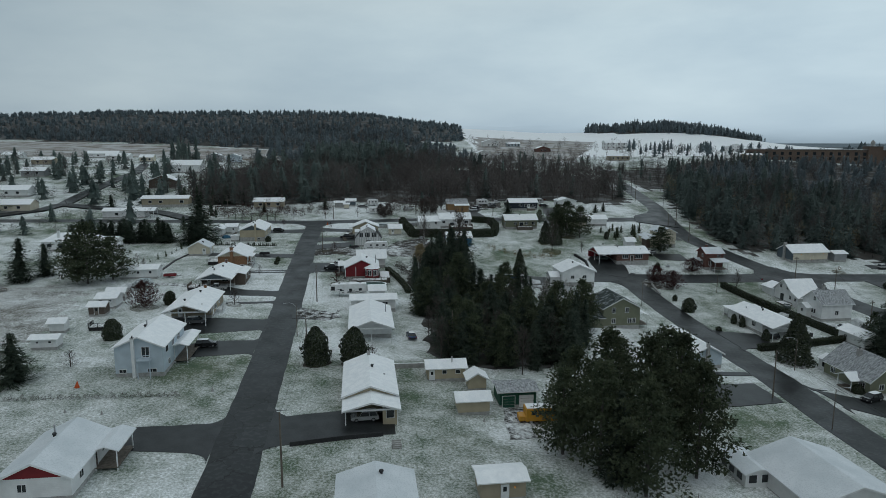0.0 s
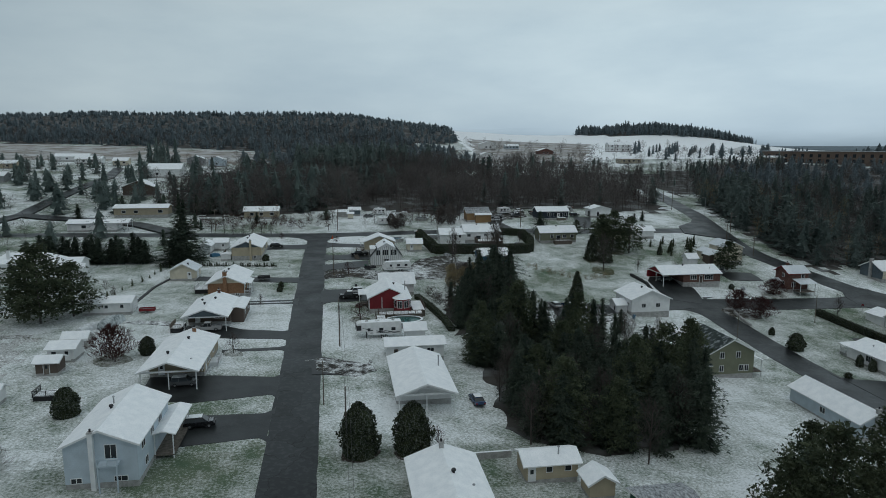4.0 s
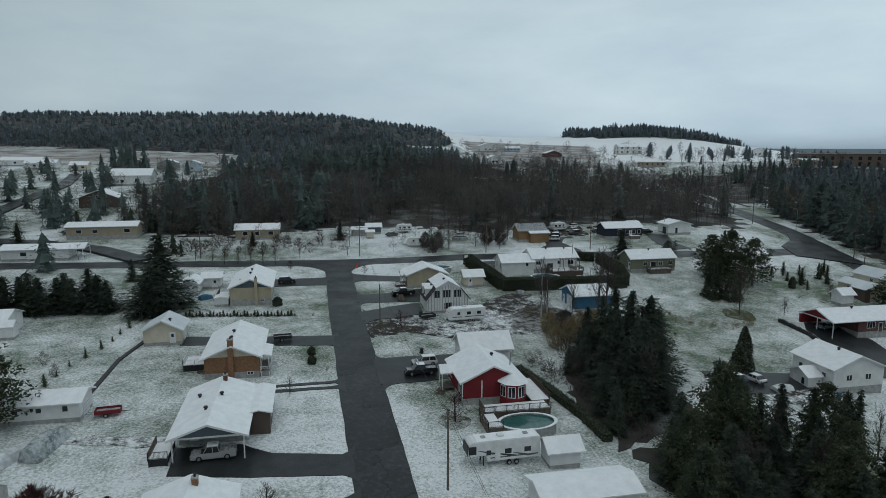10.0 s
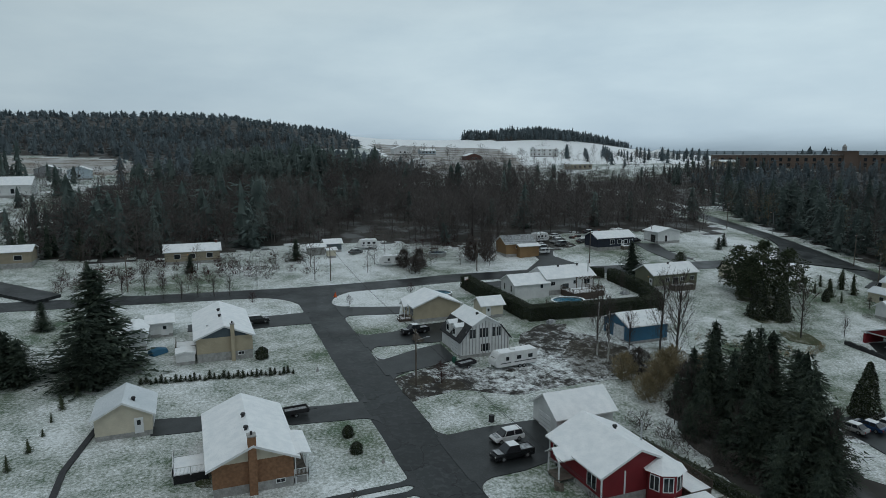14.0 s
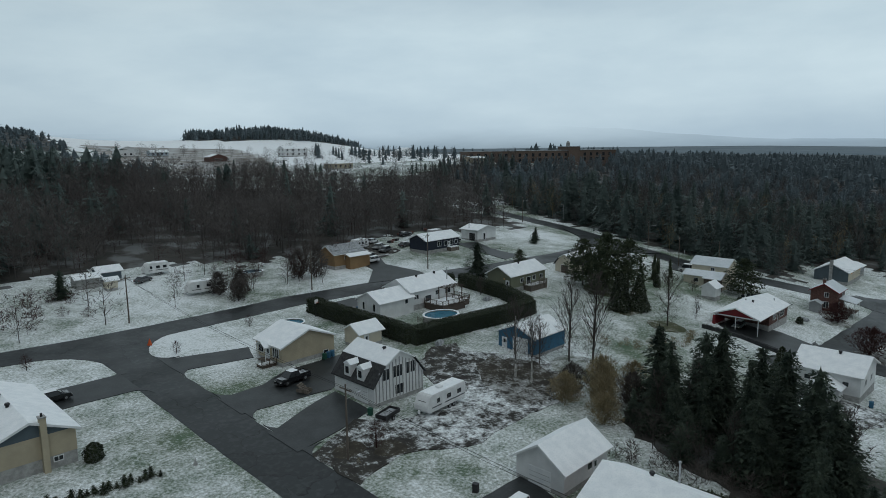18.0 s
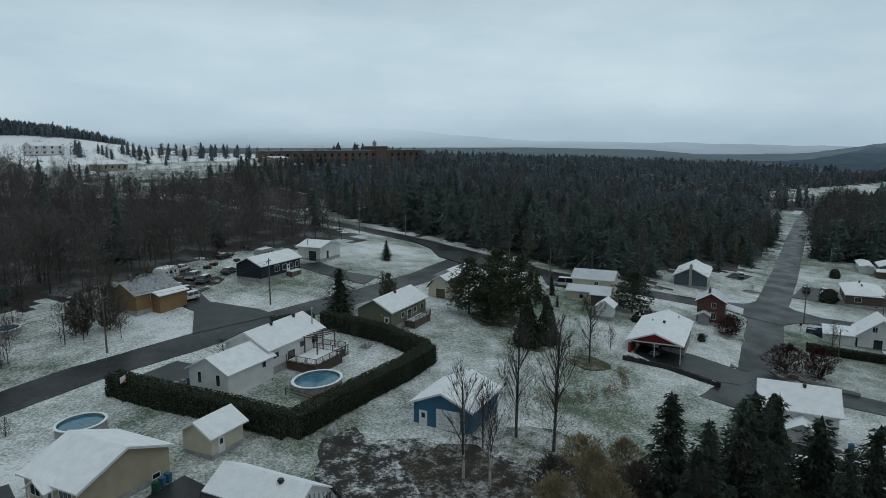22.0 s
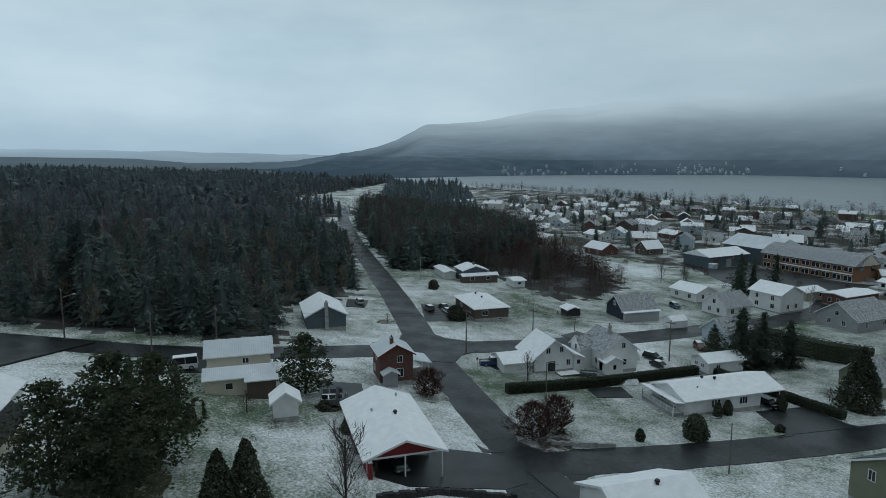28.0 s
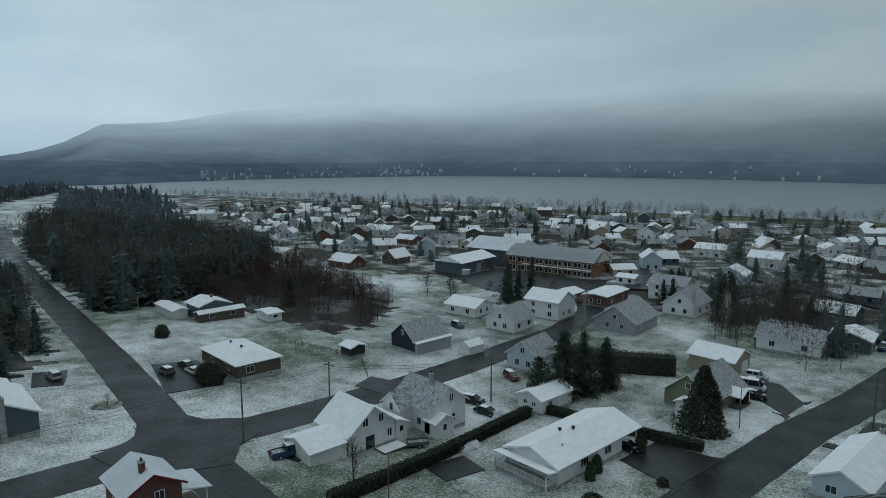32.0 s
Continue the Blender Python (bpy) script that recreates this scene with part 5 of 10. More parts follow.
def railing(ob, pts, z0, h, mat, gap=0.14, post=1.8):
    """Posts, rails and pickets along a line in the thing's own frame."""
    for p, q in zip(pts, pts[1:]):
        p, q = Vector((*p, z0)), Vector((*q, z0))
        n = max(1, round((q - p).length / post))
        for i in range(n + 1):
            c = p.lerp(q, i / n)
            part("post", boxed(c.x - 0.05, c.x + 0.05, c.y - 0.05, c.y + 0.05, z0 - 0.1, z0 + h + 0.05), mat, ob)
        for z in (0.12, h):
            part("rail", rod(bmesh.new(), p + Vector((0, 0, z)), q + Vector((0, 0, z)), 0.045, 0.045, 4), mat, ob)
        k = max(1, int((q - p).length / gap))
        shared = None
        for i in range(1, k):
            if shared is None:
                shared = part("picket", rod(bmesh.new(), (0, 0, 0.12), (0, 0, h), 0.02, 0.02, 4, caps=False), mat, ob)
                picket = shared
            else:
                picket = new("picket", shared.data)
                picket.parent = ob
            picket.location = p.lerp(q, i / k)


def deck(x0, x1, y0, y1, h, sides, label, mat=None, rail=None, snow=True):
    cx, cy = (x0 + x1) / 2, (y0 + y1) / 2
    ob = thing("deck", cx, cy, 0, label, "deck")
    a, b, c, d = x0 - cx, x1 - cx, y0 - cy, y1 - cy
    part("platform", boxed(a, b, c, d, h - 0.18, h), mat or M_WOOD, ob)
    if snow:
        part("snow_cover", boxed(a + 0.08, b - 0.08, c + 0.08, d - 0.08, h, h + 0.03), M_SNOW, ob)
    for x in (a + 0.1, b - 0.1):
        for y in (c + 0.1, d - 0.1):
            part("leg", boxed(x - 0.07, x + 0.07, y - 0.07, y + 0.07, -0.8, h - 0.18), mat or M_WOOD, ob)
    part("skirt", boxed(a + 0.15, b - 0.15, c + 0.15, d - 0.15, -0.6, h - 0.19), mat or M_WOOD, ob)
    cor = {"s": [(a, c), (b, c)], "n": [(a, d), (b, d)], "w": [(a, c), (a, d)], "e": [(b, c), (b, d)]}
    for s in sides:
        railing(ob, cor[s], h, 0.95, rail or mat or M_WOOD)
    return ob


def stairs(x, y, rot, n, w, label, mat=None, z=None):
    ob = thing("steps", x, y, rot, label, "steps", z=z)
    for i in range(n):
        part("step", boxed(-w / 2, w / 2, i * 0.28, i * 0.28 + 0.3, -0.4 if i == 0 else i * 0.18 - 0.02, (i + 1) * 0.18), mat or M_CONC, ob)
    for s in (-1, 1):
        part("stringer", boxed(s * w / 2 - 0.03, s * w / 2 + 0.03, 0, n * 0.28, -0.4, n * 0.1), mat or M_CONC, ob)
    return ob


E3 = [("f", -5, 0.9, 1.5, 1.1), ("f", 0.5, 0.6, 2.2, 1.4, 2), ("f", 5, 0.9, 1.2, 1.1)]
W2 = [("b", -4, 0.9, 1.2, 1.0), ("b", 2.5, 0.9, 1.4, 1.0)]
S2 = [("l", -2, 0.9, 1.2, 1.0), ("l", 2, 0.9, 1.2, 1.0)]
# west side of the straight street, from the south
o = house("white bungalow with snowy sheet-metal roof and red gable", -40.6, 87.2, 8.6, 13, "y", 2.6, 2.0, M_WHITESIDE, M_METALSNOW, gable=M_RED,
          windows=[("f", -3.5, 0.9, 1.1, 1.0), ("f", 4, 0.9, 1.1, 1.0), ("l", 1.5, 0.8, 1.0, 1.0)], doors=[("f", 1.2, 0.95, 2.05, M_BROWN)], pipes=[(3, 1.4, 0.6)], vents=[(1.5, 0.8)])
wing(o, -34.8, 91, 3.0, 6.4, "y", 2.5, 0.5, M_WHITESIDE, M_METALSNOW, shed=False, open_posts=True)
house("small dark red garden shed", -58, 91.5, 3.5, 3, "x", 2.1, 0.8, M_RED, name="shed", category="shed")
o = house("pale blue two-storey house with small balcony and snowy roof", -41, 129.5, 8.6, 15, "y", 5.0, 1.9, M_PALEBLUE, vents=[(0, 0.9)], pipes=[(2, 1.2, 0.5)],
          windows=[("l", 3, 0.1, 1.2, 0.6), ("l", -2.2, 0.1, 1.5, 0.6), ("l", -1.2, 3.0, 1.3, 1.9), ("f", -5, 3.2, 1.4, 1.1), ("f", -1, 3.2, 1.4, 1.1), ("f", 3, 3.2, 1.6, 1.1), ("f", -4, 0.5, 1.2, 1.0), ("b", -3, 3.2, 1.2, 1.0), ("b", 3, 3.2, 1.2, 1.0)],
          chims=[(-7.75, 0.9, -0.2, 0.7, M_WHITE)], trim=M_WHITE)
wing(o, -35.4, 133.5, 2.6, 9.5, "y", 3.0, 0.35, M_PALEBLUE, open_posts=True)
bal = part("balcony", boxed(-8.9, -7.5, -2.3, 0.1, 3.1, 3.28), M_PALEBLUE, o, "small wooden balcony")
for y in (-2.25, -1.1, 0.05):
    part("baluster_post", boxed(-8.9, -8.82, y - 0.04, y + 0.04, 3.28, 4.2), M_PALEBLUE, bal)
part("handrail", boxed(-8.92, -8.82, -2.3, 0.1, 4.15, 4.25), M_PALEBLUE, bal)
part("balcony_leg", boxed(-8.85, -8.7, -2.25, -2.1, -0.5, 3.1), M_PALEBLUE, bal)
part("balcony_leg", boxed(-8.85, -8.7, -0.1, 0.05, -0.5, 3.1), M_PALEBLUE, bal)
o = house("long bungalow with open carport under one snowy roof", -40.5, 162.5, 9.3, 20, "y", 2.5, 1.6, M_TANSIDE, windows=E3 + W2 + [("l", -2.2, 0.9, 2.2, 0.9, 3)], doors=[("l", 2.6, 0.95, 2.05, M_WHITE), ("f", -2.2, 0.95, 2.05, M_WHITE)],
          carport=("l", 6), vents=[(-4.5, 1.2), (3.5, -0.6)], chims=[(8.5, -0.6, 0.7, 0.75, M_BRICK)], pipes=[(-6, -3, -0.9)])
deck(-36, -34.2, 163.2, 166.5, 0.7, "se", "white railed landing by a bungalow door", M_WHITE)
o = house("bungalow with blue-grey carport gable and snowy roof", -40.5, 192.5, 9.0, 17, "y", 2.5, 1.6, M_BROWN, windows=[("f", -1, 0.8, 1.4, 1.1)] + W2 + [("l", -2, 0.8, 1.8, 0.9, 1)], carport=("l", 5), gable=M_SLATE, vents=[(-3.2, 0.9), (1.5, -0.6), (3, 2.6)],
          chims=[(7.3, -0.4, 0.8, 0.7, M_DARKBRICK)], doors=[("l", 2.5, 0.9, 2.0, M_WHITE)])
wing(o, -34.8, 195.6, 3.0, 10, "y", 2.5, 0.35, M_BROWN, windows=[("f", -2, 0.7, 1.5, 1.2), ("f", 2.5, 0.7, 1.5, 1.2)])
deck(-47.6, -45.3, 183.5, 188.5, 0.9, "ws", "dark wooden side deck with steps", M_BLACK, M_WOOD)
o = house("orange brick bungalow with a brick chimney and snowy roof", -40.5, 219, 8.8, 15.5, "y", 2.7, 1.9, M_BRICK, gable=M_CREAM, over=0.7, plinth=0.7, windows=[("f", -4.5, 0.8, 1.8, 1.2, 2), ("f", 1, 0.8, 2.2, 1.3, 2), ("f", 5, 0.9, 1.2, 1.0)] + W2 + [("l", -2.9, -0.45, 0.9, 0.4)],
          chims=[(-7.85, 0.1, 1.1, 1.1, M_BRICK)], vents=[(-3.5, 0.35), (0.5, 0.35)], doors=[("f", 3.2, 0.95, 2.05, M_GREEN)])
deck(-36, -34.4, 211.6, 217, 0.7, "se", "white railed front porch", M_CONC, M_WHITE, snow=False)
wing(o, -35.2, 214.3, 1.5, 5.6, "y", 2.5, 0.2, M_GREEN, open_posts=True, plinth=0.7)
deck(-49, -45.2, 215.5, 220.5, 1.0, "wsn", "white railed back deck with snow", M_BLACK, M_WHITE)
house("pale vinyl garage with snowy sheet-metal roof", -55, 233, 6.8, 7, "y", 2.4, 1.8, M_CREAM, M_METALSNOW, name="garage", category="garage", doors=[("l", -1.8, 0.9, 2.0, M_WHITE), ("f", 0, 2.6, 2.2, M_WHITE)], vents=[(-1.8, -1.2)])
o = house("beige bungalow with a tall stone chimney and dark gable", -41, 264.3, 9.2, 19, "y", 2.7, 1.9, M_BEIGE, gable=M_SLATE, plinth=1.1, windows=[("f", -5.5, 0.9, 1.5, 1.1), ("f", 4.5, 0.9, 1.3, 1.1), ("f", 0, 0.6, 2.2, 1.4, 2)] + W2 + [("l", -2.6, -0.7, 0.9, 0.5)],
          chims=[(-9.75, -1.3, 0.3, 0.8, M_BEIGE)], vents=[(-2.5, 0.4), (2, 0.4)], pipes=[(-5, 2.6, -0.9)], doors=[("f", 2.5, 0.95, 2.05, M_BROWN)])
deck(-49, -45.8, 258.5, 265, 0.9, "ws", "cluttered back deck with snow", M_WOOD)
house("low white vinyl annex beside a beige house", -47.4, 256.2, 3.0, 3.4, "y", 1.4, 0.3, M_WHITESIDE, name="shed", category="shed", over=0.15)
house("white garage with snowy roof", -56, 269, 4, 8, "y", 2.3, 0.9, M_WHITESIDE, name="garage", category="garage", doors=[("l", 0, 2.4, 2.1, M_WHITE)], pipes=[(2, 0.8, 0.8)])
house("white workshop wing with double doors", -51.8, 274, 4.4, 5, "x", 2.3, 0.9, M_WHITESIDE, name="garage", category="garage", doors=[("f", 0.8, 1.2, 2.0, M_WHITE)])
house("long white garden shed with three small windows", -65, 201, 10.5, 5.6, "x", 2.3, 0.9, M_WHITESIDE, name="shed", category="shed", windows=[("f", -3, 1.0, 0.7, 0.7, 0), ("f", 0, 1.0, 0.7, 0.7, 0), ("f", 3.4, 1.0, 0.7, 0.8, 0)], doors=[("r", 0, 2.6, 2.1, M_WHITE)])
house("small white shed with glazed door", -63, 169.8, 4.6, 5, "x", 2.1, 0.8, M_WHITESIDE, name="shed", category="shed", doors=[("f", 1, 1.2, 2.0, M_WHITE)], windows=[("f", -1.2, 0.9, 0.8, 0.7, 0)])
house("translucent plastic car shelter behind a shed", -63.5, 176.5, 5, 3.5, "x", 1.9, 1.1, M_CONC, name="shelter", category="shelter", over=0.1, plinth=0.05)
house("small brown shed with snowy roof", -62.8, 162.3, 3.6, 3.4, "x", 2.0, 0.7, M_BROWN, name="shed", category="shed", doors=[("f", 0, 0.9, 1.9, M_WOOD)])
house("low white shed with two small windows", -64.5, 139, 5, 3, "x", 1.8, 0.5, M_WHITESIDE, name="shed", category="shed", windows=[("f", -1.2, 0.9, 0.5, 0.4, 0), ("f", 1.2, 0.9, 0.5, 0.4, 0)])
house("small white shed with snowy roof", -66.5, 149.5, 3.2, 2.6, "x", 1.9, 0.7, M_WHITESIDE, name="shed", category="shed")
deck(-60.5, -56.5, 149.5, 152.5, 0.8, "sw", "dark raised garden box", M_BLACK, M_BLACK)
o = house("white bungalow with snowy hipped roof", -101, 244, 17, 10, "x", 2.9, 2.2, M_WHITESIDE, hip=4, windows=[("f", -6, 0.8, 1.6, 1.2), ("f", -2, 0.5, 2.2, 1.6, 2), ("f", 3, 0.8, 1.8, 1.2), ("f", 6.5, 0.8, 1.2, 1.2)], chims=[(-3.5, -3, 1.2, 0.8, M_WHITE)])
wing(o, -89, 242, 8, 8, "x", 2.5, 1.4, M_WHITESIDE, windows=[("f", -1.5, 0.9, 1.4, 1.1), ("f", 2, 0.9, 1.4, 1.1)])
house("small white greenhouse shed", -84.5, 238, 2.6, 2.6, "x", 2.0, 1.0, M_WHITESIDE, name="shed", category="shed", over=0.15)
# east side
house("low bungalow with snowy sheet-metal roof", 1.4, 71, 9.2, 17, "y", 2.5, 1.4, M_CREAM, M_METALSNOW, windows=E3 + W2, vents=[(6, -0.7)])
house("beige bungalow with open carport and two-step snowy roof", 1.2, 112.5, 8.6, 16.5, "y", 2.6, 1.6, M_BEIGE, windows=E3[:2] + [("b", -3.5, 0.8, 1.3, 1.1), ("b", 3, 0.8, 1.3, 1.1)], vents=[(1, -0.5)], chims=[(7.5, 0, 0.8, 0.7, M_CONC)], pipes=[(-1, -2.6, -0.8)])
o = house("beige carport wing with white posts and side window", 1.3, 102.3, 8.6, 5.6, "y", 2.2, 1.2, M_BEIGE, carport=("l", 5.0), name="carport", category="carport", over=0.45)
wing(o, 4.3, 102.4, 2.4, 4.9, "y", 2.1, 0.05, M_BEIGE, over=0.0, windows=[("l", 0, 0.6, 1.2, 1.3)])
house("long beige garden shed with snowy roof", 16, 121, 7.2, 4.4, "x", 2.2, 0.9, M_BEIGE, name="shed", category="shed", doors=[("f", -2.8, 0.9, 1.9, M_WHITE)], windows=[("f", -0.4, 1.0, 0.8, 0.7, 0), ("f", 2.2, 1.0, 0.8, 0.7, 0)], pipes=[(1.2, -1, 0.7)])
house("small beige shed with steep snowy roof", 21.2, 115.8, 3.4, 3.2, "y", 2.0, 1.0, M_BEIGE, name="shed", category="shed")
house("beige garden shed with flat snowy roof", 18.7, 105.6, 5.4, 4, "x", 2.1, 0.8, M_BEIGE, name="shed", category="shed")
house("dark green and white garage", 27.2, 109.5, 6.6, 5, "x", 2.5, 0.5, M_GREEN, M_SNOWTHIN, name="garage", category="garage", doors=[("f", 1.5, 2.4, 2.1, M_WHITE), ("f", -1.7, 2.2, 2.1, M_GREEN)])
house("tan shed with a lit lamp by its door", 17.9, 79, 6, 4, "x", 2.4, 0.5, M_TANSIDE, name="shed", category="shed", doors=[("f", 0.2, 0.95, 2.0, M_WHITE)])
o = house("long white bungalow with smooth snowy roof", 2.1, 150.3, 9.3, 19.3, "y", 2.6, 1.7, M_WHITESIDE, windows=E3 + [("b", -5, 0.8, 1.3, 1.1), ("b", 0, 0.5, 2.2, 1.5, 2), ("b", 5, 0.8, 1.3, 1.1)], doors=[("b", 2.8, 0.95, 2.05, M_BROWN)], pipes=[(2, -3.6, 0.6)], carport=("l", 4))
house("long white garage with two windows and brown door", 3.1, 168, 11.4, 5.6, "x", 2.5, 0.8, M_WHITESIDE, name="garage", category="garage", windows=[("f", -0.8, 1.0, 1.3, 0.8), ("f", 3.0, 1.0, 1.3, 0.8)], doors=[("f", -3.9, 0.9, 2.0, M_BROWN)])
house("small white shed with steep snowy roof", 4.4, 178.3, 4.2, 3.4, "x", 2.0, 1.1, M_WHITESIDE, name="shed", category="shed")
o = house("deep red bungalow with white corner trim and snowy roof", 0.3, 202, 9.8, 11, "y", 2.8, 2.3, M_RED, plinth=0.8, windows=[("b", -3.6, 0.5, 1.7, 1.6, 1), ("b", 3.4, 0.8, 2.4, 1.3, 2), ("b", 3.6, -0.55, 1.2, 0.5), ("f", 0, 0.8, 1.4, 1.1)], vents=[(1.2, -1.6)], pipes=[(-0.5, -4.3, 0.4)])
for x, y in ((-5.52, -4.92), (-5.52, 4.92), (5.52, 4.92), (-5.52, 1.8)):
    part("corner_board", boxed(x - 0.06, x + 0.06, y - 0.09, y + 0.09, 0.8, 3.6), M_WHITE, o)
wing(o, -5.6, 203.2, 2.4, 2.6, "x", 2.5, 0.9, M_RED, over=0.25, open_posts=True, plinth=0.8)
bay = bmesh.new()
octo = [(3.4 + 2.1 * math.cos(radians(a)), 195.9 + 2.1 * math.sin(radians(a))) for a in (180, 225, 270, 315, 0, 45, 135)]
m_in = o.matrix_world.inverted()
zb = o.matrix_world.translation.z
prism_z(bay, octo, zb - 1.0, zb + 3.5)
bay.transform(m_in)
part("bay_wall", bay, M_RED, o, "red many-sided bay")
bay = bmesh.new()
rim = [bay.verts.new((3.4 + (x - 3.4) * 1.22, 195.9 + (y - 195.9) * 1.22, zb + 3.5)) for x, y in octo]
top = bay.verts.new((3.4, 196.2, zb + 4.7))
for i in range(7):
    bay.faces.new((rim[i], rim[(i + 1) % 7], top))
bay.faces.new(list(reversed(rim)))
bay.transform(m_in)
part("bay_roof", bay, M_SNOW, o)
for k, a in enumerate((202, 247, 293, 338)):
    d = Vector((math.cos(radians(a)), math.sin(radians(a)), 0))
    t_ = Vector((-d.y, d.x, 0))
    c = Vector((3.4, 195.9, zb)) + d * 1.95
    for nm, mat, g, off in (("bay_window", M_WHITE, 0.62, 0.02), ("pane", M_PANE, 0.5, 0.05)):
        bm = bmesh.new()
        for sgn in (0,):
            vs = [bm.verts.new(c + d * (off + dd) + t_ * s * g + Vector((0, 0, z))) for dd in (0, -0.1) for s, z in ((-1, 1.4 if g < 0.6 else 1.28), (1, 1.4 if g < 0.6 else 1.28), (1, 3.0 if g < 0.6 else 3.12), (-1, 3.0 if g < 0.6 else 3.12))]
            bm.faces.new(vs[:4])
            bm.faces.new(list(reversed(vs[4:])))
            for i in range(4):
                bm.faces.new((vs[i], vs[i + 4], vs[(i + 1) % 4 + 4], vs[(i + 1) % 4]))
        bmesh.ops.recalc_face_normals(bm, faces=bm.faces)
        bm.transform(m_in)
        part(nm, bm, mat, o)
    bm = bmesh.new()
    p = c + d * 0.08
    rod(bm, p + Vector((0, 0, 1.35)), p + Vector((0, 0, 3.05)), 0.05, 0.05, 4)
    bm.transform(m_in)
    part("mullion", bm, M_WHITE, o)
house("white garage with snowy gable roof and roll-up door", 3.6, 215.2, 9, 6.6, "x", 2.5, 2.2, M_WHITESIDE, name="garage", category="garage", doors=[("l", 0, 2.9, 2.2, M_WHITE), ("f", 1.8, 0.9, 2.0, M_WHITE)], windows=[("f", 0.6, 1.0, 0.9, 0.9, 0)])
# barn-roofed house being re-clad
o = house("barn-roofed house with bare sheathing, dormers and garage door", 3, 247.7, 9.6, 9.2, "y", 2.6, 4.2, M_WHITESIDE, gambrel=True, plinth=0.3, windows=[("l", 2.6, 3.0, 1.4, 1.6, 0), ("l", 0.3, 3.0, 1.7, 1.7, 0), ("l", -2.2, 3.0, 1.7, 1.7, 1), ("l", 0, 0.4, 1.7, 1.4, 1)], doors=[("b", -1.6, 3.0, 2.2, M_WHITE)], vents=[(-2, 0.5)])
for i in range(15):
    y = -4.5 + i * 0.64
    part("strapping", boxed(-4.69, -4.62, y - 0.06, y + 0.06, 0.4, 3.0 if abs(y) > 4.2 else 5.2 + (2.6 - abs(y)) * 0.4), M_GREY if i % 2 else M_CONC, o)
for k in (-1.7, 1.3):
    dm = part("dormer", boxed(k - 0.75, k + 0.75, 2.9, 4.9, 3.2, 5.0), M_WHITESIDE, o)
    bm = bmesh.new()
    prism_x(bm, [(-0.75, 0), (0.75, 0), (0, 0.6)], 2.5, 5.0)
    bm.transform(Matrix.Translation((k, 0, 5.0)) @ Matrix.Rotation(radians(90), 4, "Z") @ Matrix.Diagonal((1, 1.2, 1, 1)))
    part("dormer_roof", bm, M_SNOW, dm)
    part("dormer_window", boxed(k - 0.48, k + 0.48, 4.88, 4.93, 3.5, 4.75), M_WHITE, dm)
    part("pane", boxed(k - 0.38, k + 0.38, 4.9, 4.95, 3.6, 4.65), M_PANE, dm)
o = house("beige bungalow with small porch gable and snowy roof", 2.2, 269, 10.4, 8, "y", 2.7, 2.0, M_BEIGE, windows=[("b", 2.4, 0.7, 1.4, 1.4, 1), ("b", -2.2, 0.6, 1.8, 1.5, 2), ("l", -3.4, -0.2, 0.9, 0.5, 0)], doors=[("b", 0.2, 0.95, 2.05, M_WHITE)], pipes=[(-2.5, 2.5, -1.2)])
wing(o, -3.4, 269.4, 1.6, 2.6, "x", 2.4, 0.9, M_BEIGE, over=0.25, open_posts=True)
deck(-5.8, -3.1, 266.5, 268.2, 0.5, "s", "small dark front landing", M_BROWN, M_BROWN)
# the open end is a black door panel, its shaded inside put in as colour
o = house("small white cabin with open arched end and snowy roof", 14.2, 265.5, 5.0, 4.4, "x", 2.3, 1.3, M_CREAM, name="shed", category="shed", doors=[("r", 0, 2.6, 2.4, M_BLACK), ("f", -1, 0.9, 1.9, M_WHITE)])
house("blue garage with white roll-up door", 37.2, 244.8, 9.2, 8.2, "x", 3.1, 1.7, M_BLUE, name="garage", category="garage", doors=[("l", -0.9, 3.2, 2.6, M_WHITE), ("l", 2.7, 1.0, 2.0, M_WHITE)], plinth=0.15)
o = house("long white bungalow with a lower snowy wing", 40.5, 278.2, 13.2, 8.4, "x", 3.0, 2.1, M_WHITESIDE, plinth=0.7, windows=[("f", -5, 1.2, 1.2, 0.9, 1), ("f", 1.2, 1.2, 0.9, 0.9), ("f", 4.6, 1.0, 1.6, 1.2, 1), ("l", 0, 1.0, 1.2, 1.0)], doors=[("f", -1.5, 1.8, 2.1, M_PANE)], vents=[(-1.5, -0.5), (4, -0.5)], pipes=[(5.6, -3, 1.2)])
wing(o, 29.4, 276.9, 9.2, 7.2, "x", 2.5, 1.8, M_WHITESIDE, windows=[("l", -1.8, 0.6, 0.6, 1.5), ("l", 1.6, 0.6, 0.6, 1.5), ("f", 2.6, 1.3, 0.7, 0.9)])
o = house("olive green bungalow with side deck and snowy roof", 68, 272.5, 13.6, 7.2, "x", 3.0, 1.9, M_OLIVE, plinth=0.6, windows=[("f", -2.5, 0.9, 1.1, 1.0), ("f", 2.2, 0.9, 1.2, 1.0), ("f", 5.2, 0.9, 1.2, 1.0), ("b", 0, 0.8, 1.8, 1.2, 2)], doors=[("l", -2.6, 0.95, 2.05, M_WHITE), ("f", 0, 1.6, 2.1, M_PANE)], vents=[(0, -0.5)])
deck(66, 72.5, 266.6, 268.8, 1.3, "sew", "raised wooden side deck", M_WOOD)
part("lamp", boxed(-6.86, -6.8, -1.7, -1.5, 2.6, 2.85), M_LAMP, o, "lit porch lamp")
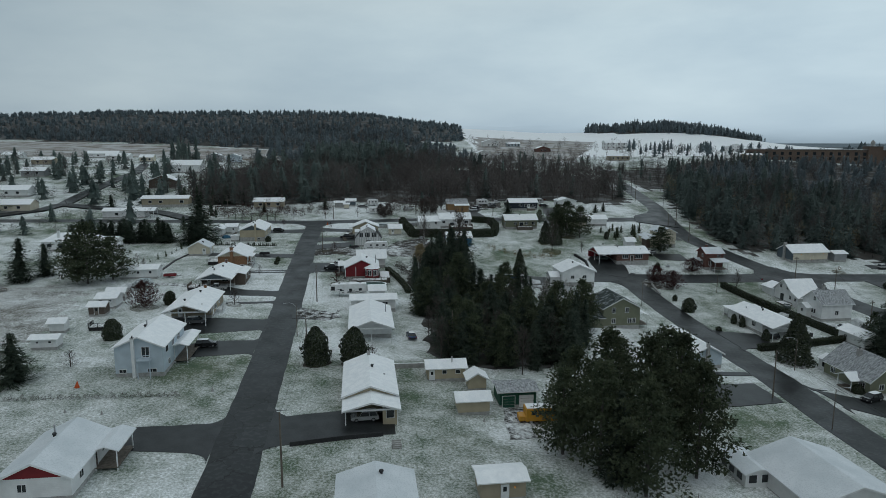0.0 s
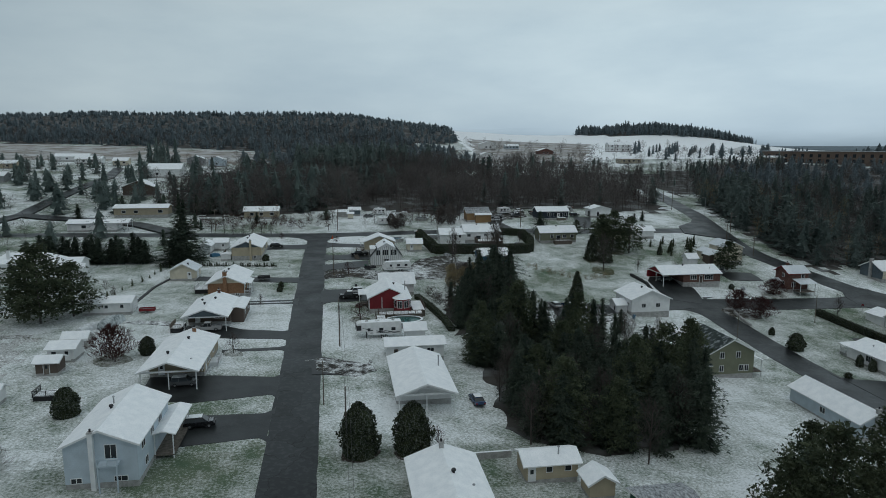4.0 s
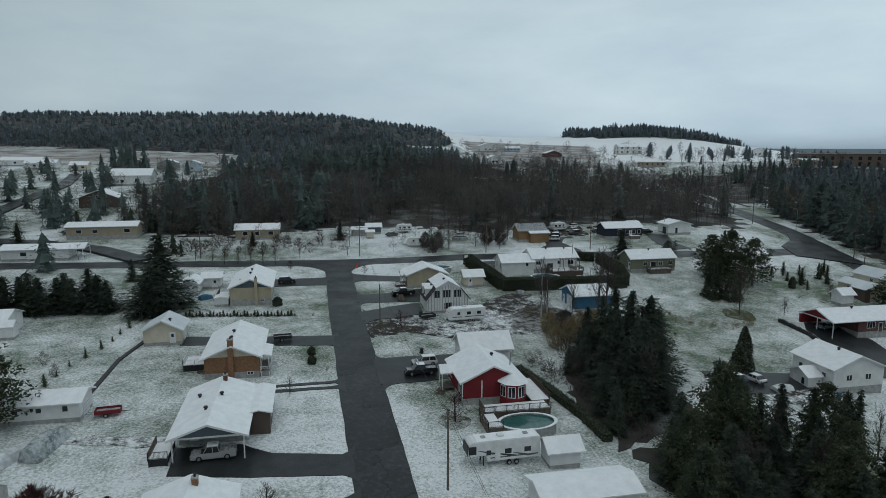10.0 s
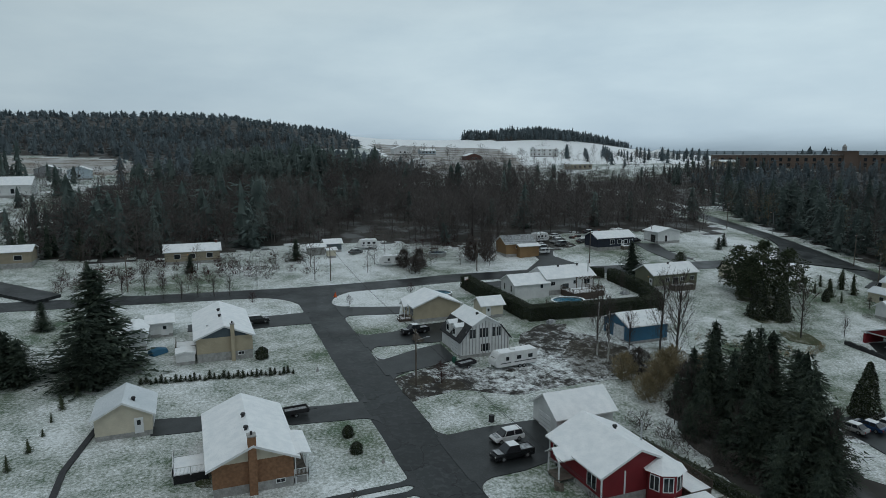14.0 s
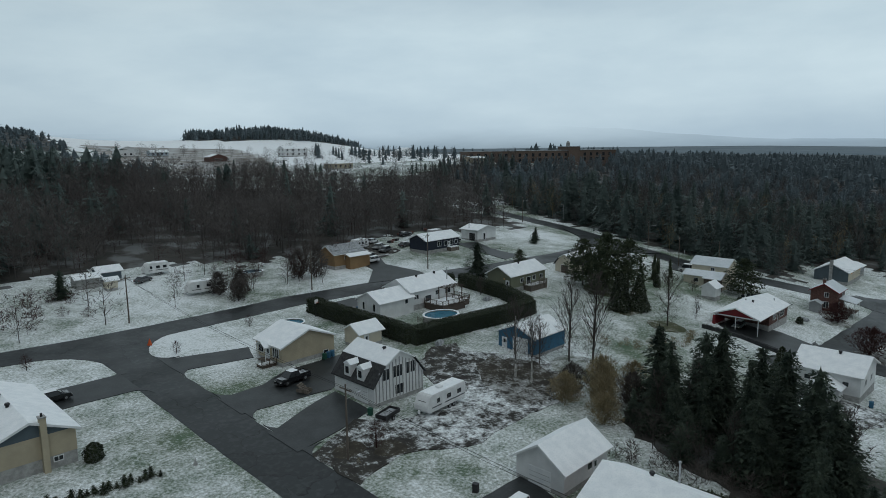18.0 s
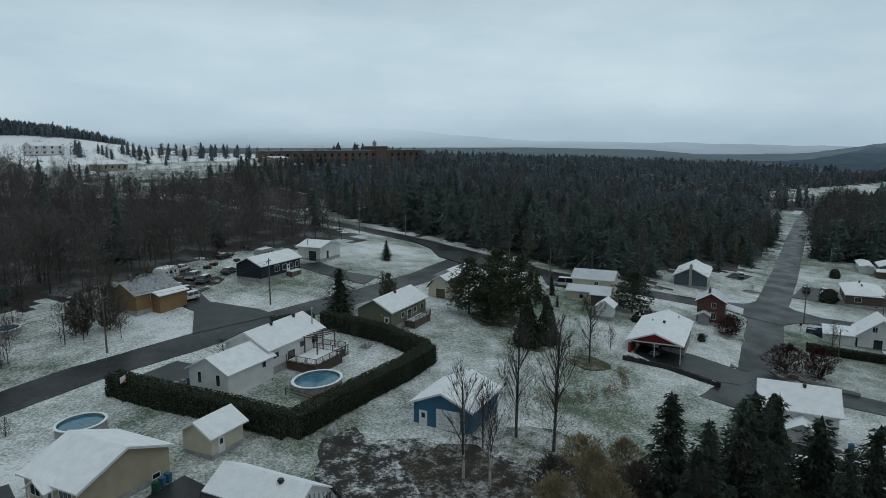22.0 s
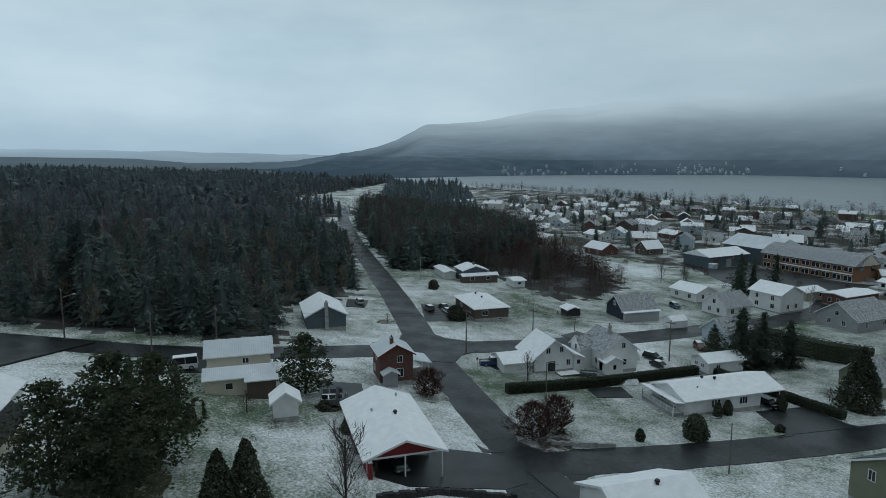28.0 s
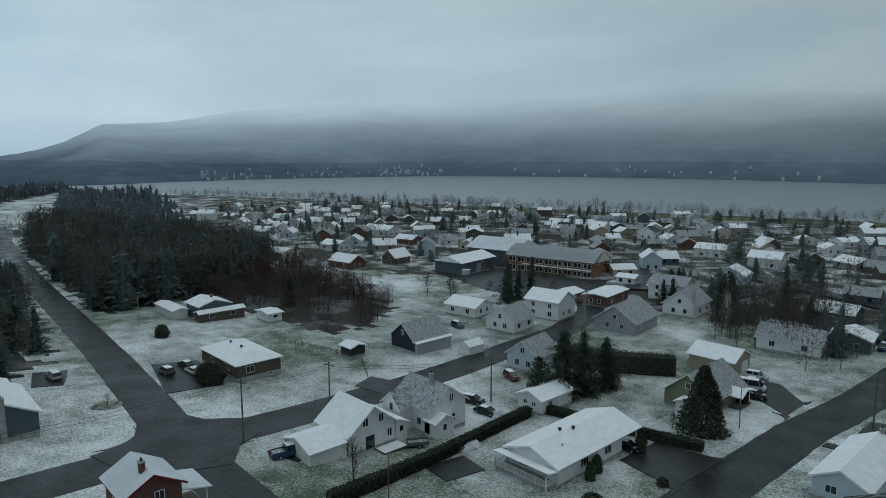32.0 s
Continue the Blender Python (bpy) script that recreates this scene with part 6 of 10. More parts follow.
o = house("navy bungalow with white trim and snowy roof", 79, 312.3, 13.6, 7.2, "x", 2.9, 1.6, M_NAVY, plinth=0.6, windows=[("f", -1.5, 0.8, 1.4, 1.4, 1), ("f", 1.2, 0.8, 1.4, 1.2, 0), ("f", 3.6, 0.8, 1.2, 1.2, 0), ("f", 5.6, 0.8, 1.0, 1.2, 0)], doors=[("f", 2.5, 0.9, 2.0, M_WHITE)])
wing(o, 82.5, 308, 3.5, 1.8, "x", 0.3, 0.1, M_WOOD, over=0.0)
house("white garage with two dark doors", 101.5, 314.5, 9, 7, "y", 3.0, 1.2, M_WHITESIDE, name="garage", category="garage", doors=[("b", -1.2, 2.4, 2.4, M_BLACK), ("l", 1.2, 0.9, 2.0, M_BLACK)], pipes=[(1, 3.5, 0.5)])
o = house("ochre cabin with dark snowy mansard roof", 47, 315.5, 9.6, 6.8, "x", 3.2, 1.9, M_ORANGEWALL, M_SNOWTHIN, windows=[("f", 2.5, 1.6, 1.0, 0.9, 0), ("f", -1, 1.6, 1.0, 0.9, 0), ("r", 0, 0.9, 1.0, 1.2, 0)], doors=[("r", 2, 0.9, 2.0, M_WHITE)])
wing(o, 49, 311.2, 6.5, 2.2, "x", 2.5, 0.7, M_ORANGEWALL, shed=True)
o = house("cream barn-roofed shed with brown doors", 92.3, 272, 8.6, 6, "x", 2.2, 2.6, M_CREAM, gambrel=True, name="shed", category="shed", plinth=0.2, doors=[("l", 0, 2.2, 2.1, M_BROWN)], pipes=[(-1, 0.5, 0.6)])
o = house("white workshop with long snowy roof", 102.5, 275, 9, 6, "x", 2.3, 1.4, M_WHITESIDE, name="garage", category="garage")
o = house("white house with small front porch and snowy roof", 69.2, 202.8, 10.6, 10.2, "y", 3.5, 2.2, M_WHITESIDE, plinth=0.7, windows=[("b", 2.9, 1.4, 0.9, 0.8, 0), ("b", -2.9, 1.4, 0.9, 0.8, 0), ("l", 2, 1.2, 1.1, 1.0), ("l", -2, 1.2, 1.1, 1.0), ("r", 2, 1.2, 1.1, 1.0)], vents=[(-0.8, 0.7)])
wing(o, 62.3, 202.4, 3.0, 4.6, "x", 2.3, 1.2, M_WHITESIDE, windows=[("l", -1.1, 0.6, 0.7, 1.2)], doors=[("l", 0.9, 0.9, 2.0, M_WHITE)], dz=-0.5)
o = house("red brick bungalow with carport under one snowy roof", 94, 225.8, 18.6, 9.6, "x", 2.6, 1.8, M_DARKBRICK, carport=("l", 6.5), gable=M_RED, windows=[("f", 0.5, 0.8, 2.0, 1.3, 2), ("f", 5.5, 0.7, 2.6, 1.5, 3), ("b", 1, 0.9, 1.2, 1.0), ("l", 1.5, 0.9, 1.4, 1.0)], doors=[("f", 3, 0.95, 2.05, M_BROWN)], vents=[(-1, -0.6)], pipes=[(2, 2, -0.4), (7, -2.5, -0.5)])
wing(o, 86.8, 230.2, 5.6, 0.5, "x", 2.4, 0.05, M_RED, over=0.0)
o = house("cream two-storey house with ribbed snowy roofs", 119.8, 245, 6.4, 9.6, "y", 4.7, 1.6, M_CREAM, M_METALSNOW, windows=[("b", -1, 3.2, 0.9, 0.8, 1)])
wing(o, 114.5, 245, 4.6, 10, "y", 2.5, 1.0, M_CREAM, M_METALSNOW, windows=[("b", 1.5, 0.8, 1.0, 0.9)], doors=[("b", -4.0, 0.9, 2.0, M_WHITE)])
wing(o, 111.6, 241.8, 1.6, 4.2, "y", 2.3, 0.3, M_BROWN, M_METALSNOW)
house("white garden shed on short stilts", 103.3, 238.8, 3.4, 3.4, "x", 2.4, 1.2, M_WHITESIDE, name="shed", category="shed", plinth=0.7)
o = house("narrow dark red brick house with white-framed windows", 125.5, 218.4, 6.6, 6, "x", 5.0, 1.7, M_DARKBRICK, M_METALSNOW, windows=[("l", -0.6, 0.8, 1.1, 1.5, 1), ("l", -0.6, 3.5, 0.9, 1.1, 1), ("f", -1.5, 0.8, 1.1, 1.4), ("f", 1.5, 3.4, 1.0, 1.2), ("b", 0, 3.4, 1.0, 1.2), ("b", 1.5, 0.8, 1.0, 1.2)], chims=[(-1.5, 0.5, 0.9, 0.7, M_DARKBRICK)], trim=M_RED)
wing(o, 126.3, 213.6, 5.0, 3.4, "x", 2.5, 0.8, M_DARKBRICK, M_METALSNOW, shed=True, open_posts=True)
wing(o, 121.2, 219.8, 1.8, 2.4, "x", 2.2, 0.6, M_GREY, M_METALSNOW)
o = house("slate blue and cream house with stone chimney, lamps lit", 167.5, 226.3, 14.6, 9, "x", 2.9, 2.3, M_SLATE, windows=[("f", -2, 0.8, 1.6, 1.2, 2), ("f", 3, 0.8, 1.4, 1.2)], chims=[(-7.45, 0, 0.7, 1.0, M_CONC)], doors=[("f", 0.6, 0.95, 2.05, M_RED)])
part("front_cladding", boxed(-7.0, 7.0, -4.56, -4.5, 0.55, 3.35), M_CREAM, o)
for x in (-3.9, 5.2):
    part("lamp", boxed(x - 0.12, x + 0.12, -4.75, -4.57, 2.5, 2.8), M_LAMP, o, "lit wall lamp")
house("small grey shed with snowy roof", 180.5, 225, 5, 5, "x", 2.4, 0.8, M_GREY, name="shed", category="shed")
o = house("grey-brown bungalow with low hipped snowy roof", 180, 181.2, 17, 9.5, "x", 2.7, 1.5, M_BROWN, hip=4.2, plinth=0.9, windows=[("l", 2, 0.8, 1.6, 1.2, 1), ("b", -4, 0.8, 2.0, 1.2, 2), ("b", 3, 0.8, 1.4, 1.0), ("f", 0, 0.9, 1.4, 1.0), ("l", -2.4, -0.55, 0.8, 0.4, 0)], vents=[(-2, 0.6), (3, 0.6)])
o = house("white trailer home with dark upper storey", 232, 166, 9, 9, "x", 3.6, 1.4, M_SLATE, windows=[("l", -2, 0.8, 1.6, 1.0), ("l", 2, 0.8, 1.2, 1.0)], chims=[(-1, -0.5, 0.7, 0.7, M_DARKBRICK)])
wing(o, 226.5, 165, 3, 13, "y", 2.2, 0.6, M_BROWN, windows=[("b", -3, 0.7, 1.4, 1.0), ("b", 3, 0.7, 1.4, 1.0)])
wing(o, 240, 173.5, 14, 4, "x", 2.3, 0.5, M_WHITESIDE)
house("white trailer shed with snowy roof", 217, 155, 7, 4, "y", 2.2, 0.4, M_WHITESIDE, name="shed", category="shed", windows=[("b", 0, 1.0, 1.2, 0.7)])
o = house("white cottage with steep gable and garage lean-to", 134.8, 183.2, 8.6, 9, "x", 2.9, 3.5, M_WHITESIDE, windows=[("l", 1.4, 3.6, 0.9, 1.2, 1), ("l", -1.6, 3.6, 0.8, 1.2, 1), ("l", -3.2, 0.8, 0.8, 1.2), ("f", 0, 0.9, 1.0, 1.1)], doors=[("l", 0.6, 1.7, 2.1, M_PANE)])
wing(o, 134.2, 191.2, 7.4, 6.2, "y", 2.4, 1.2, M_WHITESIDE)
wing(o, 134.8, 177.6, 8.6, 2.4, "x", 2.2, 1.0, M_WHITESIDE, shed=True, windows=[("l", 0, 0.9, 0.7, 0.9)])
deck(127.8, 130.4, 178.5, 183, 0.4, "", "low wooden landing with snow", M_WOOD)
o = house("white cottage with cross gables and a tall chimney", 134, 168.5, 9.4, 8.2, "x", 4.3, 3.0, M_WHITESIDE, M_SNOWTHIN, windows=[("l", -1.2, 1.0, 0.8, 1.2, 0), ("l", -0.2, 1.0, 0.8, 1.2, 0), ("l", -0.8, 4.6, 0.8, 1.2, 1), ("b", -2, 1.0, 0.9, 1.2), ("f", 0, 1.0, 1.0, 1.2)], chims=[(-1.2, 0.6, 1.4, 0.7, M_CONC)])
wing(o, 136, 173.6, 4.6, 3.4, "y", 4.2, 2.0, M_WHITESIDE, M_SNOWTHIN, windows=[("r", 0, 3.2, 0.8, 1.2)])
wing(o, 129.2, 170.6, 2.8, 4, "x", 2.4, 1.0, M_WHITESIDE, windows=[("l", 0, 0.8, 0.7, 1.0)])
o = house("white bungalow with railed veranda and carport", 109.6, 160.2, 9.6, 20.6, "y", 2.6, 1.6, M_WHITESIDE, carport=("l", 4.5), windows=[("b", -2, 0.8, 1.6, 1.2, 2), ("b", 4, 0.8, 1.8, 1.3, 2), ("f", 0, 0.8, 1.4, 1.1), ("r", -1.5, 0.8, 1.6, 1.2, 2)], vents=[(1, 0.5), (3, -0.5)], doors=[("r", 1.5, 0.95, 2.05, M_WHITE)], plinth=0.6, pipes=[(6, 2.2, -0.4)])
wing(o, 109.6, 171.8, 9.6, 2.6, "x", 2.3, 0.5, M_WHITESIDE, shed=True, open_posts=True)
deck(104.9, 114.2, 170.7, 173, 0.7, "nwe", "white railed veranda on the house front", M_CONC, M_WHITE, snow=False)
house("white garage with two small windows and snowy roof", 126.6, 146, 5.6, 9, "y", 2.5, 1.1, M_WHITESIDE, name="garage", category="garage", windows=[("r", -1, 1.0, 0.8, 0.7), ("r", 1, 1.0, 0.8, 0.7), ("b", 2, 1.0, 0.9, 0.7)])
o = house("dark blue and grey house with steep snowy roof", 171.5, 138.5, 8.6, 11, "y", 2.8, 3.4, M_NAVY, M_SNOWTHIN, windows=[("b", -2.5, 0.9, 1.2, 1.0), ("b", 2.8, 0.9, 1.2, 1.0), ("r", 0, 3.4, 0.9, 1.1)])
wing(o, 166.6, 138.5, 1.0, 10.9, "y", 2.3, 0.1, M_GREY)
house("small black garden shed with snowy roof", 175, 156, 4, 4, "x", 2.0, 0.6, M_BLACK, name="shed", category="shed")
house("white fabric shelter tent in the yard", 160, 132, 3.5, 5, "y", 1.8, 1.2, M_WHITE, name="shelter", category="shelter", over=0.05, plinth=0.05)
o = house("olive two-storey house with dark snowy roof", 67.8, 164.5, 10, 11, "y", 4.7, 2.6, M_OLIVE, M_DARKROOF, windows=[("l", 2.2, 0.6, 0.9, 1.2, 1), ("l", -2.2, 0.6, 0.9, 1.2, 1), ("l", 2.2, 3.4, 0.9, 1.3, 1), ("l", -1.4, 3.4, 0.9, 1.3, 1), ("r", 2, 3.4, 0.9, 1.3, 1), ("r", -2, 3.4, 0.9, 1.3, 1), ("r", 2, 0.6, 0.9, 1.3, 1), ("f", 2, 3.2, 1, 1.2), ("l", -3.4, 0.6, 0.8, 1.2)])
wing(o, 59.4, 162.7, 7, 8, "x", 2.3, 1.4, M_OLIVE, M_DARKROOF, windows=[("f", 0, 0.8, 1.4, 1.1)])
wing(o, 74.0, 162.2, 2.6, 5, "y", 2.4, 0.5, M_OLIVE, M_SNOW, open_posts=True)
o = house("pale blue bungalow with smooth snowy roof", 76.5, 139.5, 6.6, 17, "y", 2.7, 1.7, M_PALEBLUE, windows=[("l", 1.2, 0.9, 1.0, 0.9), ("r", -1, 0.9, 1.3, 1.0), ("f", -4, 0.9, 1.2, 1.0), ("f", 3, 0.9, 1.2, 1.0), ("b", 0, 0.9, 1.2, 1.0)], chims=[(-8.8, 0.3, 0.6, 0.7, M_CONC)])
o = house("grey-brown storey-and-a-half house with steep thinly snowed roof", 107.4, 121.5, 9.2, 13.4, "y", 2.8, 3.8, M_OLIVE, M_SNOWTHIN, windows=[("l", 2, 0.8, 1.0, 1.1, 1), ("l", -2.2, 0.8, 1.0, 1.1, 1), ("l", 0, 3.8, 0.9, 1.0, 1), ("r", 0, 3.8, 0.9, 1.0, 1), ("r", 2, 0.8, 1.0, 1.1), ("b", 4, 0.8, 1.3, 1.1, 2), ("b", -4.5, 0.8, 1.6, 1.1, 2)], chims=[(1, 1.2, 0.4, 0.9, M_CONC)])
wing(o, 101.8, 119.2, 2.6, 4, "x", 2.3, 1.0, M_OLIVE, open_posts=True)
wing(o, 106, 129.8, 4, 3.4, "y", 2.3, 0.8, M_WHITESIDE, windows=[("b", 0, 0.6, 1.2, 1.3)])
house("taupe garage with snowy gable roof", 115, 98.5, 10, 8.5, "x", 2.8, 2.0, M_TANSIDE, name="garage", category="garage", doors=[("l", -1.5, 2.8, 2.3, M_WHITE)])
o = house("white house with glazed sunroom and ribbed snowy roof", 64, 78, 13, 14, "y", 2.7, 2.2, M_WHITESIDE, M_METALSNOW, windows=E3)
wing(o, 56.2, 84, 4.2, 7, "y", 2.3, 0.6, M_WHITESIDE, M_METALSNOW, windows=[("l", -1, 0.8, 1.2, 1.2), ("l", 1, 0.8, 1.2, 1.2), ("b", -2, 0.8, 1.3, 1.2), ("b", 0, 0.8, 1.3, 1.2), ("b", 2, 0.8, 1.3, 1.2)])

TOWN_GROUND = [[(96, 54), (205, 60), (300, 82), (430, 78), (700, 0), (1000, -110), (700, -212), (430, -290), (10, -410), (20, 40), (80, 58)]]
MEADOW = [[(60, -340), (430, -238), (560, -200), (560, -236), (430, -276), (60, -384)]]
ROUGH = [[(-135, 118), (-76, 126), (-68, 150), (-72, 178), (-92, 192), (-135, 192)]]
HALF_MELTED = [[(84, 60), (84, 204), (142, 204), (146, 196), (150, 60)], [(152, 60), (154, 198), (205, 194), (205, 60)], [(-75, 60), (-75, 130), (20, 130), (20, 60)]]
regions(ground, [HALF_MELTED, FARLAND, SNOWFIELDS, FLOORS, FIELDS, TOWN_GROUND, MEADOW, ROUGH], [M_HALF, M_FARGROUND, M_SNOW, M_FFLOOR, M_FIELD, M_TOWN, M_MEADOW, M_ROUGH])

# ------------------------------------------------------------------ driveways and bare patches
for poly in ([(-36, 93.6), (-22, 91.5), (-22, 101.5), (-37, 100.8)], [(-15, 92.5), (-10, 94), (-2, 95.8), (5, 96.5), (5, 106), (-3, 105.5), (-12.5, 103.5), (-15, 106)],
             [(-37, 131.5), (-22.5, 134), (-22.5, 142.2), (-33, 142), (-37, 139.5)], [(-45, 149.5), (-36, 146.8), (-22.5, 149.8), (-22.5, 157.3), (-34, 158.8), (-45, 158.5)],
             [(-35, 170.6), (-22.5, 171.9), (-22.5, 173.4), (-35, 172.2)], [(-45, 181), (-35, 179.2), (-22.5, 178.3), (-22.5, 183.4), (-33, 185), (-37, 188), (-45, 188)],
             [(-36, 204.2), (-22.5, 205), (-22.5, 206), (-36, 205.4)], [(-36, 206.4), (-22.5, 207.2), (-22.5, 208.2), (-36, 207.4)],
             [(-52, 229), (-36, 227.8), (-34, 226.5), (-23, 225.4), (-23, 230.9), (-36, 232), (-52, 234)], [(-47, 273.5), (-36, 271.5), (-23, 271.5), (-23, 279.5), (-36, 279.5), (-47, 278)],
             [(-16.5, 205.5), (-9, 206), (-5, 207), (-2, 211), (0, 218), (-9, 218), (-16.5, 217)], [(-16, 274.5), (-4, 272.4), (-2, 277.5), (-16, 281.5)],
             [(-16.5, 253.5), (-2.5, 252.5), (7, 256.5), (8, 263.6), (-3.5, 263.5), (-9, 260.8), (-16.5, 260.3)], [(-16.8, 239.5), (-9, 241), (-2.6, 243), (-2.4, 251.5), (-9, 249.5), (-16.8, 246)],
             [(-17, 158.2), (-11.5, 157.8), (-9, 160.5), (-12, 166), (-17, 168)], [(22, 283.5), (32, 282.4), (31, 289.8), (22, 290)], [(84.5, 229.5), (92.5, 229), (94, 219.5), (92.5, 212.5), (90, 208), (83, 210.5), (81.5, 214), (82.2, 226)],
             [(86, 290.5), (94, 292), (93, 301), (97, 311), (90, 314), (87, 303)], [(41, 297), (57, 292), (58, 297), (56, 308), (60, 315), (52, 316), (50, 306)],
             [(93.5, 144.6), (104, 145.4), (104, 156), (96, 158), (93.5, 158.6)], [(93.5, 118.5), (99.5, 113.8), (104, 114), (108, 101), (101, 101), (93.5, 109.5)], [(110, 226), (121, 225), (121, 232), (110, 233)],
             [(186, 213), (196, 210), (197, 216), (187, 218)], [(172, 188.5), (190, 186.5), (192, 195.5), (172, 199.5)], [(151, 158), (160, 162), (157, 168), (148, 166)], [(62, 108), (82, 112), (82, 122), (62, 120)], [(66, 126), (84.5, 126.5), (84.5, 128.5), (66, 128.5)],
             [(115, 174.5), (120.5, 173.5), (121, 181), (115.5, 181.5)], [(43, 196.5), (63, 200), (86, 204.5), (86, 209), (62, 206), (44, 207.5)], [(123, 251), (131, 250), (131, 262), (122, 258)], [(133.5, 187.5), (139, 189), (138.5, 197), (133, 195)]):
    drive(poly)
    for edge, side in ((-22.8, -1), (-15.3, 1), (93.6, 1)):
        mouth = [y for x, y in poly if abs(x - edge) < 1.6]
        if len(mouth) > 1:
            for y, up in ((min(mouth), -1), (max(mouth), 1)):
                road_n[0] += 1
                drape("pavement", fillet(edge - side * 0.7, y - up * 0.3, side, up, 3.2), 0.03 + 0.0015 * road_n[0], M_DRIVE, label="rounded mouth of a wet asphalt driveway", category="driveway")
for poly, m, lab in (([(-16, 229), (-8, 231), (2, 226.5), (14, 228), (26, 226.5), (33, 235), (33, 241), (25, 250), (27, 254.5), (22, 256), (14, 251), (10, 243), (8.5, 236), (-2, 238), (-6, 242), (-16, 238)], M_MUD, "churned wet soil with patches of snow"),
                     ([(14.5, 231), (19, 229), (27, 230), (31, 240), (27.5, 246.5), (22, 245), (16.5, 239)], M_SOIL, "bare brown soil under the birches"),
                     ([(-16, 160), (-9, 157), (-5, 160), (-6, 163.5), (-16, 167)], M_MUD, "muddy gravel patch in the lawn"),
                     ([(48, 196), (62, 190), (63, 200), (56, 207), (45, 207), (40, 202)], M_MUD, "muddy yard with thin snow"), ([(55, 312), (70, 318), (72, 330), (60, 332), (52, 325), (50, 317)], M_MUD, "muddy yard with parked cars"),
                     ([(23, 95), (29, 95), (31, 106), (24, 106.5)], M_MUD, "gravel yard with thin snow"), ([(-50, 189), (-47, 189.5), (-47, 191.5), (-57, 193), (-60, 191.5)], M_MUD, "wet tyre tracks in the lawn")):
    road_n[0] += 1
    drape("ground", wobble(poly, 0.8, 1.6, road_n[0]), 0.02 + 0.0012 * road_n[0], m, 3.0, label=lab, category="bare ground")
for poly in ([(14.5, 181), (33, 187), (35.5, 208), (32, 217), (26, 220), (19, 214), (15, 204)], [(15, 132), (26, 126), (39, 128), (49, 143), (53, 157), (45, 169), (38, 182.5), (16, 180.5), (15.5, 160)]):
    road_n[0] += 1
    drape("ground", wobble(poly, 2.2, 1.6, road_n[0]), 0.02 + 0.0011 * road_n[0], M_FFLOOR, 3.0, label="dark needle-strewn soil under the spruces", category="bare ground")
for x, y, r, m in ((-54.3, 168, 3.4, M_VERGE), (-32.6, 170, 1.6, M_VERGE), (-7, 191, 2.6, M_VERGE), (-12, 236, 1.9, M_SOIL), (-8, 233, 2.2, M_SOIL), (35.5, 233, 5.6, M_VERGE), (71.5, 235, 3.6, M_VERGE), (116.5, 214, 3.3, M_VERGE), (83, 257, 5.5, M_VERGE),
                   (98, 201, 5.0, M_SOIL), (-45.3, 215, 1.2, M_VERGE), (46, 318, 5, M_VERGE), (100, 134, 3.2, M_SOIL), (73, 245.5, 3.2, M_VERGE), (-9, 128, 2.6, M_SOIL), (-1.5, 128, 2.6, M_SOIL), (170.5, 210, 2.2, M_VERGE), (108, 232.5, 1.8, M_SOIL), (-100, 320, 4, M_VERGE)):
    road_n[0] += 1
    drape("ground", wobble([(x + r * math.cos(a * 0.5236), y + r * math.sin(a * 0.5236)) for a in range(12)], 1.1, 0.7, road_n[0]), 0.02 + 0.0011 * road_n[0], m, 3.0, label="bare grass and soil under a tree", category="bare ground")

# ------------------------------------------------------------------ single trees
SP, PI, CE = "tall dark green spruce in a snowy garden", "broad green pine with a rounded crown", "clipped round cedar bush"


def pine_template(seed, n=2600, whorls=11):
    """A white pine of unit height: tiers of long boughs that end in soft needle tufts, with a ragged outline."""
    rng, s = random.Random(seed), Soup()
    cents = [(0, 0, 0.95, 0.06)]
    for i in range(whorls):
        f = i / (whorls - 1)
        z = 0.10 + 0.78 * f
        reach = 0.30 * math.sin(math.pi * min(1, 0.30 + 0.70 * f)) ** 0.7 * rng.uniform(0.8, 1.15)
        for k in range(6 if f < 0.7 else 4):
            a = 6.283 * k / (6 if f < 0.7 else 4) + rng.uniform(-0.5, 0.5) + i
            for q in (0.45, 0.85):
                rr = reach * q * rng.uniform(0.8, 1.2)
                cents.append((math.cos(a) * rr, math.sin(a) * rr, z + 0.07 * q + rng.uniform(-0.02, 0.02), rng.uniform(0.05, 0.105)))
    for cx, cy, cz, r in cents:
        for _ in range(n // len(cents)):
            d = Vector((rng.gauss(0, 1), rng.gauss(0, 1), rng.gauss(0, 0.7))).normalized()
            c = Vector((cx, cy, cz)) + Vector((d.x * r, d.y * r, d.z * r * 0.6)) * rng.uniform(0.4, 1.15)
            u = d.orthogonal().normalized()
            u.rotate(Euler((rng.uniform(0, 6), rng.uniform(0, 6), 0)))
            w = d.cross(u)
            k = rng.uniform(0.008, 0.017)
            s.tri(c + u * k * 1.8, c - u * k + w * k * 0.7, c - u * k - w * k * 0.7 + d * k)
            s.tri(c + d * k * 1.9, c - w * k * 0.8 + u * k * 0.6, c + w * k * 0.8)
    return s.arrays()


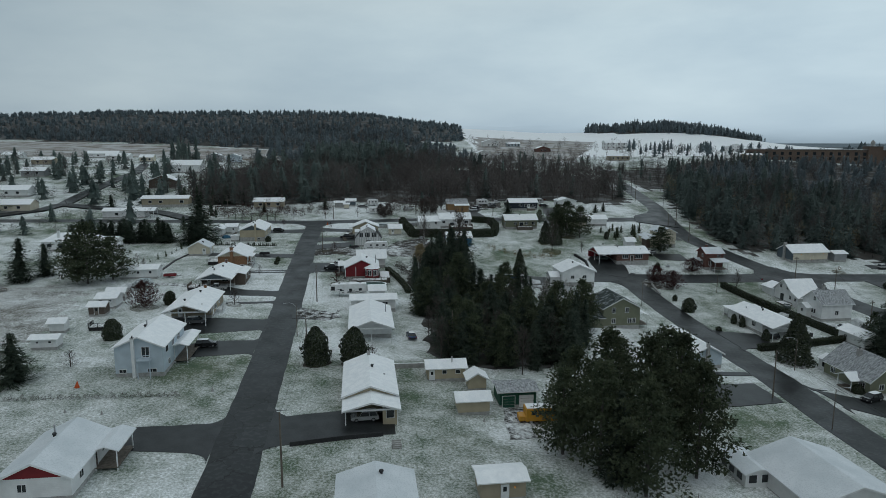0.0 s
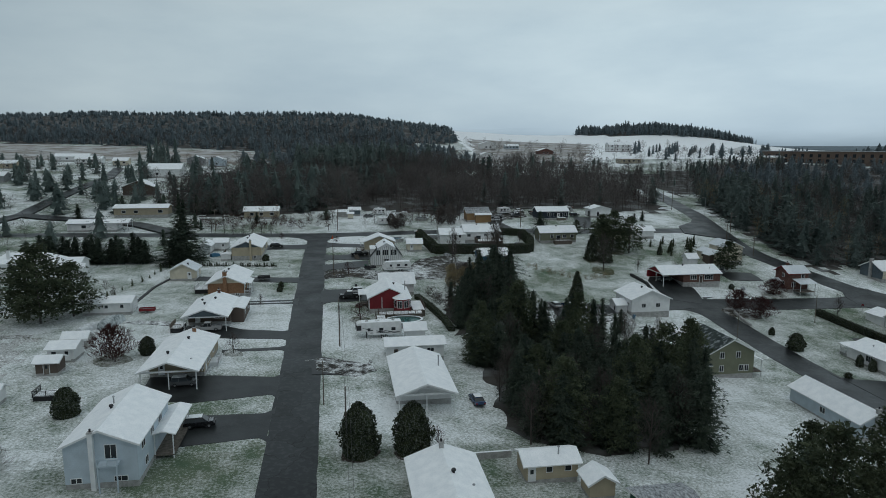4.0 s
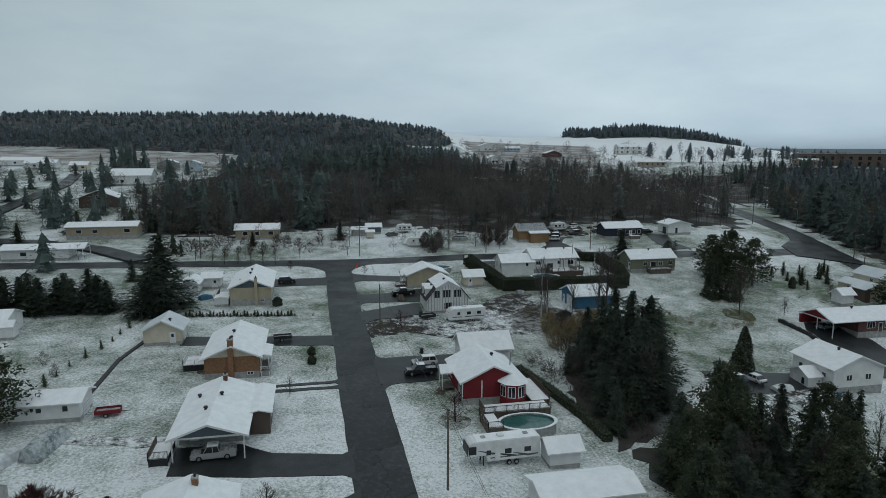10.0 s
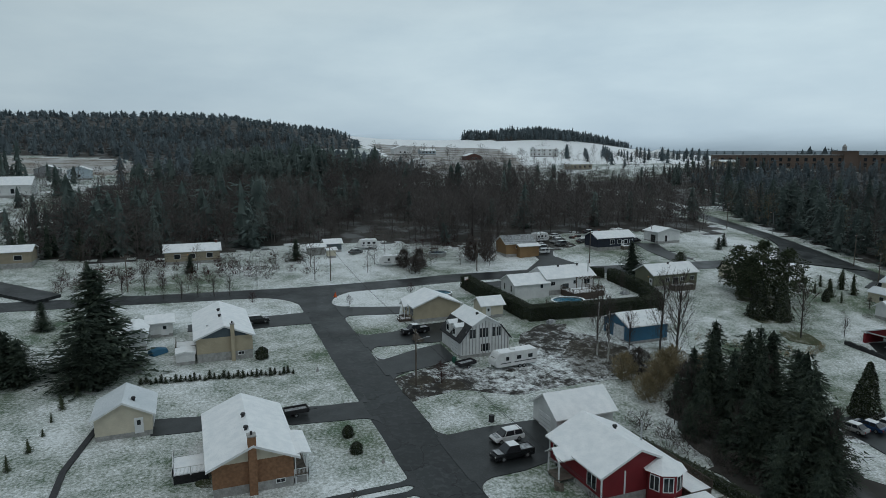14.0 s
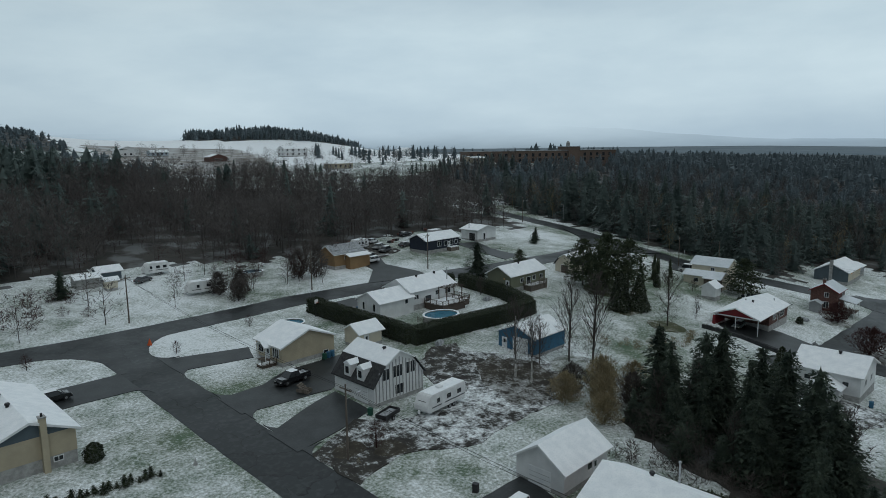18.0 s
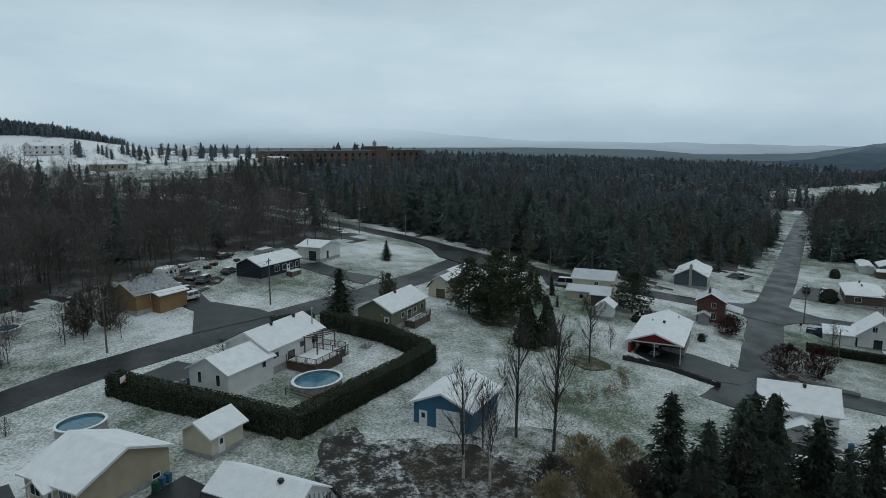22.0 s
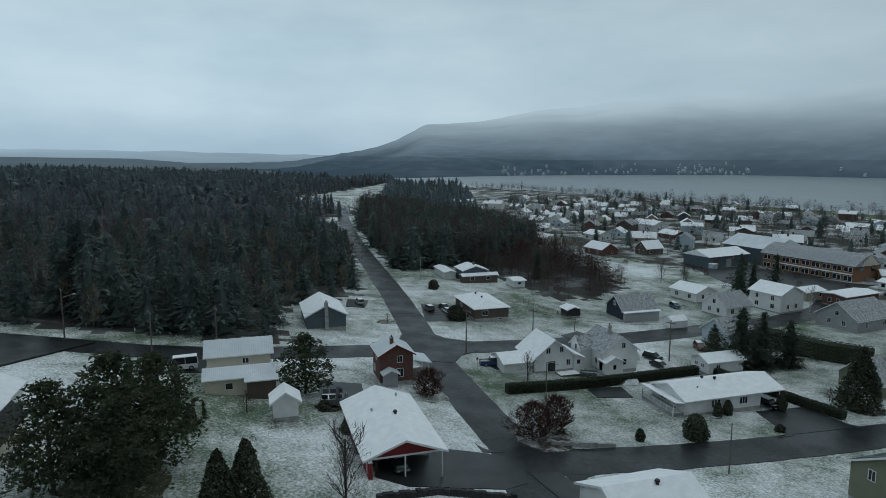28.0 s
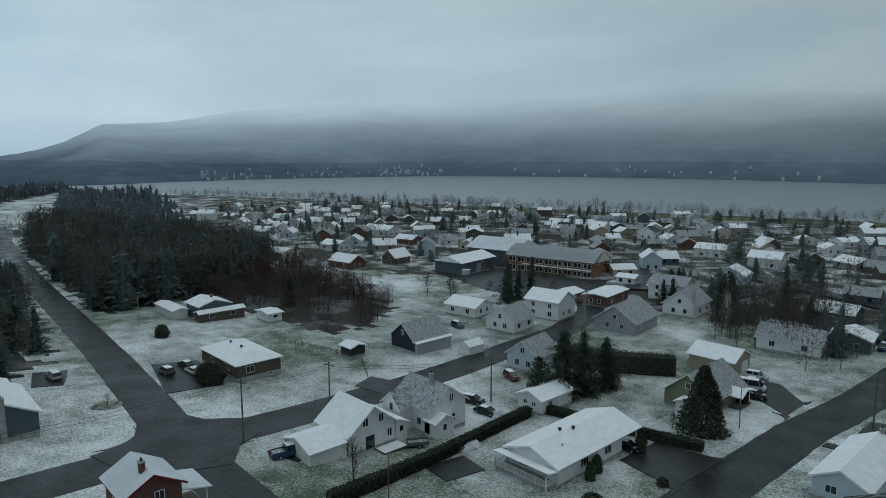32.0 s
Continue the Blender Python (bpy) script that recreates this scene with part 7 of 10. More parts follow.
PINES = [pine_template(k, 3500, 10) for k in range(4)]
CEDAR = [leafball_template(k, 1500, lambda f: 0.36 * math.sin(math.pi * min(1, 0.12 + 0.88 * f) ** 0.8) ** 0.6 * (1.0 if f < 0.6 else 1 - 0.3 * (f - 0.6)), 0.045) for k in range(3)]
CONE = [leafball_template(10 + k, 2600, lambda f: 0.27 * (1 - f) ** 0.75 + 0.01, 0.03) for k in range(3)]
DOME = [leafball_template(20 + k, 1300, lambda f: 0.46 * math.sqrt(max(0.02, 1 - max(0, f - 0.25) ** 2 / 0.58)) * (0.85 + 0.6 * min(f, 0.25)), 0.06) for k in range(3)]


def core(ob, h, r, profile, mat):
    """The dense inside of a clipped bush."""
    bm = bmesh.new()
    prev = None
    for i in range(7):
        f = i / 6 * 0.97
        ring = [bm.verts.new((r * profile(f) * math.cos(a * 0.6283), r * profile(f) * math.sin(a * 0.6283), h * f)) for a in range(10)]
        if prev:
            for a in range(10):
                bm.faces.new((prev[a], prev[(a + 1) % 10], ring[(a + 1) % 10], ring[a]))
        prev = ring
    bm.faces.new(prev)
    return part("inner_foliage", bm, mat, ob)


def spruce(x, y, h, seed, width=1.0, label=SP, mat=None):
    return tree(x, y, h, SPRUCE_NEAR, mat or M_NEEDLE, label, "spruce", width, 0.2, 0.9, seed=seed, name="spruce")


def pine(x, y, h, seed, width=1.0, label=PI):
    return tree(x, y, h, PINES, M_PINE, label, "pine", width * 1.15, 0.25, 0.8, seed=seed, name="pine")


def bare(x, y, h, seed, label="bare deciduous tree with fine twigs", width=1.0, mat=None, bark=None, templates=None, name="tree", stem=0.3):
    ob = tree(x, y, h, templates or BARE_NEAR, mat or M_TWIG, label, "tree", width, 0.013 * h, stem, bark, seed, name)
    return ob


def bush(x, y, h, r, seed, label=CE, templates=None, mat=None):
    ob = thing("cedar_bush", x, y, seed * 50, label, "bush")
    v, t = (templates or DOME)[seed % 3]
    k = 0.46 if templates is None else 0.36
    v = v * np.array([r / k, r / k, h])
    c = new("foliage", tri_mesh("foliage", v, t, [mat or M_CEDAR]))
    c.parent = ob
    core(ob, h * 0.95, r * 0.88, (lambda f: math.sqrt(max(0.05, 1 - max(0, f - 0.25) ** 2 / 0.6))), mat or M_CEDAR)
    return ob


for i, (x, y, h, w) in enumerate(((-60.7, 257, 17, 1.75), (-61.5, 249.5, 11, 1.6), (-62, 120, 9.5, 1.3), (-97, 197, 13, 1.1), (-93, 204, 10, 1.1), (65.4, 283, 9.5, 1.15), (26.5, 213, 13, 0.9), (30, 209.5, 14.5, 0.95), (32.5, 203, 14, 1.0), (31, 216.5, 13.5, 0.95), (34, 209, 14.5, 0.95),
                                  (127.2, 139.5, 14, 1.0), (126, 134.8, 13, 1.05),
                                  (-105, 345, 9, 1.1), (-118, 330, 8, 1.1), (-73, 283, 6, 1.2), (-17, 330, 6.5, 1.2), (112, 300, 4, 1.2), (117, 303, 4.5, 1.2), (232, 140, 10, 1.0), (55, 185, 6, 1.1), (-46, 324, 5, 1.2), (125, 128, 11, 1.1), (59, 176, 5, 1.1), (36, 82, 14, 0.9), (60, 110, 11, 1.0), (43, 105, 12, 1.0))):
    spruce(x, y, h, i, w * 1.45)
for i in range(16):
    spruce(-71.5 - 2.25 * i, 254.0 + (i % 3) * 1.8, 7.4 + (i * 7 % 5) * 0.45, 40 + i, 2.2, "spruce in a dense dark row behind the gardens")
for i, (x, y, h, w) in enumerate(((-77, 193, 18, 1.25), (-81, 197, 14, 1.2), (-72, 198, 13, 1.2), (34, 85, 17, 0.85), (43, 89, 20, 0.85), (51, 95, 19, 0.9), (40, 98, 18, 0.85), (30, 90, 14, 0.9), (53, 104, 17, 0.9), (48, 83, 18, 0.85), (34, 97, 15, 0.85), (47, 110, 13, 0.9), (38, 78, 17, 0.85),
                                  (84, 257, 14.5, 1.15), (88.5, 253.5, 13, 1.1), (82, 262.5, 12, 1.1), (79.5, 256, 11, 1.1), (114.5, 235.0, 10, 1.35), (79, 280, 6, 0.95), (129, 145, 9, 0.8))):
    if h > 1:
        pine(x, y, h, i, w)
for i, (x, y, h, r) in enumerate(((-9.2, 128, 7.6, 2.7), (-1.6, 128, 7.6, 2.8))):
    bush(x, y, h, r, i, "large egg-shaped cedar beside the street", CEDAR)
for i, (x, y, h, r) in enumerate(((52, 206.5, 9, 2.4), (72, 246.5, 8.6, 2.7), (76, 244.0, 8, 2.5), (100.9, 135.5, 11.5, 4.1), (51.5, 207.5, 5, 1.5))):
    ob = tree(x, y, h, CONE, M_CEDAR, "dense conical cedar tree", "cedar", r / (0.28 * h), 0.15, 0.5, seed=i, name="cedar")
for i, (x, y, h, r) in enumerate(((-53.4, 144, 4.3, 1.9), (-48.8, 171, 3.4, 1.5), (96, 185.5, 1.9, 0.75), (95.4, 175.7, 3.9, 1.95), (103.2, 165, 2.7, 0.8), (104, 162.2, 2.7, 0.8), (103.6, 150.8, 3, 0.95), (95.3, 159, 1.2, 0.8), (-27.5, 221, 1.5, 0.75), (-27.5, 216.5, 1.4, 0.8), (-35, 254, 2, 1.1),
                                  (106, 219, 1.6, 0.8), (98.5, 230.5, 2.0, 1.2), (107, 233, 1.6, 0.9), (174, 190, 3.2, 2.4), (177.5, 189.5, 3.0, 2.2), (215, 185, 3.0, 1.7), (102, 117, 1.6, 1.4), (98.8, 251, 3, 0.9))):
    if h > 0.5:
        bush(x, y, h, r, i)
bare(23.2, 237.6, 14, 0, "tall white birch with bare fine twigs", bark=M_BIRCH, mat=M_TWIG, name="birch", width=0.75, stem=0.72)
bare(23.4, 234.5, 13, 1, "leaning white birch with bare twigs", bark=M_BIRCH, mat=M_TWIG, name="birch", width=0.75, stem=0.72)
for i, (x, y, h, w, m, lab) in enumerate(((36.2, 236, 17, 0.8, M_TWIG, ""), (35.4, 230.8, 18, 0.85, M_TWIG, ""), (31, 238.5, 9, 0.9, M_TWIG, ""), (71.5, 234.9, 12.5, 1.0, M_TWIG, "bare larch with feathery branches"), (82.5, 233.5, 5, 1.1, M_TWIG, ""), (54.3, 272.3, 5, 1.1, M_TWIG, ""), (84, 284.5, 5, 1.0, M_TWIG, ""),
                                          (-48.1, 298.5, 5.5, 1.1, M_TWIG, ""), (-44.5, 299.5, 5.5, 1.0, M_TWIG, ""), (-41, 298.5, 6, 1.0, M_TWIG, ""), (-37.5, 298, 6, 0.9, M_TWIG, ""), (-52, 300, 6, 1.0, M_TWIG, ""), (-61, 306, 7, 1.0, M_TWIG, ""), (-56, 305, 7, 1.0, M_TWIG, ""), (121, 193.5, 8, 0.9, M_TWIG, "bare tree in front of a white cottage"),
                                          (50, 168, 11, 0.7, M_BIRCH, "slim white birch without leaves"), (53.5, 163, 12, 0.7, M_BIRCH, "slim white birch without leaves"), (49, 156, 11, 0.7, M_TWIG, ""), (56, 160, 10, 0.8, M_TWIG, ""), (58, 172, 9, 0.8, M_TWIG, ""), (52, 176, 9, 0.8, M_TWIG, ""), (2, 128, 4, 1.2, M_REDTWIG, ""), (60, 166, 6, 1.2, M_TWIG, ""),
                                          (160, 86, 10, 0.7, M_BIRCH, "slim white birch without leaves"), (140, 60, 12, 0.7, M_BIRCH, "slim white birch without leaves"), (128, 66, 12, 0.7, M_BIRCH, "slim white birch without leaves"), (124, 72, 11, 0.7, M_TWIG, ""), (119, 80, 9, 0.8, M_TWIG, ""), (215, 98, 9, 1, M_TWIG, ""), (210, 92, 9, 1, M_TWIG, ""), (204, 96, 8, 1, M_TWIG, ""), (40, 318, 9.5, 1.0, M_TWIG, ""), (44, 321, 10, 1.0, M_TWIG, ""), (48, 316, 9, 1.1, M_TWIG, ""), (36, 316, 9, 1.0, M_TWIG, ""), (44, 315, 8, 1.2, M_TWIG, ""), (30, 312, 7, 0.9, M_TWIG, ""), (40, 322, 7, 0.9, M_TWIG, ""), (13, 320, 5, 1, M_TWIG, ""))):
    if h > 1:
        bare(x, y, h, i + 2, lab or "bare deciduous tree with fine twigs", w, m, M_BIRCH if m is M_BIRCH else None)
for i, (x, y, h, w, m, lab) in enumerate(((-54.3, 168, 7.5, 1.15, M_REDTWIG, "spreading bare tree with reddish twigs"), (-32.6, 170, 4.6, 1.0, M_TWIG, "small bare fruit tree on grass"), (-55.4, 127.6, 3.6, 1.2, M_TWIG, "small bare apple tree"), (-7, 191, 4.6, 1.2, M_REDTWIG, "small bare garden tree"), (-9, 234, 4.2, 1.0, M_REDTWIG, "small bare reddish tree"),
                                          (116.6, 214, 5.5, 1.35, M_REDTWIG, "dark red crab-apple tree without leaves"), (98, 203, 6.5, 1.3, M_REDTWIG, "dark red fruit tree with frosted berries"), (101, 197.5, 6.5, 1.25, M_REDTWIG, "dark red fruit tree with frosted berries"), (65, 106, 3.6, 1.2, M_TWIG, "small bare garden tree"), (104.5, 244, 3.5, 1.1, M_TWIG, "small bare garden tree"),
                                          (170, 210, 2.6, 1.3, M_TAN, "small bush with tan leaves"), (36, 285, 3.4, 1.3, M_TWIG, "bare rounded shrub by the drive"), (-33, 291, 2.8, 1.0, M_REDTWIG, "reddish upright shrub without leaves"), (105, 138, 3, 1.0, M_REDTWIG, "small bare garden tree"), (-31, 203.5, 3.2, 0.7, M_TWIG, "narrow bare shrub by the house"), (-12.5, 283, 2.4, 1, M_REDTWIG, "thin young tree without leaves"), (4, 288, 2.6, 1, M_REDTWIG, "thin young tree without leaves"))):
    tree(x, y, h, BARE_DENSE if "dark red" in lab or "spreading" in lab else BARE_WIDE, m, lab, "tree", w, 0.02 * h, 0.25, None, i, "tree")
for i, (x, y, h, m) in enumerate(((27, 224, 6.5, M_TAN), (23.5, 221.5, 6, M_TAN), (30.5, 226, 6.2, M_TAN), (28, 219.5, 6, M_TWIG), (21, 226.5, 5.5, M_TAN), (25, 228, 5.5, M_TWIG), (19.5, 219, 5, M_TAN), (33, 222, 6, M_TAN), (-4.8, 197.6, 1.8, M_REDTWIG), (-13, 232.5, 1.0, M_TAN), (-75, 207, 2.5, M_TWIG), (-80, 212, 2.5, M_TWIG), (-84, 218, 2.4, M_TWIG), (-69, 216, 3.0, M_TWIG), (-73, 222, 3.0, M_TWIG), (-6, 163, 1.2, M_REDTWIG), (-10, 161, 0.9, M_REDTWIG))):
    tree(x, y, h, BARE_DENSE if h >= 5 else SHRUB, m, "tall tangle of leafless brush" if h >= 5 else "leafless shrub in the snowy garden", "shrub", 1.0, 0.03, 0.1, None, i, "shrub")
for i, (x, y, h, w) in enumerate(((11, 305, 5.5, 1.0), (13.5, 309, 6.5, 1.0), (10, 312, 6, 1.0), (31, 312, 8, 0.9), (35, 310, 9, 0.8))):
    tree(x, y, h, BARE_DENSE, M_TWIG, "dense dark leafless bush beside the street", "bush", w, 0.02 * h, 0.2, None, i, "bush")
wood("brush", SHRUB, [(48 + 1.1 * k + 0.6 * math.sin(k * 2.1), 239 - 1.5 * k + 0.05 * k * k + 0.7 * math.sin(k * 3.3), 2.0 + 0.6 * math.sin(k * 1.7), 1.0) for k in range(22)], M_TAN, "row of dry tan brush along the ditch", "brush", 3)
wood("brush", SHRUB, [(12 + 0.35 * k + math.sin(k * 2.1), 213 - 1.3 * k + math.sin(k * 3.3), 2.6 + 0.9 * math.sin(k * 1.7), 1.1) for k in range(34)], M_TWIG, "leafless brush behind the red house", "brush", 4)
wood("brush", SPRUCE_MID, [(-62.5 - 0.9 * k + 0.5 * math.sin(k * 5), 246 - 4.2 * k, 1.8 + 0.6 * math.sin(k * 1.7), 1.3) for k in range(9)], M_PINE, "row of young firs by the garden path", "firs", 5)
STAND = [(20, 186), (32, 188), (35, 208), (33, 216), (27, 219), (22, 212), (19, 200)]
LOWER = [(14, 128), (26, 122), (42, 124), (55, 140), (59, 160), (49, 172), (39, 184), (17, 182), (14, 160)]
wood("woodland", SPRUCE_NEAR, scatter(STAND, 5.2, 8, 15, 12, 1.15), M_NEEDLE, "close stand of dark spruces between back gardens", "wood", 12)
EDGE = [(15.5, 184), (21, 186), (21, 204), (27, 221), (20, 218), (16, 206)]
wood("woodland", SPRUCE_NEAR, scatter(EDGE, 3.7, 4, 9, 17, 1.3), M_NEEDLE, "young dark spruces at the edge of the stand", "wood", 17)
wood("brush", BARE_MID, scatter(EDGE, 2.4, 2, 5, 18, 1.4), M_TWIG, "dark leafless brush at the edge of the stand", "brush", 18)
wood("woodland", SPRUCE_NEAR, scatter(LOWER, 5.6, 7, 13, 13, 1.25), M_NEEDLE, "dark spruces below the back gardens", "wood", 13)
wood("woodland", PINES, scatter(LOWER, 13, 10, 14, 14, 1.15), M_PINE, "green pines among the spruces of the stand", "wood", 14)
wood("woodland", BARE_NEAR[:3], scatter(STAND, 9, 7, 13, 15, 0.9) + scatter(LOWER, 9.5, 6, 12, 16, 1.0), M_TWIG, "bare trees through the spruce stand", "wood", 15)
wood("woodland", SPRUCE_MID, scatter([(99, 248), (112, 252), (118, 262), (104, 268), (97, 258)], 4.5, 3, 5.5, 13, 1.2), M_PINE, "low pines behind the gardens", "wood", 13)


# ------------------------------------------------------------------ hedges
def hedge(path, width, height, label, mat=None, seed=0, density=52):
    """A clipped hedge: a dense body with leafy clumps all over it."""
    rng = random.Random(seed)
    ob = thing("hedge", path[0][0], path[0][1], 0, label, "hedge", z=0)
    ob.matrix_world = Matrix.Identity(4)
    s, bm = Soup(), bmesh.new()
    out = ribbon(path, width / 2 * 0.86)
    n = len(path)
    for i in range(n - 1):
        a, b, c, d = out[i], out[i + 1], out[2 * n - 2 - i], out[2 * n - 1 - i]
        vs = []
        for (x, y) in (a, b, c, d):
            z = H(x, y)
            vs.append((bm.verts.new((x, y, z - 0.2)), bm.verts.new((x, y, z + height * 0.93))))
        bm.faces.new([v[1] for v in vs])
        for j in range(4):
            bm.faces.new((vs[j][0], vs[(j + 1) % 4][0], vs[(j + 1) % 4][1], vs[j][1]))
        p, q = Vector(path[i]), Vector(path[i + 1])
        ln = (q - p).length
        dirv = (q - p).normalized()
        nv = Vector((-dirv.y, dirv.x))
        for _ in range(int(ln * (width + 2 * height) * density)):
            t, u = rng.random(), rng.uniform(0, width + 2 * height)
            bulge = 1 + 0.10 * math.sin(t * ln * 2.6 + seed) + rng.uniform(-0.06, 0.06)
            if u < height:
                off, z, nm = -width / 2 * bulge, u, -nv
            elif u < height + width:
                off, z, nm = u - height - width / 2, height * (0.96 + 0.04 * bulge) + rng.uniform(-0.05, 0.08), Vector((0, 0))
            else:
                off, z, nm = width / 2 * bulge, u - height - width, nv
            c2 = p + dirv * ln * t + nv * off
            c = Vector((c2.x, c2.y, H_FAST(c2.x, c2.y) + z))
            o = Vector((nm.x, nm.y, 0.5 if nm.length else 1)).normalized()
            uu = o.orthogonal().normalized()
            uu.rotate(Euler((rng.uniform(-0.6, 0.6), rng.uniform(-0.6, 0.6), rng.uniform(0, 6.28))))
            w = o.cross(uu)
            k = rng.uniform(0.07, 0.15)
            s.tri(c + uu * k * 1.2, c - uu * k + w * k, c - uu * k - w * k + o * k)
    bmesh.ops.recalc_face_normals(bm, faces=bm.faces)
    part("body", bm, mat or M_CEDAR, ob)
    v, t = s.arrays()
    c = new("foliage", tri_mesh("foliage", v, t, [mat or M_CEDAR]))
    c.parent = ob
    return ob


FX, FY = np.arange(-130, 301, 3.0), np.arange(40, 361, 3.0)
FZ = heights(*[a.ravel() for a in np.meshgrid(FX, FY)]).reshape(len(FY), len(FX))


def H_FAST(x, y):
    i, j = (x - FX[0]) / 3.0, (y - FY[0]) / 3.0
    a, b = int(i), int(j)
    u, w = i - a, j - b
    return float((FZ[b, a] * (1 - u) + FZ[b, a + 1] * u) * (1 - w) + (FZ[b + 1, a] * (1 - u) + FZ[b + 1, a + 1] * u) * w)


def stepped(path, step=3.0):
    out = []
    for p, q in zip(path, path[1:]):
        p, q = Vector(p), Vector(q)
        k = max(1, int((q - p).length / step))
        out += [tuple(p.lerp(q, i / k)) for i in range(k)]
    return out + [tuple(path[-1])]


hedge(stepped([(18.5, 288), (19, 279), (20.3, 269), (20.8, 260)]), 2.4, 3.0, "tall cedar hedge dusted with snow beside the street", seed=1)
hedge(stepped([(20.6, 259.3), (28, 258.8), (45, 257), (53.5, 257)]), 2.4, 3.0, "tall cedar hedge dusted with snow along the garden", seed=2)
hedge(stepped([(54, 258), (57, 268), (57, 281)]), 2.3, 2.9, "tall cedar hedge dusted with snow between two houses", seed=3)
hedge(stepped([(49.5, 286.5), (56.5, 283)]), 2.0, 2.4, "cedar hedge by the street", seed=4)
hedge(stepped([(119, 198.5), (121.5, 180), (124, 164), (125.5, 152)]), 1.5, 1.7, "clipped dark hedge with a snowy top", seed=5)
hedge(stepped([(124, 148.5), (110, 145.8), (97, 143.4)]), 1.4, 1.5, "clipped dark hedge with a snowy top", seed=6)
hedge(stepped([(137, 119.5), (128, 116), (119.5, 110)]), 4.0, 4.2, "tall thick dark hedge", seed=7, density=14)
hedge(stepped([(142, 126), (137, 118.5)]), 4.5, 4.5, "tall thick dark hedge", seed=8, density=14)
wood("hedge", SPRUCE_MID, [(-54 + 0.72 * k, 248 - 0.078 * k + 0.35 * math.sin(k * 2.3), 1.25 + 0.35 * math.sin(k * 1.9), 2.1) for k in range(33)], M_CEDAR, "low ragged evergreen hedge dusted with snow", "hedge", 9)
hedge(stepped([(8.5, 209), (11, 200), (13, 190), (13.5, 183)]), 1.6, 1.2, "low overgrown hedge with snow", M_CEDAR, seed=10, density=16)
wood("hedge", SHRUB, [(-72 + 0.62 * k, 112.6 + 0.25 * math.sin(k * 2.7), 1.0 + 0.3 * math.sin(k * 1.9), 1.0) for k in range(66)], M_TWIG, "row of low leafless shrubs across the lawn", "hedge", 6)

# ------------------------------------------------------------------ vehicles
def paint(name, c, rough=0.25):
    return material(name, tuple(v * 0.9 for v in c), c, 1.5, rough, 0.0, fine=tuple(v * 0.75 + 0.02 for v in c), fine_scale=6, fine_amount=0.3, spec=0.5)


P_BLACK, P_WHITE, P_SILVER, P_GREY = paint("black_car_paint", (0.012, 0.013, 0.015)), paint("white_car_paint", (0.7, 0.71, 0.72)), paint("silver_car_paint", (0.36, 0.37, 0.37)), paint("grey_car_paint", (0.10, 0.105, 0.11))
P_BLUE, P_RED, P_GREEN, P_YELLOW = paint("blue_car_paint", (0.025, 0.06, 0.14)), paint("dark_red_car_paint", (0.16, 0.02, 0.02)), paint("grey_green_car_paint", (0.10, 0.13, 0.12)), paint("school_bus_yellow", (0.55, 0.27, 0.02))
M_HEAD, M_TAIL = material("headlight_glass", (0.5, 0.5, 0.48), rough=0.1), material("tail_light", (0.25, 0.01, 0.01), rough=0.2)
SHAPES = {"suv": (4.5, 1.85, 0.95, [(-2.1, 0.95), (-1.85, 1.62), (0.45, 1.66), (1.25, 1.0)]), "sedan": (4.6, 1.8, 0.88, [(-1.9, 0.88), (-1.15, 1.38), (0.45, 1.42), (1.35, 0.92)]),
          "pickup": (5.6, 1.95, 1.05, [(-0.75, 1.05), (-0.6, 1.82), (0.75, 1.86), (1.5, 1.1)]), "van": (5.2, 2.0, 1.1, [(-2.55, 1.1), (-2.5, 2.25), (1.2, 2.25), (2.0, 1.2)])}


def wheel(ob, x, y, r=0.34, w=0.24):
    bm = bmesh.new()
    rod(bm, (x, y - w / 2, r), (x, y + w / 2, r), r, r, 14)
    t = part("wheel", bm, M_TYRE, ob)
    s = 1 if y > 0 else -1
    part("rim", rod(bmesh.new(), (x, y + s * (w / 2 - 0.02), r), (x, y + s * (w / 2 + 0.012), r), r * 0.6, r * 0.55, 10), M_STEEL, t)


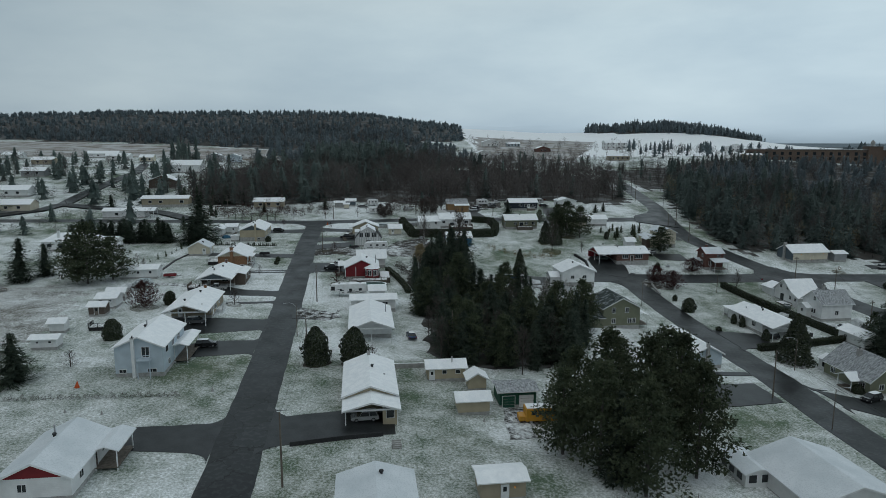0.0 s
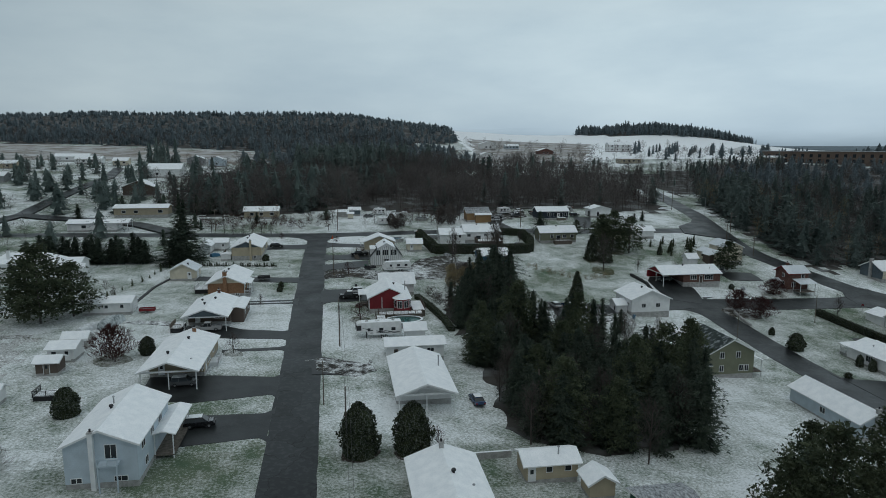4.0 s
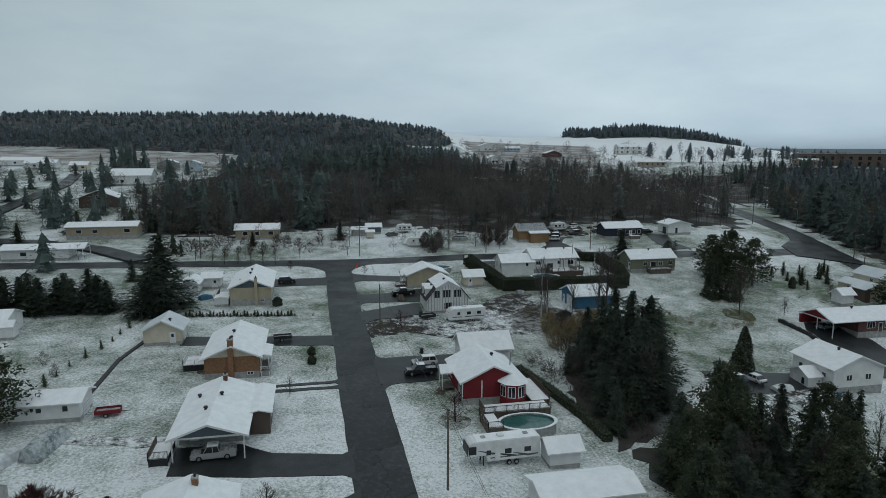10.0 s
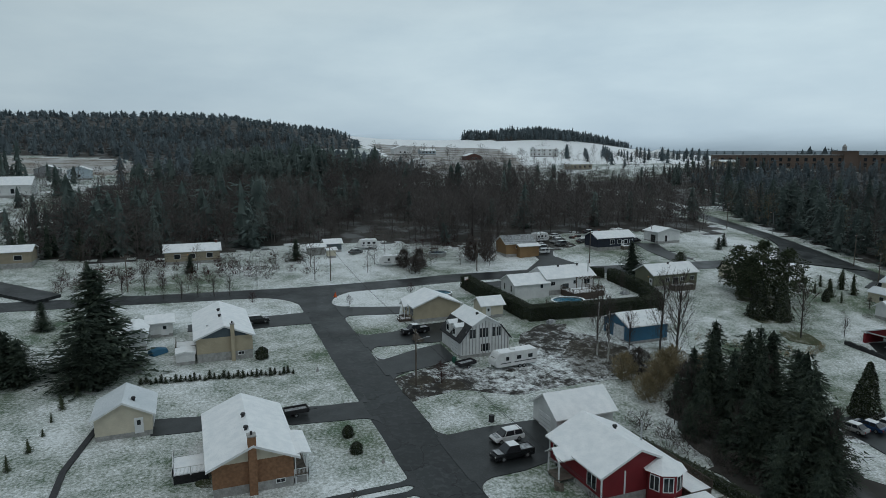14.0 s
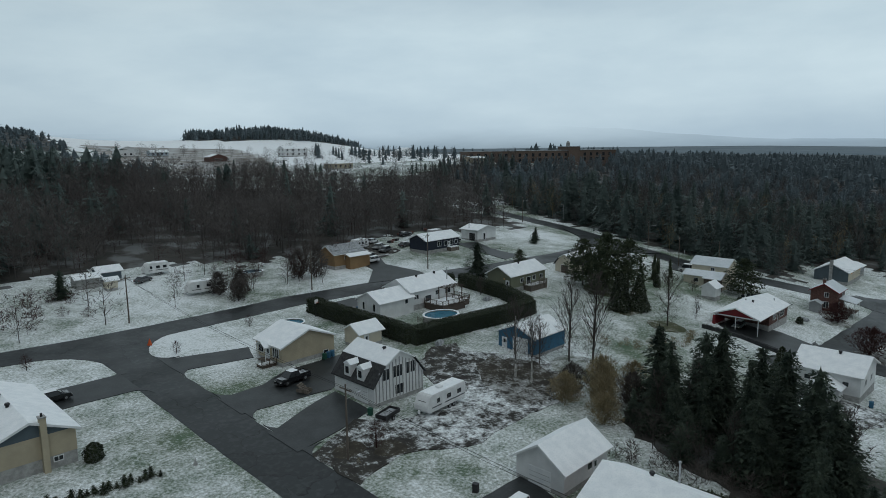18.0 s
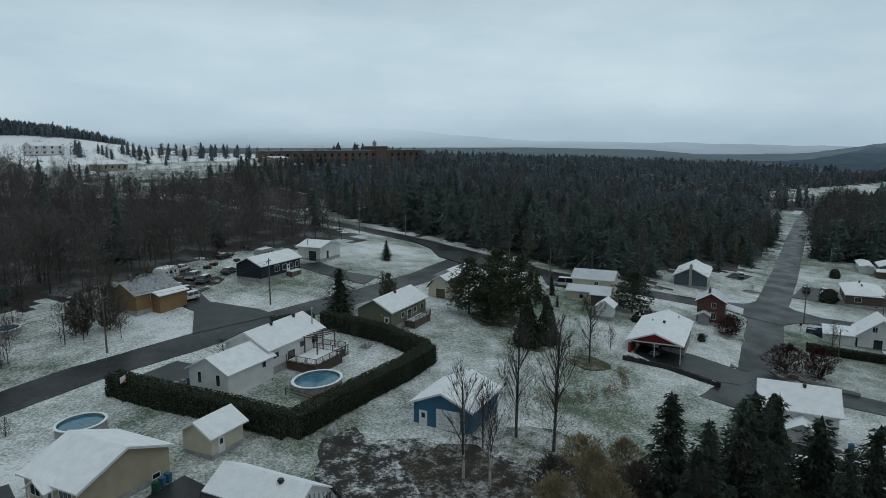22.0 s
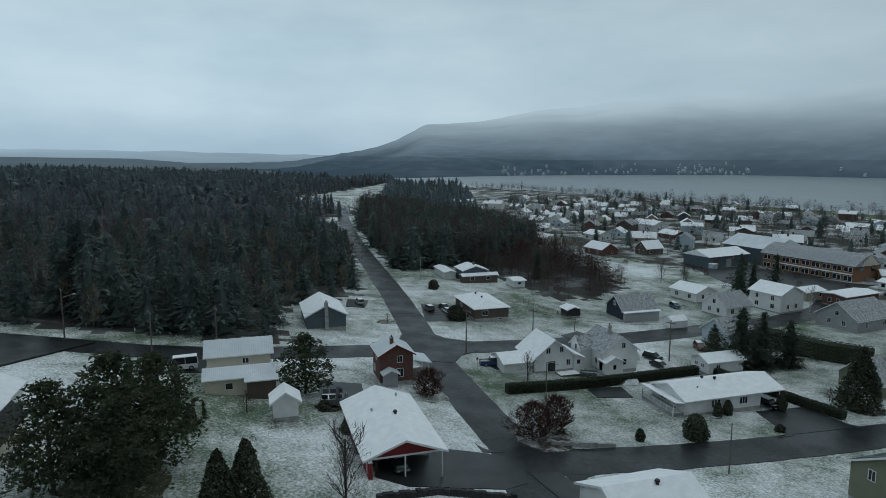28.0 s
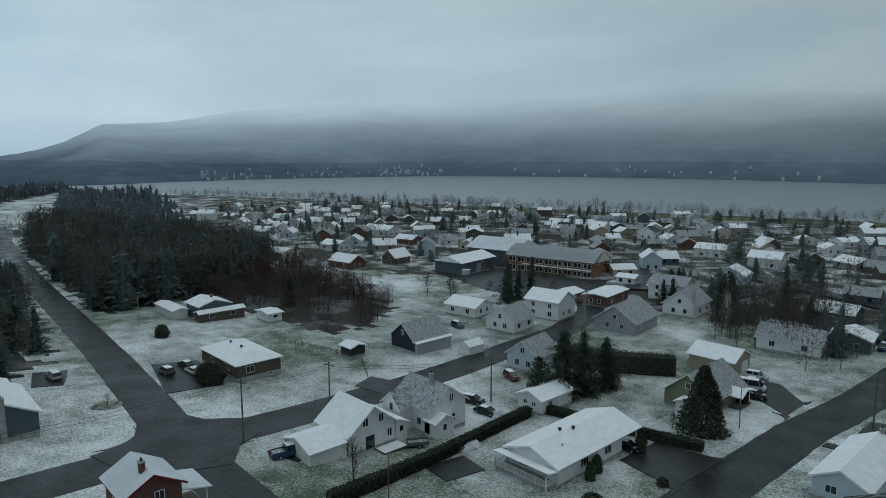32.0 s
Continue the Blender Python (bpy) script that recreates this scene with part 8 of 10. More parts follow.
def car(x, y, rot, kind, body_mat, label, snow=True):
    """A parked vehicle; local x points to its nose."""
    L, Wd, belt, cab = SHAPES[kind]
    ob = thing("pickup_truck" if kind == "pickup" else "van" if kind == "van" else "car", x, y, rot, label, "pickup" if kind == "pickup" else "car", z=H(x, y) + 0.09)
    h = L / 2
    bm = bmesh.new()
    nose = belt - 0.12
    outline = [(-h, 0.45), (-h + 0.1, 0.28), (h - 0.15, 0.28), (h, 0.45), (h, nose - 0.2), (h - 0.12, nose - 0.04), (cab[3][0], belt), (cab[0][0], belt), (-h + 0.06, belt - (0.0 if kind != "sedan" else 0.02)), (-h, belt - 0.15)]
    fs = prism_x(bm, outline, -Wd / 2, Wd / 2)
    bm.transform(Matrix(((0, 1, 0, 0), (1, 0, 0, 0), (0, 0, 1, 0), (0, 0, 0, 1))))
    bmesh.ops.recalc_face_normals(bm, faces=bm.faces)
    bmesh.ops.bevel(bm, geom=bm.edges[:], offset=0.06, segments=2, affect="EDGES")
    part("body", bm, body_mat, ob)
    bm = bmesh.new()
    lo, hi = Wd / 2 - 0.08, Wd / 2 - 0.24
    a = [bm.verts.new((px, s * (lo if i in (0, 3) else hi), pz - (0.02 if i in (0, 3) else 0.05))) for s in (-1, 1) for i, (px, pz) in enumerate(cab)]
    for q in ((0, 1, 2, 3), (7, 6, 5, 4), (0, 4, 5, 1), (1, 5, 6, 2), (2, 6, 7, 3), (3, 7, 4, 0)):
        bm.faces.new([a[i] for i in q])
    bmesh.ops.recalc_face_normals(bm, faces=bm.faces)
    part("glass", bm, M_PANE, ob, "dark tinted windows")
    x0, x1, zt = cab[1][0], cab[2][0], cab[1][1] - 0.06
    rf = part("roof_panel", boxed(x0 - 0.05, x1 + 0.05, -hi - 0.02, hi + 0.02, zt - 0.02, zt + 0.07, bevel=0.03), body_mat, ob)
    for px in (x0 + 0.05, (x0 + x1) / 2, x1):
        for s in (-1, 1):
            q = 0.0 if px == (x0 + x1) / 2 else (-0.22 if px < 0 or px == x0 + 0.05 else 0.45)
            part("pillar", rod(bmesh.new(), (px, s * (hi + 0.005), zt), (px + q, s * (lo + 0.005), belt - 0.02), 0.045, 0.05, 4), body_mat, ob)
    if snow:
        part("snow_cover", boxed(x0, x1, -hi + 0.02, hi - 0.02, zt + 0.07, zt + 0.11, bevel=0.02), M_SNOW, ob)
        part("snow_cover", boxed(cab[3][0] + 0.15, h - 0.3, -Wd / 2 + 0.25, Wd / 2 - 0.25, belt - 0.03, belt + 0.015), M_SNOWTHIN, ob)
    if kind == "pickup":
        part("cargo_bed", boxed(-h + 0.12, cab[0][0] - 0.1, -Wd / 2 + 0.14, Wd / 2 - 0.14, belt - 0.02, belt + 0.02), M_SNOWTHIN if snow else M_BLACK, ob)
        for s in (-1, 1):
            part("bed_rail", boxed(-h + 0.05, cab[0][0], s * (Wd / 2 - 0.1) - 0.05, s * (Wd / 2 - 0.1) + 0.05, belt, belt + 0.16), body_mat, ob)
        part("tailgate", boxed(-h + 0.02, -h + 0.1, -Wd / 2 + 0.1, Wd / 2 - 0.1, belt - 0.05, belt + 0.16), body_mat, ob)
    for wx in (-h * 0.6, h * 0.62):
        for s in (-1, 1):
            wheel(ob, wx, s * (Wd / 2 - 0.1), 0.38 if kind in ("pickup", "van") else 0.33)
    for s in (-1, 1):
        part("headlight", boxed(h - 0.06, h + 0.012, s * (Wd / 2 - 0.3) - 0.16, s * (Wd / 2 - 0.3) + 0.16, nose - 0.3, nose - 0.16), M_HEAD, ob)
        part("tail_light", boxed(-h - 0.012, -h + 0.06, s * (Wd / 2 - 0.2) - 0.1, s * (Wd / 2 - 0.2) + 0.1, belt - 0.35, belt - 0.12), M_TAIL, ob)
    part("bumper", boxed(h - 0.05, h + 0.05, -Wd / 2 + 0.1, Wd / 2 - 0.1, 0.32, 0.48), M_BLACK, ob)
    part("bumper", boxed(-h - 0.05, -h + 0.05, -Wd / 2 + 0.1, Wd / 2 - 0.1, 0.32, 0.48), M_BLACK, ob)
    return ob


for x, y, r, k, m, lab in ((-32.7, 138.3, 5, "suv", P_BLACK, "black hatchback parked on the wet driveway"), (-38.5, 154.5, 3, "suv", P_GREY, "dark grey estate car under the carport"), (-40, 184.8, 183, "pickup", P_SILVER, "silver crew-cab pickup under the carport"), (0.2, 101.6, 183, "suv", P_SILVER, "silver car under the beige carport"),
                           (-7.6, 213.6, 183, "suv", P_WHITE, "white sport-utility car by the garage"), (-9.0, 209.4, 182, "pickup", P_BLACK, "black pickup with snow on its bonnet"), (-33.5, 275.2, 2, "suv", P_BLACK, "black car beside the beige house"), (-5.0, 258.8, 185, "pickup", P_BLACK, "black pickup in the driveway of the beige house"),
                           (65.2, 319, 200, "suv", P_GREY, "dark car with snow in a muddy yard"), (56.3, 316.4, 160, "suv", P_BLACK, "black car parked beside the cabin"), (54.5, 312.2, 175, "suv", P_WHITE, "white car parked beside the cabin"), (58, 319.5, 170, "sedan", P_SILVER, "snowy car in a muddy yard"), (74.5, 320.5, 10, "sedan", P_GREY, "old dark car behind the navy bungalow"),
                           (91, 315.2, 10, "suv", P_BLACK, "black car beside the white garage"), (52, 203.2, 100, "sedan", P_WHITE, "white car on the muddy yard"), (48.5, 203.4, 100, "sedan", P_BLUE, "dark blue car on the muddy yard"), (45, 203.6, 100, "sedan", P_SILVER, "grey car on the muddy yard"), (87.6, 226, 182, "sedan", P_GREEN, "grey-green saloon under the red carport"),
                           (124.5, 254.3, 95, "van", P_WHITE, "white van beside the cream house"), (191, 213.5, 5, "suv", P_SILVER, "grey car beside the slate blue house"), (184, 195.2, 5, "suv", P_GREY, "dark car in the corner driveway"), (181.5, 190.6, 5, "sedan", P_WHITE, "white saloon in the corner driveway"), (186.5, 190.2, 5, "sedan", P_BLACK, "black saloon in the corner driveway"),
                           (135.6, 194.8, 262, "pickup", P_BLUE, "dark blue pickup nosed towards the crossing"), (136.2, 155.6, 200, "suv", P_BLACK, "black car with snow behind the hedge"), (130.8, 157.6, 190, "sedan", P_BLACK, "black saloon with snow behind the hedge"), (141, 139.2, 160, "suv", P_RED, "dark car by the kerb"), (105.6, 151.8, 185, "suv", P_BLACK, "black car under the carport"),
                           (101.5, 112.6, 195, "suv", P_BLACK, "black car with snow beside the house"), (103.8, 108.2, 195, "van", P_WHITE, "white camper van beside the house"), (105, 104.5, 190, "sedan", P_GREY, "grey car in the back drive"), (106, 100.4, 190, "suv", P_WHITE, "white car in the back drive"), (178.8, 118.6, 170, "suv", P_BLUE, "dark blue car by a white house"),
                           (93, 58, 90, "pickup", P_BLUE, "blue pickup by a dark garage"), (127.5, 130, 100, "sedan", P_BLACK, "black car behind the tall hedge"), (11.3, 145, 95, "sedan", P_BLUE, "small blue covered car in the garden")):
    car(x, y, r, k, m, lab)


def trailer(x, y, rot, L, label, fifth=False, mat=None, w=2.5, h=3.0):
    """A caravan; its nose points along local x."""
    mat = mat or M_RVWHITE
    ob = thing("caravan", x, y, rot, label, "caravan", z=H(x, y) + 0.05)
    bm = bmesh.new()
    a, b = -L / 2, L / 2
    if fifth:
        outl = [(a, 0.75), (b - 2.6, 0.75), (b - 2.4, 1.6), (b - 0.2, 1.6), (b, 1.9), (b - 0.15, h - 0.25), (b - 0.6, h), (a, h + 0.05)]
    else:
        outl = [(a + 0.25, 0.55), (b - 0.5, 0.55), (b, 1.0), (b - 0.05, 1.7), (b - 0.75, h - 0.1), (b - 1.1, h), (a + 0.25, h), (a, h - 0.3), (a, 0.8)]
    prism_x(bm, outl, -w / 2, w / 2)
    bm.transform(Matrix(((0, 1, 0, 0), (1, 0, 0, 0), (0, 0, 1, 0), (0, 0, 0, 1))))
    bmesh.ops.recalc_face_normals(bm, faces=bm.faces)
    bmesh.ops.bevel(bm, geom=bm.edges[:], offset=0.08, segments=2, affect="EDGES")
    part("body", bm, mat, ob)
    part("snow_cover", boxed(a + 0.2, b - 1.2, -w / 2 + 0.12, w / 2 - 0.12, h - 0.02, h + 0.07, bevel=0.03), M_SNOW, ob)
    for s in (-1, 1):
        for u, ww in ((-0.32, 0.9), (-0.05, 0.9), (0.22, 0.6)):
            part("window", boxed(u * L - ww / 2, u * L + ww / 2, s * w / 2 - 0.02, s * w / 2 + 0.02, 1.65, 2.3), M_PANE, ob)
        part("door", boxed(0.06 * L, 0.06 * L + 0.7, s * w / 2 - 0.01, s * w / 2 + 0.025, 0.8, 2.55), mat, ob)
        part("stripe", boxed(a + 0.3, b - (3.0 if fifth else 1.0), s * w / 2 - 0.01, s * w / 2 + 0.012, 1.15, 1.3), P_GREY, ob, "grey side stripe")
        for u in (-0.13, -0.03):
            wheel(ob, u * L - 0.4, s * (w / 2 - 0.12), 0.33, 0.22)
    part("front_window", boxed(b - 0.1, b + 0.01, -0.7, 0.7, 1.95, 2.5), M_PANE, ob) if fifth else part("front_window", boxed(b - 0.42, b - 0.3, -0.7, 0.7, 1.75, 2.2), M_PANE, ob)
    part("air_conditioner", boxed(-0.2, 0.7, -0.4, 0.4, h + 0.05, h + 0.34, bevel=0.06), M_WHITE, ob)
    if fifth:
        part("front_cap", boxed(b - 0.55, b + 0.03, -w / 2 + 0.1, w / 2 - 0.1, 1.75, h - 0.45, bevel=0.05), M_BLACK, ob, "black wraparound front cap")
        for sd in (-1, 1):
            for k, (u0, u1, z0) in enumerate(((-4.2, -1.2, 1.1), (-1.6, 1.8, 1.35), (0.6, 3.4, 1.75))):
                bm = bmesh.new()
                prism_x(bm, [(u0, z0), (u1, z0 + 0.62), (u1 + 0.25, z0 + 0.62), (u0 + 1.0, z0 - 0.08)], sd * (w / 2 + 0.004) - 0.012, sd * (w / 2 + 0.004) + 0.012)
                bm.transform(Matrix(((0, 1, 0, 0), (1, 0, 0, 0), (0, 0, 1, 0), (0, 0, 0, 1))))
                bmesh.ops.recalc_face_normals(bm, faces=bm.faces)
                part("swoosh", bm, M_BLACK if k == 1 else P_GREY, ob, "dark swoosh on the side")
            part("cap_side", boxed(b - 1.1, b - 0.1, sd * w / 2 - 0.015, sd * w / 2 + 0.018, 1.9, h - 0.5), M_BLACK, ob)
        for u in (-3.2, 2.6):
            part("roof_vent", boxed(u - 0.3, u + 0.3, -0.3, 0.3, h + 0.05, h + 0.22, bevel=0.04), M_CONC, ob)
        part("landing_leg", boxed(b - 2.3, b - 2.15, -0.8, -0.65, -0.1, 1.6), M_BLACK, ob)
        part("landing_leg", boxed(b - 2.3, b - 2.15, 0.65, 0.8, -0.1, 1.6), M_BLACK, ob)
    else:
        part("drawbar", rod(bmesh.new(), (b - 0.4, 0, 0.55), (b + 1.0, 0, 0.5), 0.06, 0.06, 5), M_BLACK, ob)
        part("gas_bottle", rod(bmesh.new(), (b + 0.3, 0, 0.55), (b + 0.3, 0, 1.05), 0.18, 0.14, 8), M_WHITE, ob)
    return ob


M_RVWHITE = material("white_caravan_skin", (0.62, 0.63, 0.63), (0.74, 0.75, 0.75), 1.0, 0.4, 0.05, fine=(0.5, 0.5, 0.49), fine_scale=5, fine_amount=0.2)
trailer(-3.4, 179.3, 182, 9.8, "large white fifth-wheel caravan with grey swooshes", True, h=3.5)
trailer(5.6, 237.3, 185, 8.6, "white travel caravan on the muddy yard")
trailer(8.5, 315.5, 172, 8.6, "old white caravan with awning in the snow")
trailer(6.5, 338, 175, 6.0, "small old white caravan by the wood")
trailer(62, 326.5, 15, 6.0, "small white caravan in a muddy yard")
trailer(90, 323, 5, 5.5, "old white caravan behind a car", mat=P_SILVER)
trailer(109, 231.2, 260, 4.2, "low camping trailer with a snowy cover", mat=P_GREY, h=1.5)


def bus(x, y, rot):
    ob = thing("school_bus", x, y, rot, "orange-yellow school bus parked under the pines", "bus")
    part("body", boxed(-4.5, 4.5, -1.2, 1.2, 0.6, 2.9, bevel=0.12), P_YELLOW, ob)
    part("bonnet", boxed(4.4, 5.6, -1.0, 1.0, 0.6, 1.6, bevel=0.12), P_YELLOW, ob)
    for s in (-1, 1):
        for i in range(7):
            part("window", boxed(-4.0 + i * 1.1, -3.1 + i * 1.1, s * 1.2 - 0.02, s * 1.2 + 0.02, 1.8, 2.5), M_PANE, ob)
        for wx in (-2.8, 3.6):
            wheel(ob, wx, s * 1.05, 0.48, 0.28)
    part("snow_cover", boxed(-4.3, 4.3, -1.05, 1.05, 2.9, 2.97), M_SNOW, ob)


bus(31.5, 101.5, 178)


# ------------------------------------------------------------------ pools
def pool(x, y, rx, ry, h, water, label, snowy=False):
    ob = thing("swimming_pool", x, y, 0, label, "pool")
    n = 28
    ring = [(math.cos(2 * math.pi * i / n), math.sin(2 * math.pi * i / n)) for i in range(n)]

    def band(r0, r1, z0, z1):
        bm = bmesh.new()
        loops = [[bm.verts.new((rx * c * r, ry * s * r, z)) for c, s in ring] for r, z in ((r0, z0), (r0, z1), (r1, z1), (r1, z0))]
        for k in range(4):
            A, B = loops[k], loops[(k + 1) % 4]
            for i in range(n):
                bm.faces.new((A[i], A[(i + 1) % n], B[(i + 1) % n], B[i]))
        bmesh.ops.recalc_face_normals(bm, faces=bm.faces)
        return bm
    part("pool_wall", band(0.96, 1.0, -0.5, h), M_CONC, ob)
    part("rim", band(0.93, 1.05, h, h + 0.07), M_SNOW, ob, "snowy top rim")
    bm = bmesh.new()
    bm.faces.new([bm.verts.new((rx * c * 0.965, ry * s * 0.965, h - 0.22)) for c, s in ring])
    part("water", bm, water, ob)
    return ob


pool(3.0, 187.6, 4.3, 2.9, 1.3, M_POOLWATER, "oval above-ground pool with green water")
pool(34.6, 265.8, 3.9, 3.3, 1.3, M_POOLBLUE, "round above-ground pool with blue water")
pool(9.2, 281.8, 2.9, 2.6, 1.2, M_POOLBLUE, "covered blue pool beside the beige house")
pool(24, 322, 2.8, 2.4, 1.1, M_POOLBLUE, "small round pool in the snow")
deck(-2.6, 7.8, 190.8, 193.9, 1.35, "sw", "snowy pool deck with dark railing beside the red house", M_WOOD, M_BROWN)
deck(-3.4, -1.2, 185.6, 190.6, 1.35, "wsn", "pool steps deck with dark railing", M_WOOD, M_BROWN)
deck(5.8, 8.8, 193.9, 203.5, 1.3, "e", "side deck of the red house with railing", M_WOOD, M_BROWN)
deck(37.6, 44.5, 268.2, 273.8, 1.5, "sew", "dark brown pool deck with snowy boards", M_BROWN)
deck(44.6, 47.2, 269.4, 274, 1.2, "e", "dark brown landing with pergola", M_BROWN)
pg = thing("pergola", 44.2, 272.3, 0, "dark wooden pergola on the deck", "pergola")
for x in (-2.4, 2.4):
    for y in (-1.2, 1.2):
        part("post", boxed(x - 0.08, x + 0.08, y - 0.08, y + 0.08, 1.2, 4.0), M_BROWN, pg)
for i in range(7):
    part("rafter", boxed(-2.6 + i * 0.87 - 0.05, -2.6 + i * 0.87 + 0.05, -1.6, 1.6, 4.0, 4.15), M_BROWN, pg)
tr = thing("lattice_screen", 43.6, 267.4, 0, "dark wooden lattice screen by the pool", "screen")
part("frame_rail", boxed(-1.6, 1.6, -0.05, 0.05, 3.0, 3.12), M_BROWN, tr)
part("frame_rail", boxed(-1.6, 1.6, -0.05, 0.05, 1.5, 1.62), M_BROWN, tr)
for i in range(9):
    part("slat", boxed(-1.6 + i * 0.39, -1.54 + i * 0.39, -0.03, 0.03, 1.5, 3.0), M_BROWN, tr)
for i in range(3):
    part("slat", boxed(-1.6, 1.6, -0.04, 0.04, 1.9 + i * 0.35, 1.95 + i * 0.35), M_BROWN, tr)


# ------------------------------------------------------------------ poles and wires
def utility_pole(x, y, rot, h, label="grey wooden power pole with a crossarm", arm=True, box_=False, lamp=False):
    ob = thing("utility_pole", x, y, rot, label, "pole")
    part("pole", rod(bmesh.new(), (0, 0, -0.8), (0, 0, h), 0.16, 0.10, 9), M_POLE, ob)
    if arm:
        part("crossarm", boxed(-1.1, 1.1, -0.06, 0.06, h - 0.7, h - 0.55), M_POLE, ob)
        for k in (-1.0, -0.4, 0.4, 1.0):
            part("insulator", rod(bmesh.new(), (k, 0, h - 0.55), (k, 0, h - 0.33), 0.05, 0.035, 6), M_CONC, ob)
    if box_:
        part("transformer", rod(bmesh.new(), (0.42, 0, h - 2.3), (0.42, 0, h - 1.4), 0.27, 0.27, 10), M_STEEL, ob)
    if lamp:
        part("lamp_arm", rod(bmesh.new(), (0, 0, h - 1.9), (0, -1.8, h - 1.5), 0.035, 0.03, 5), M_STEEL, ob)
        part("lamp_head", boxed(-0.12, 0.12, -2.3, -1.75, h - 1.56, h - 1.42, bevel=0.03), M_STEEL, ob)
    return ob


POLES = {"a": (-10.8, 81.9, 10.5), "b": (-11.0, 128, 10), "c": (-11.8, 173.5, 10), "d": (-13.4, 234, 9.5), "e": (-12.1, 305.2, 9.5), "f": (27.8, 301.5, 9.5), "g": (61.5, 297.2, 9.5), "h": (145, 330, 10), "i": (140.5, 275, 10), "j": (129, 259.2, 9), "k": (144.5, 197.7, 10), "l": (134.4, 152.5, 9.5), "m": (133.2, 249, 9.5),
         "n": (81.1, 114.3, 10), "o": (81.5, 60, 10), "p": (146, 181, 10), "q": (152, 352, 10), "r": (19.7, 137.2, 9), "s": (-60, 309, 9)}
for k, (x, y, h) in POLES.items():
    utility_pole(x, y, 90 if k in "abcd" else 20, h, arm=k not in "ran", box_=k in "ch", lamp=k in "cdhi")


def street_lamp(x, y, rot, h, lit, label):
    ob = thing("street_lamp", x, y, rot, label, "street lamp")
    part("pole", rod(bmesh.new(), (0, 0, -0.5), (0, 0, h), 0.10, 0.07, 8), M_POLE if not lit else M_STEEL, ob)
    bm = bmesh.new()
    pts = [(0, 0, h - 0.6), (0.7, 0, h + 0.1), (1.5, 0, h + 0.35), (2.3, 0, h + 0.3)]
    for p, q in zip(pts, pts[1:]):
        rod(bm, p, q, 0.035, 0.035, 6)
    part("arm", bm, M_STEEL, ob)
    hd = part("lamp_head", boxed(2.2, 2.8, -0.12, 0.12, h + 0.2, h + 0.34, bevel=0.03), M_STEEL, ob)
    part("lens", boxed(2.3, 2.75, -0.09, 0.09, h + 0.15, h + 0.2), M_LAMP if lit else M_CONC, hd)


street_lamp(82.8, 180, 40, 7.5, False, "street lamp with curved steel arm")
street_lamp(114, 193, 200, 7.5, False, "street lamp with curved steel arm")
street_lamp(231.7, 185, 200, 8, True, "lit street lamp beside the long road")
street_lamp(-14.5, 145, 180, 7.5, False, "street lamp with curved steel arm")
street_lamp(83, 100, 0, 7.5, False, "street lamp with curved steel arm")
street_lamp(97, 130, 180, 7.5, False, "street lamp with curved steel arm")
street_lamp(155, 318, 200, 8, True, "lit street lamp beside the wood")
street_lamp(148, -84, 0, 8, True, "lit street lamp in the lower town")


def wire(a, b, sag, drop=0.4, off=0.0):
    (xa, ya, ha), (xb, yb, hb) = POLES[a], POLES[b]
    p, q = Vector((xa + off, ya, H(xa, ya) + ha - drop)), Vector((xb + off, yb, H(xb, yb) + hb - drop))
    bm = bmesh.new()
    pts = [p.lerp(q, i / 14) - Vector((0, 0, sag * 4 * (i / 14) * (1 - i / 14))) for i in range(15)]
    side = (q - p).cross(Vector((0, 0, 1))).normalized() * 0.02
    rings = [[bm.verts.new(c + o) for o in (side, -side, Vector((0, 0, 0.035)))] for c in pts]
    for u, v in zip(rings, rings[1:]):
        for k in range(3):
            bm.faces.new((u[k], u[(k + 1) % 3], v[(k + 1) % 3], v[k]))
    tagged(bm_obj("power_line", bm, M_BLACK), "thin black overhead power line", "power line")


for a, b in (("a", "b"), ("b", "c"), ("c", "d"), ("d", "e"), ("e", "f"), ("f", "g"), ("h", "i"), ("i", "m"), ("m", "j"), ("m", "k"), ("k", "p"), ("p", "l"), ("n", "o"), ("q", "h"), ("s", "e")):
    wire(a, b, 1.0)
    wire(a, b, 1.2, 0.9, 0.5)


# ------------------------------------------------------------------ fences, walls and garden things
def wall_line(path, h, w, mat, label, name="garden_wall", category="wall", pieces=0.0, cap=True):
    ob = thing(name, path[0][0], path[0][1], 0, label, category, z=0)
    ob.matrix_world = Matrix.Identity(4)
    pts = stepped(path, pieces or 3.0)
    rng = random.Random(len(pts))
    for p, q in zip(pts, pts[1:]):
        p, q = Vector(p), Vector(q)
        d = (q - p).normalized()
        n = Vector((-d.y, d.x)) * w / 2
        g = d * (0.02 if pieces else 0)
        hh = h * (1 + (rng.uniform(-0.15, 0.15) if pieces else 0))
        bm = bmesh.new()
        fs = prism_z(bm, [tuple(p + g + n), tuple(q - g + n), tuple(q - g - n), tuple(p + g - n)], 0, 1)
        for v in bm.verts:
            v.co.z = H(v.co.x, v.co.y) + (hh if v.co.z > 0.5 else -0.4)
        part("stone" if pieces else "wall_section", bm, mat, ob)
        if not cap:
            continue
        bm = bmesh.new()
        prism_z(bm, [tuple(p + g + n * 0.9), tuple(q - g + n * 0.9), tuple(q - g - n * 0.9), tuple(p + g - n * 0.9)], 0, 1)
        for v in bm.verts:
            v.co.z = H(v.co.x, v.co.y) + hh + (0.06 if v.co.z > 0.5 else 0.0)
        part("snow_cap", bm, M_SNOW, ob)
    return ob


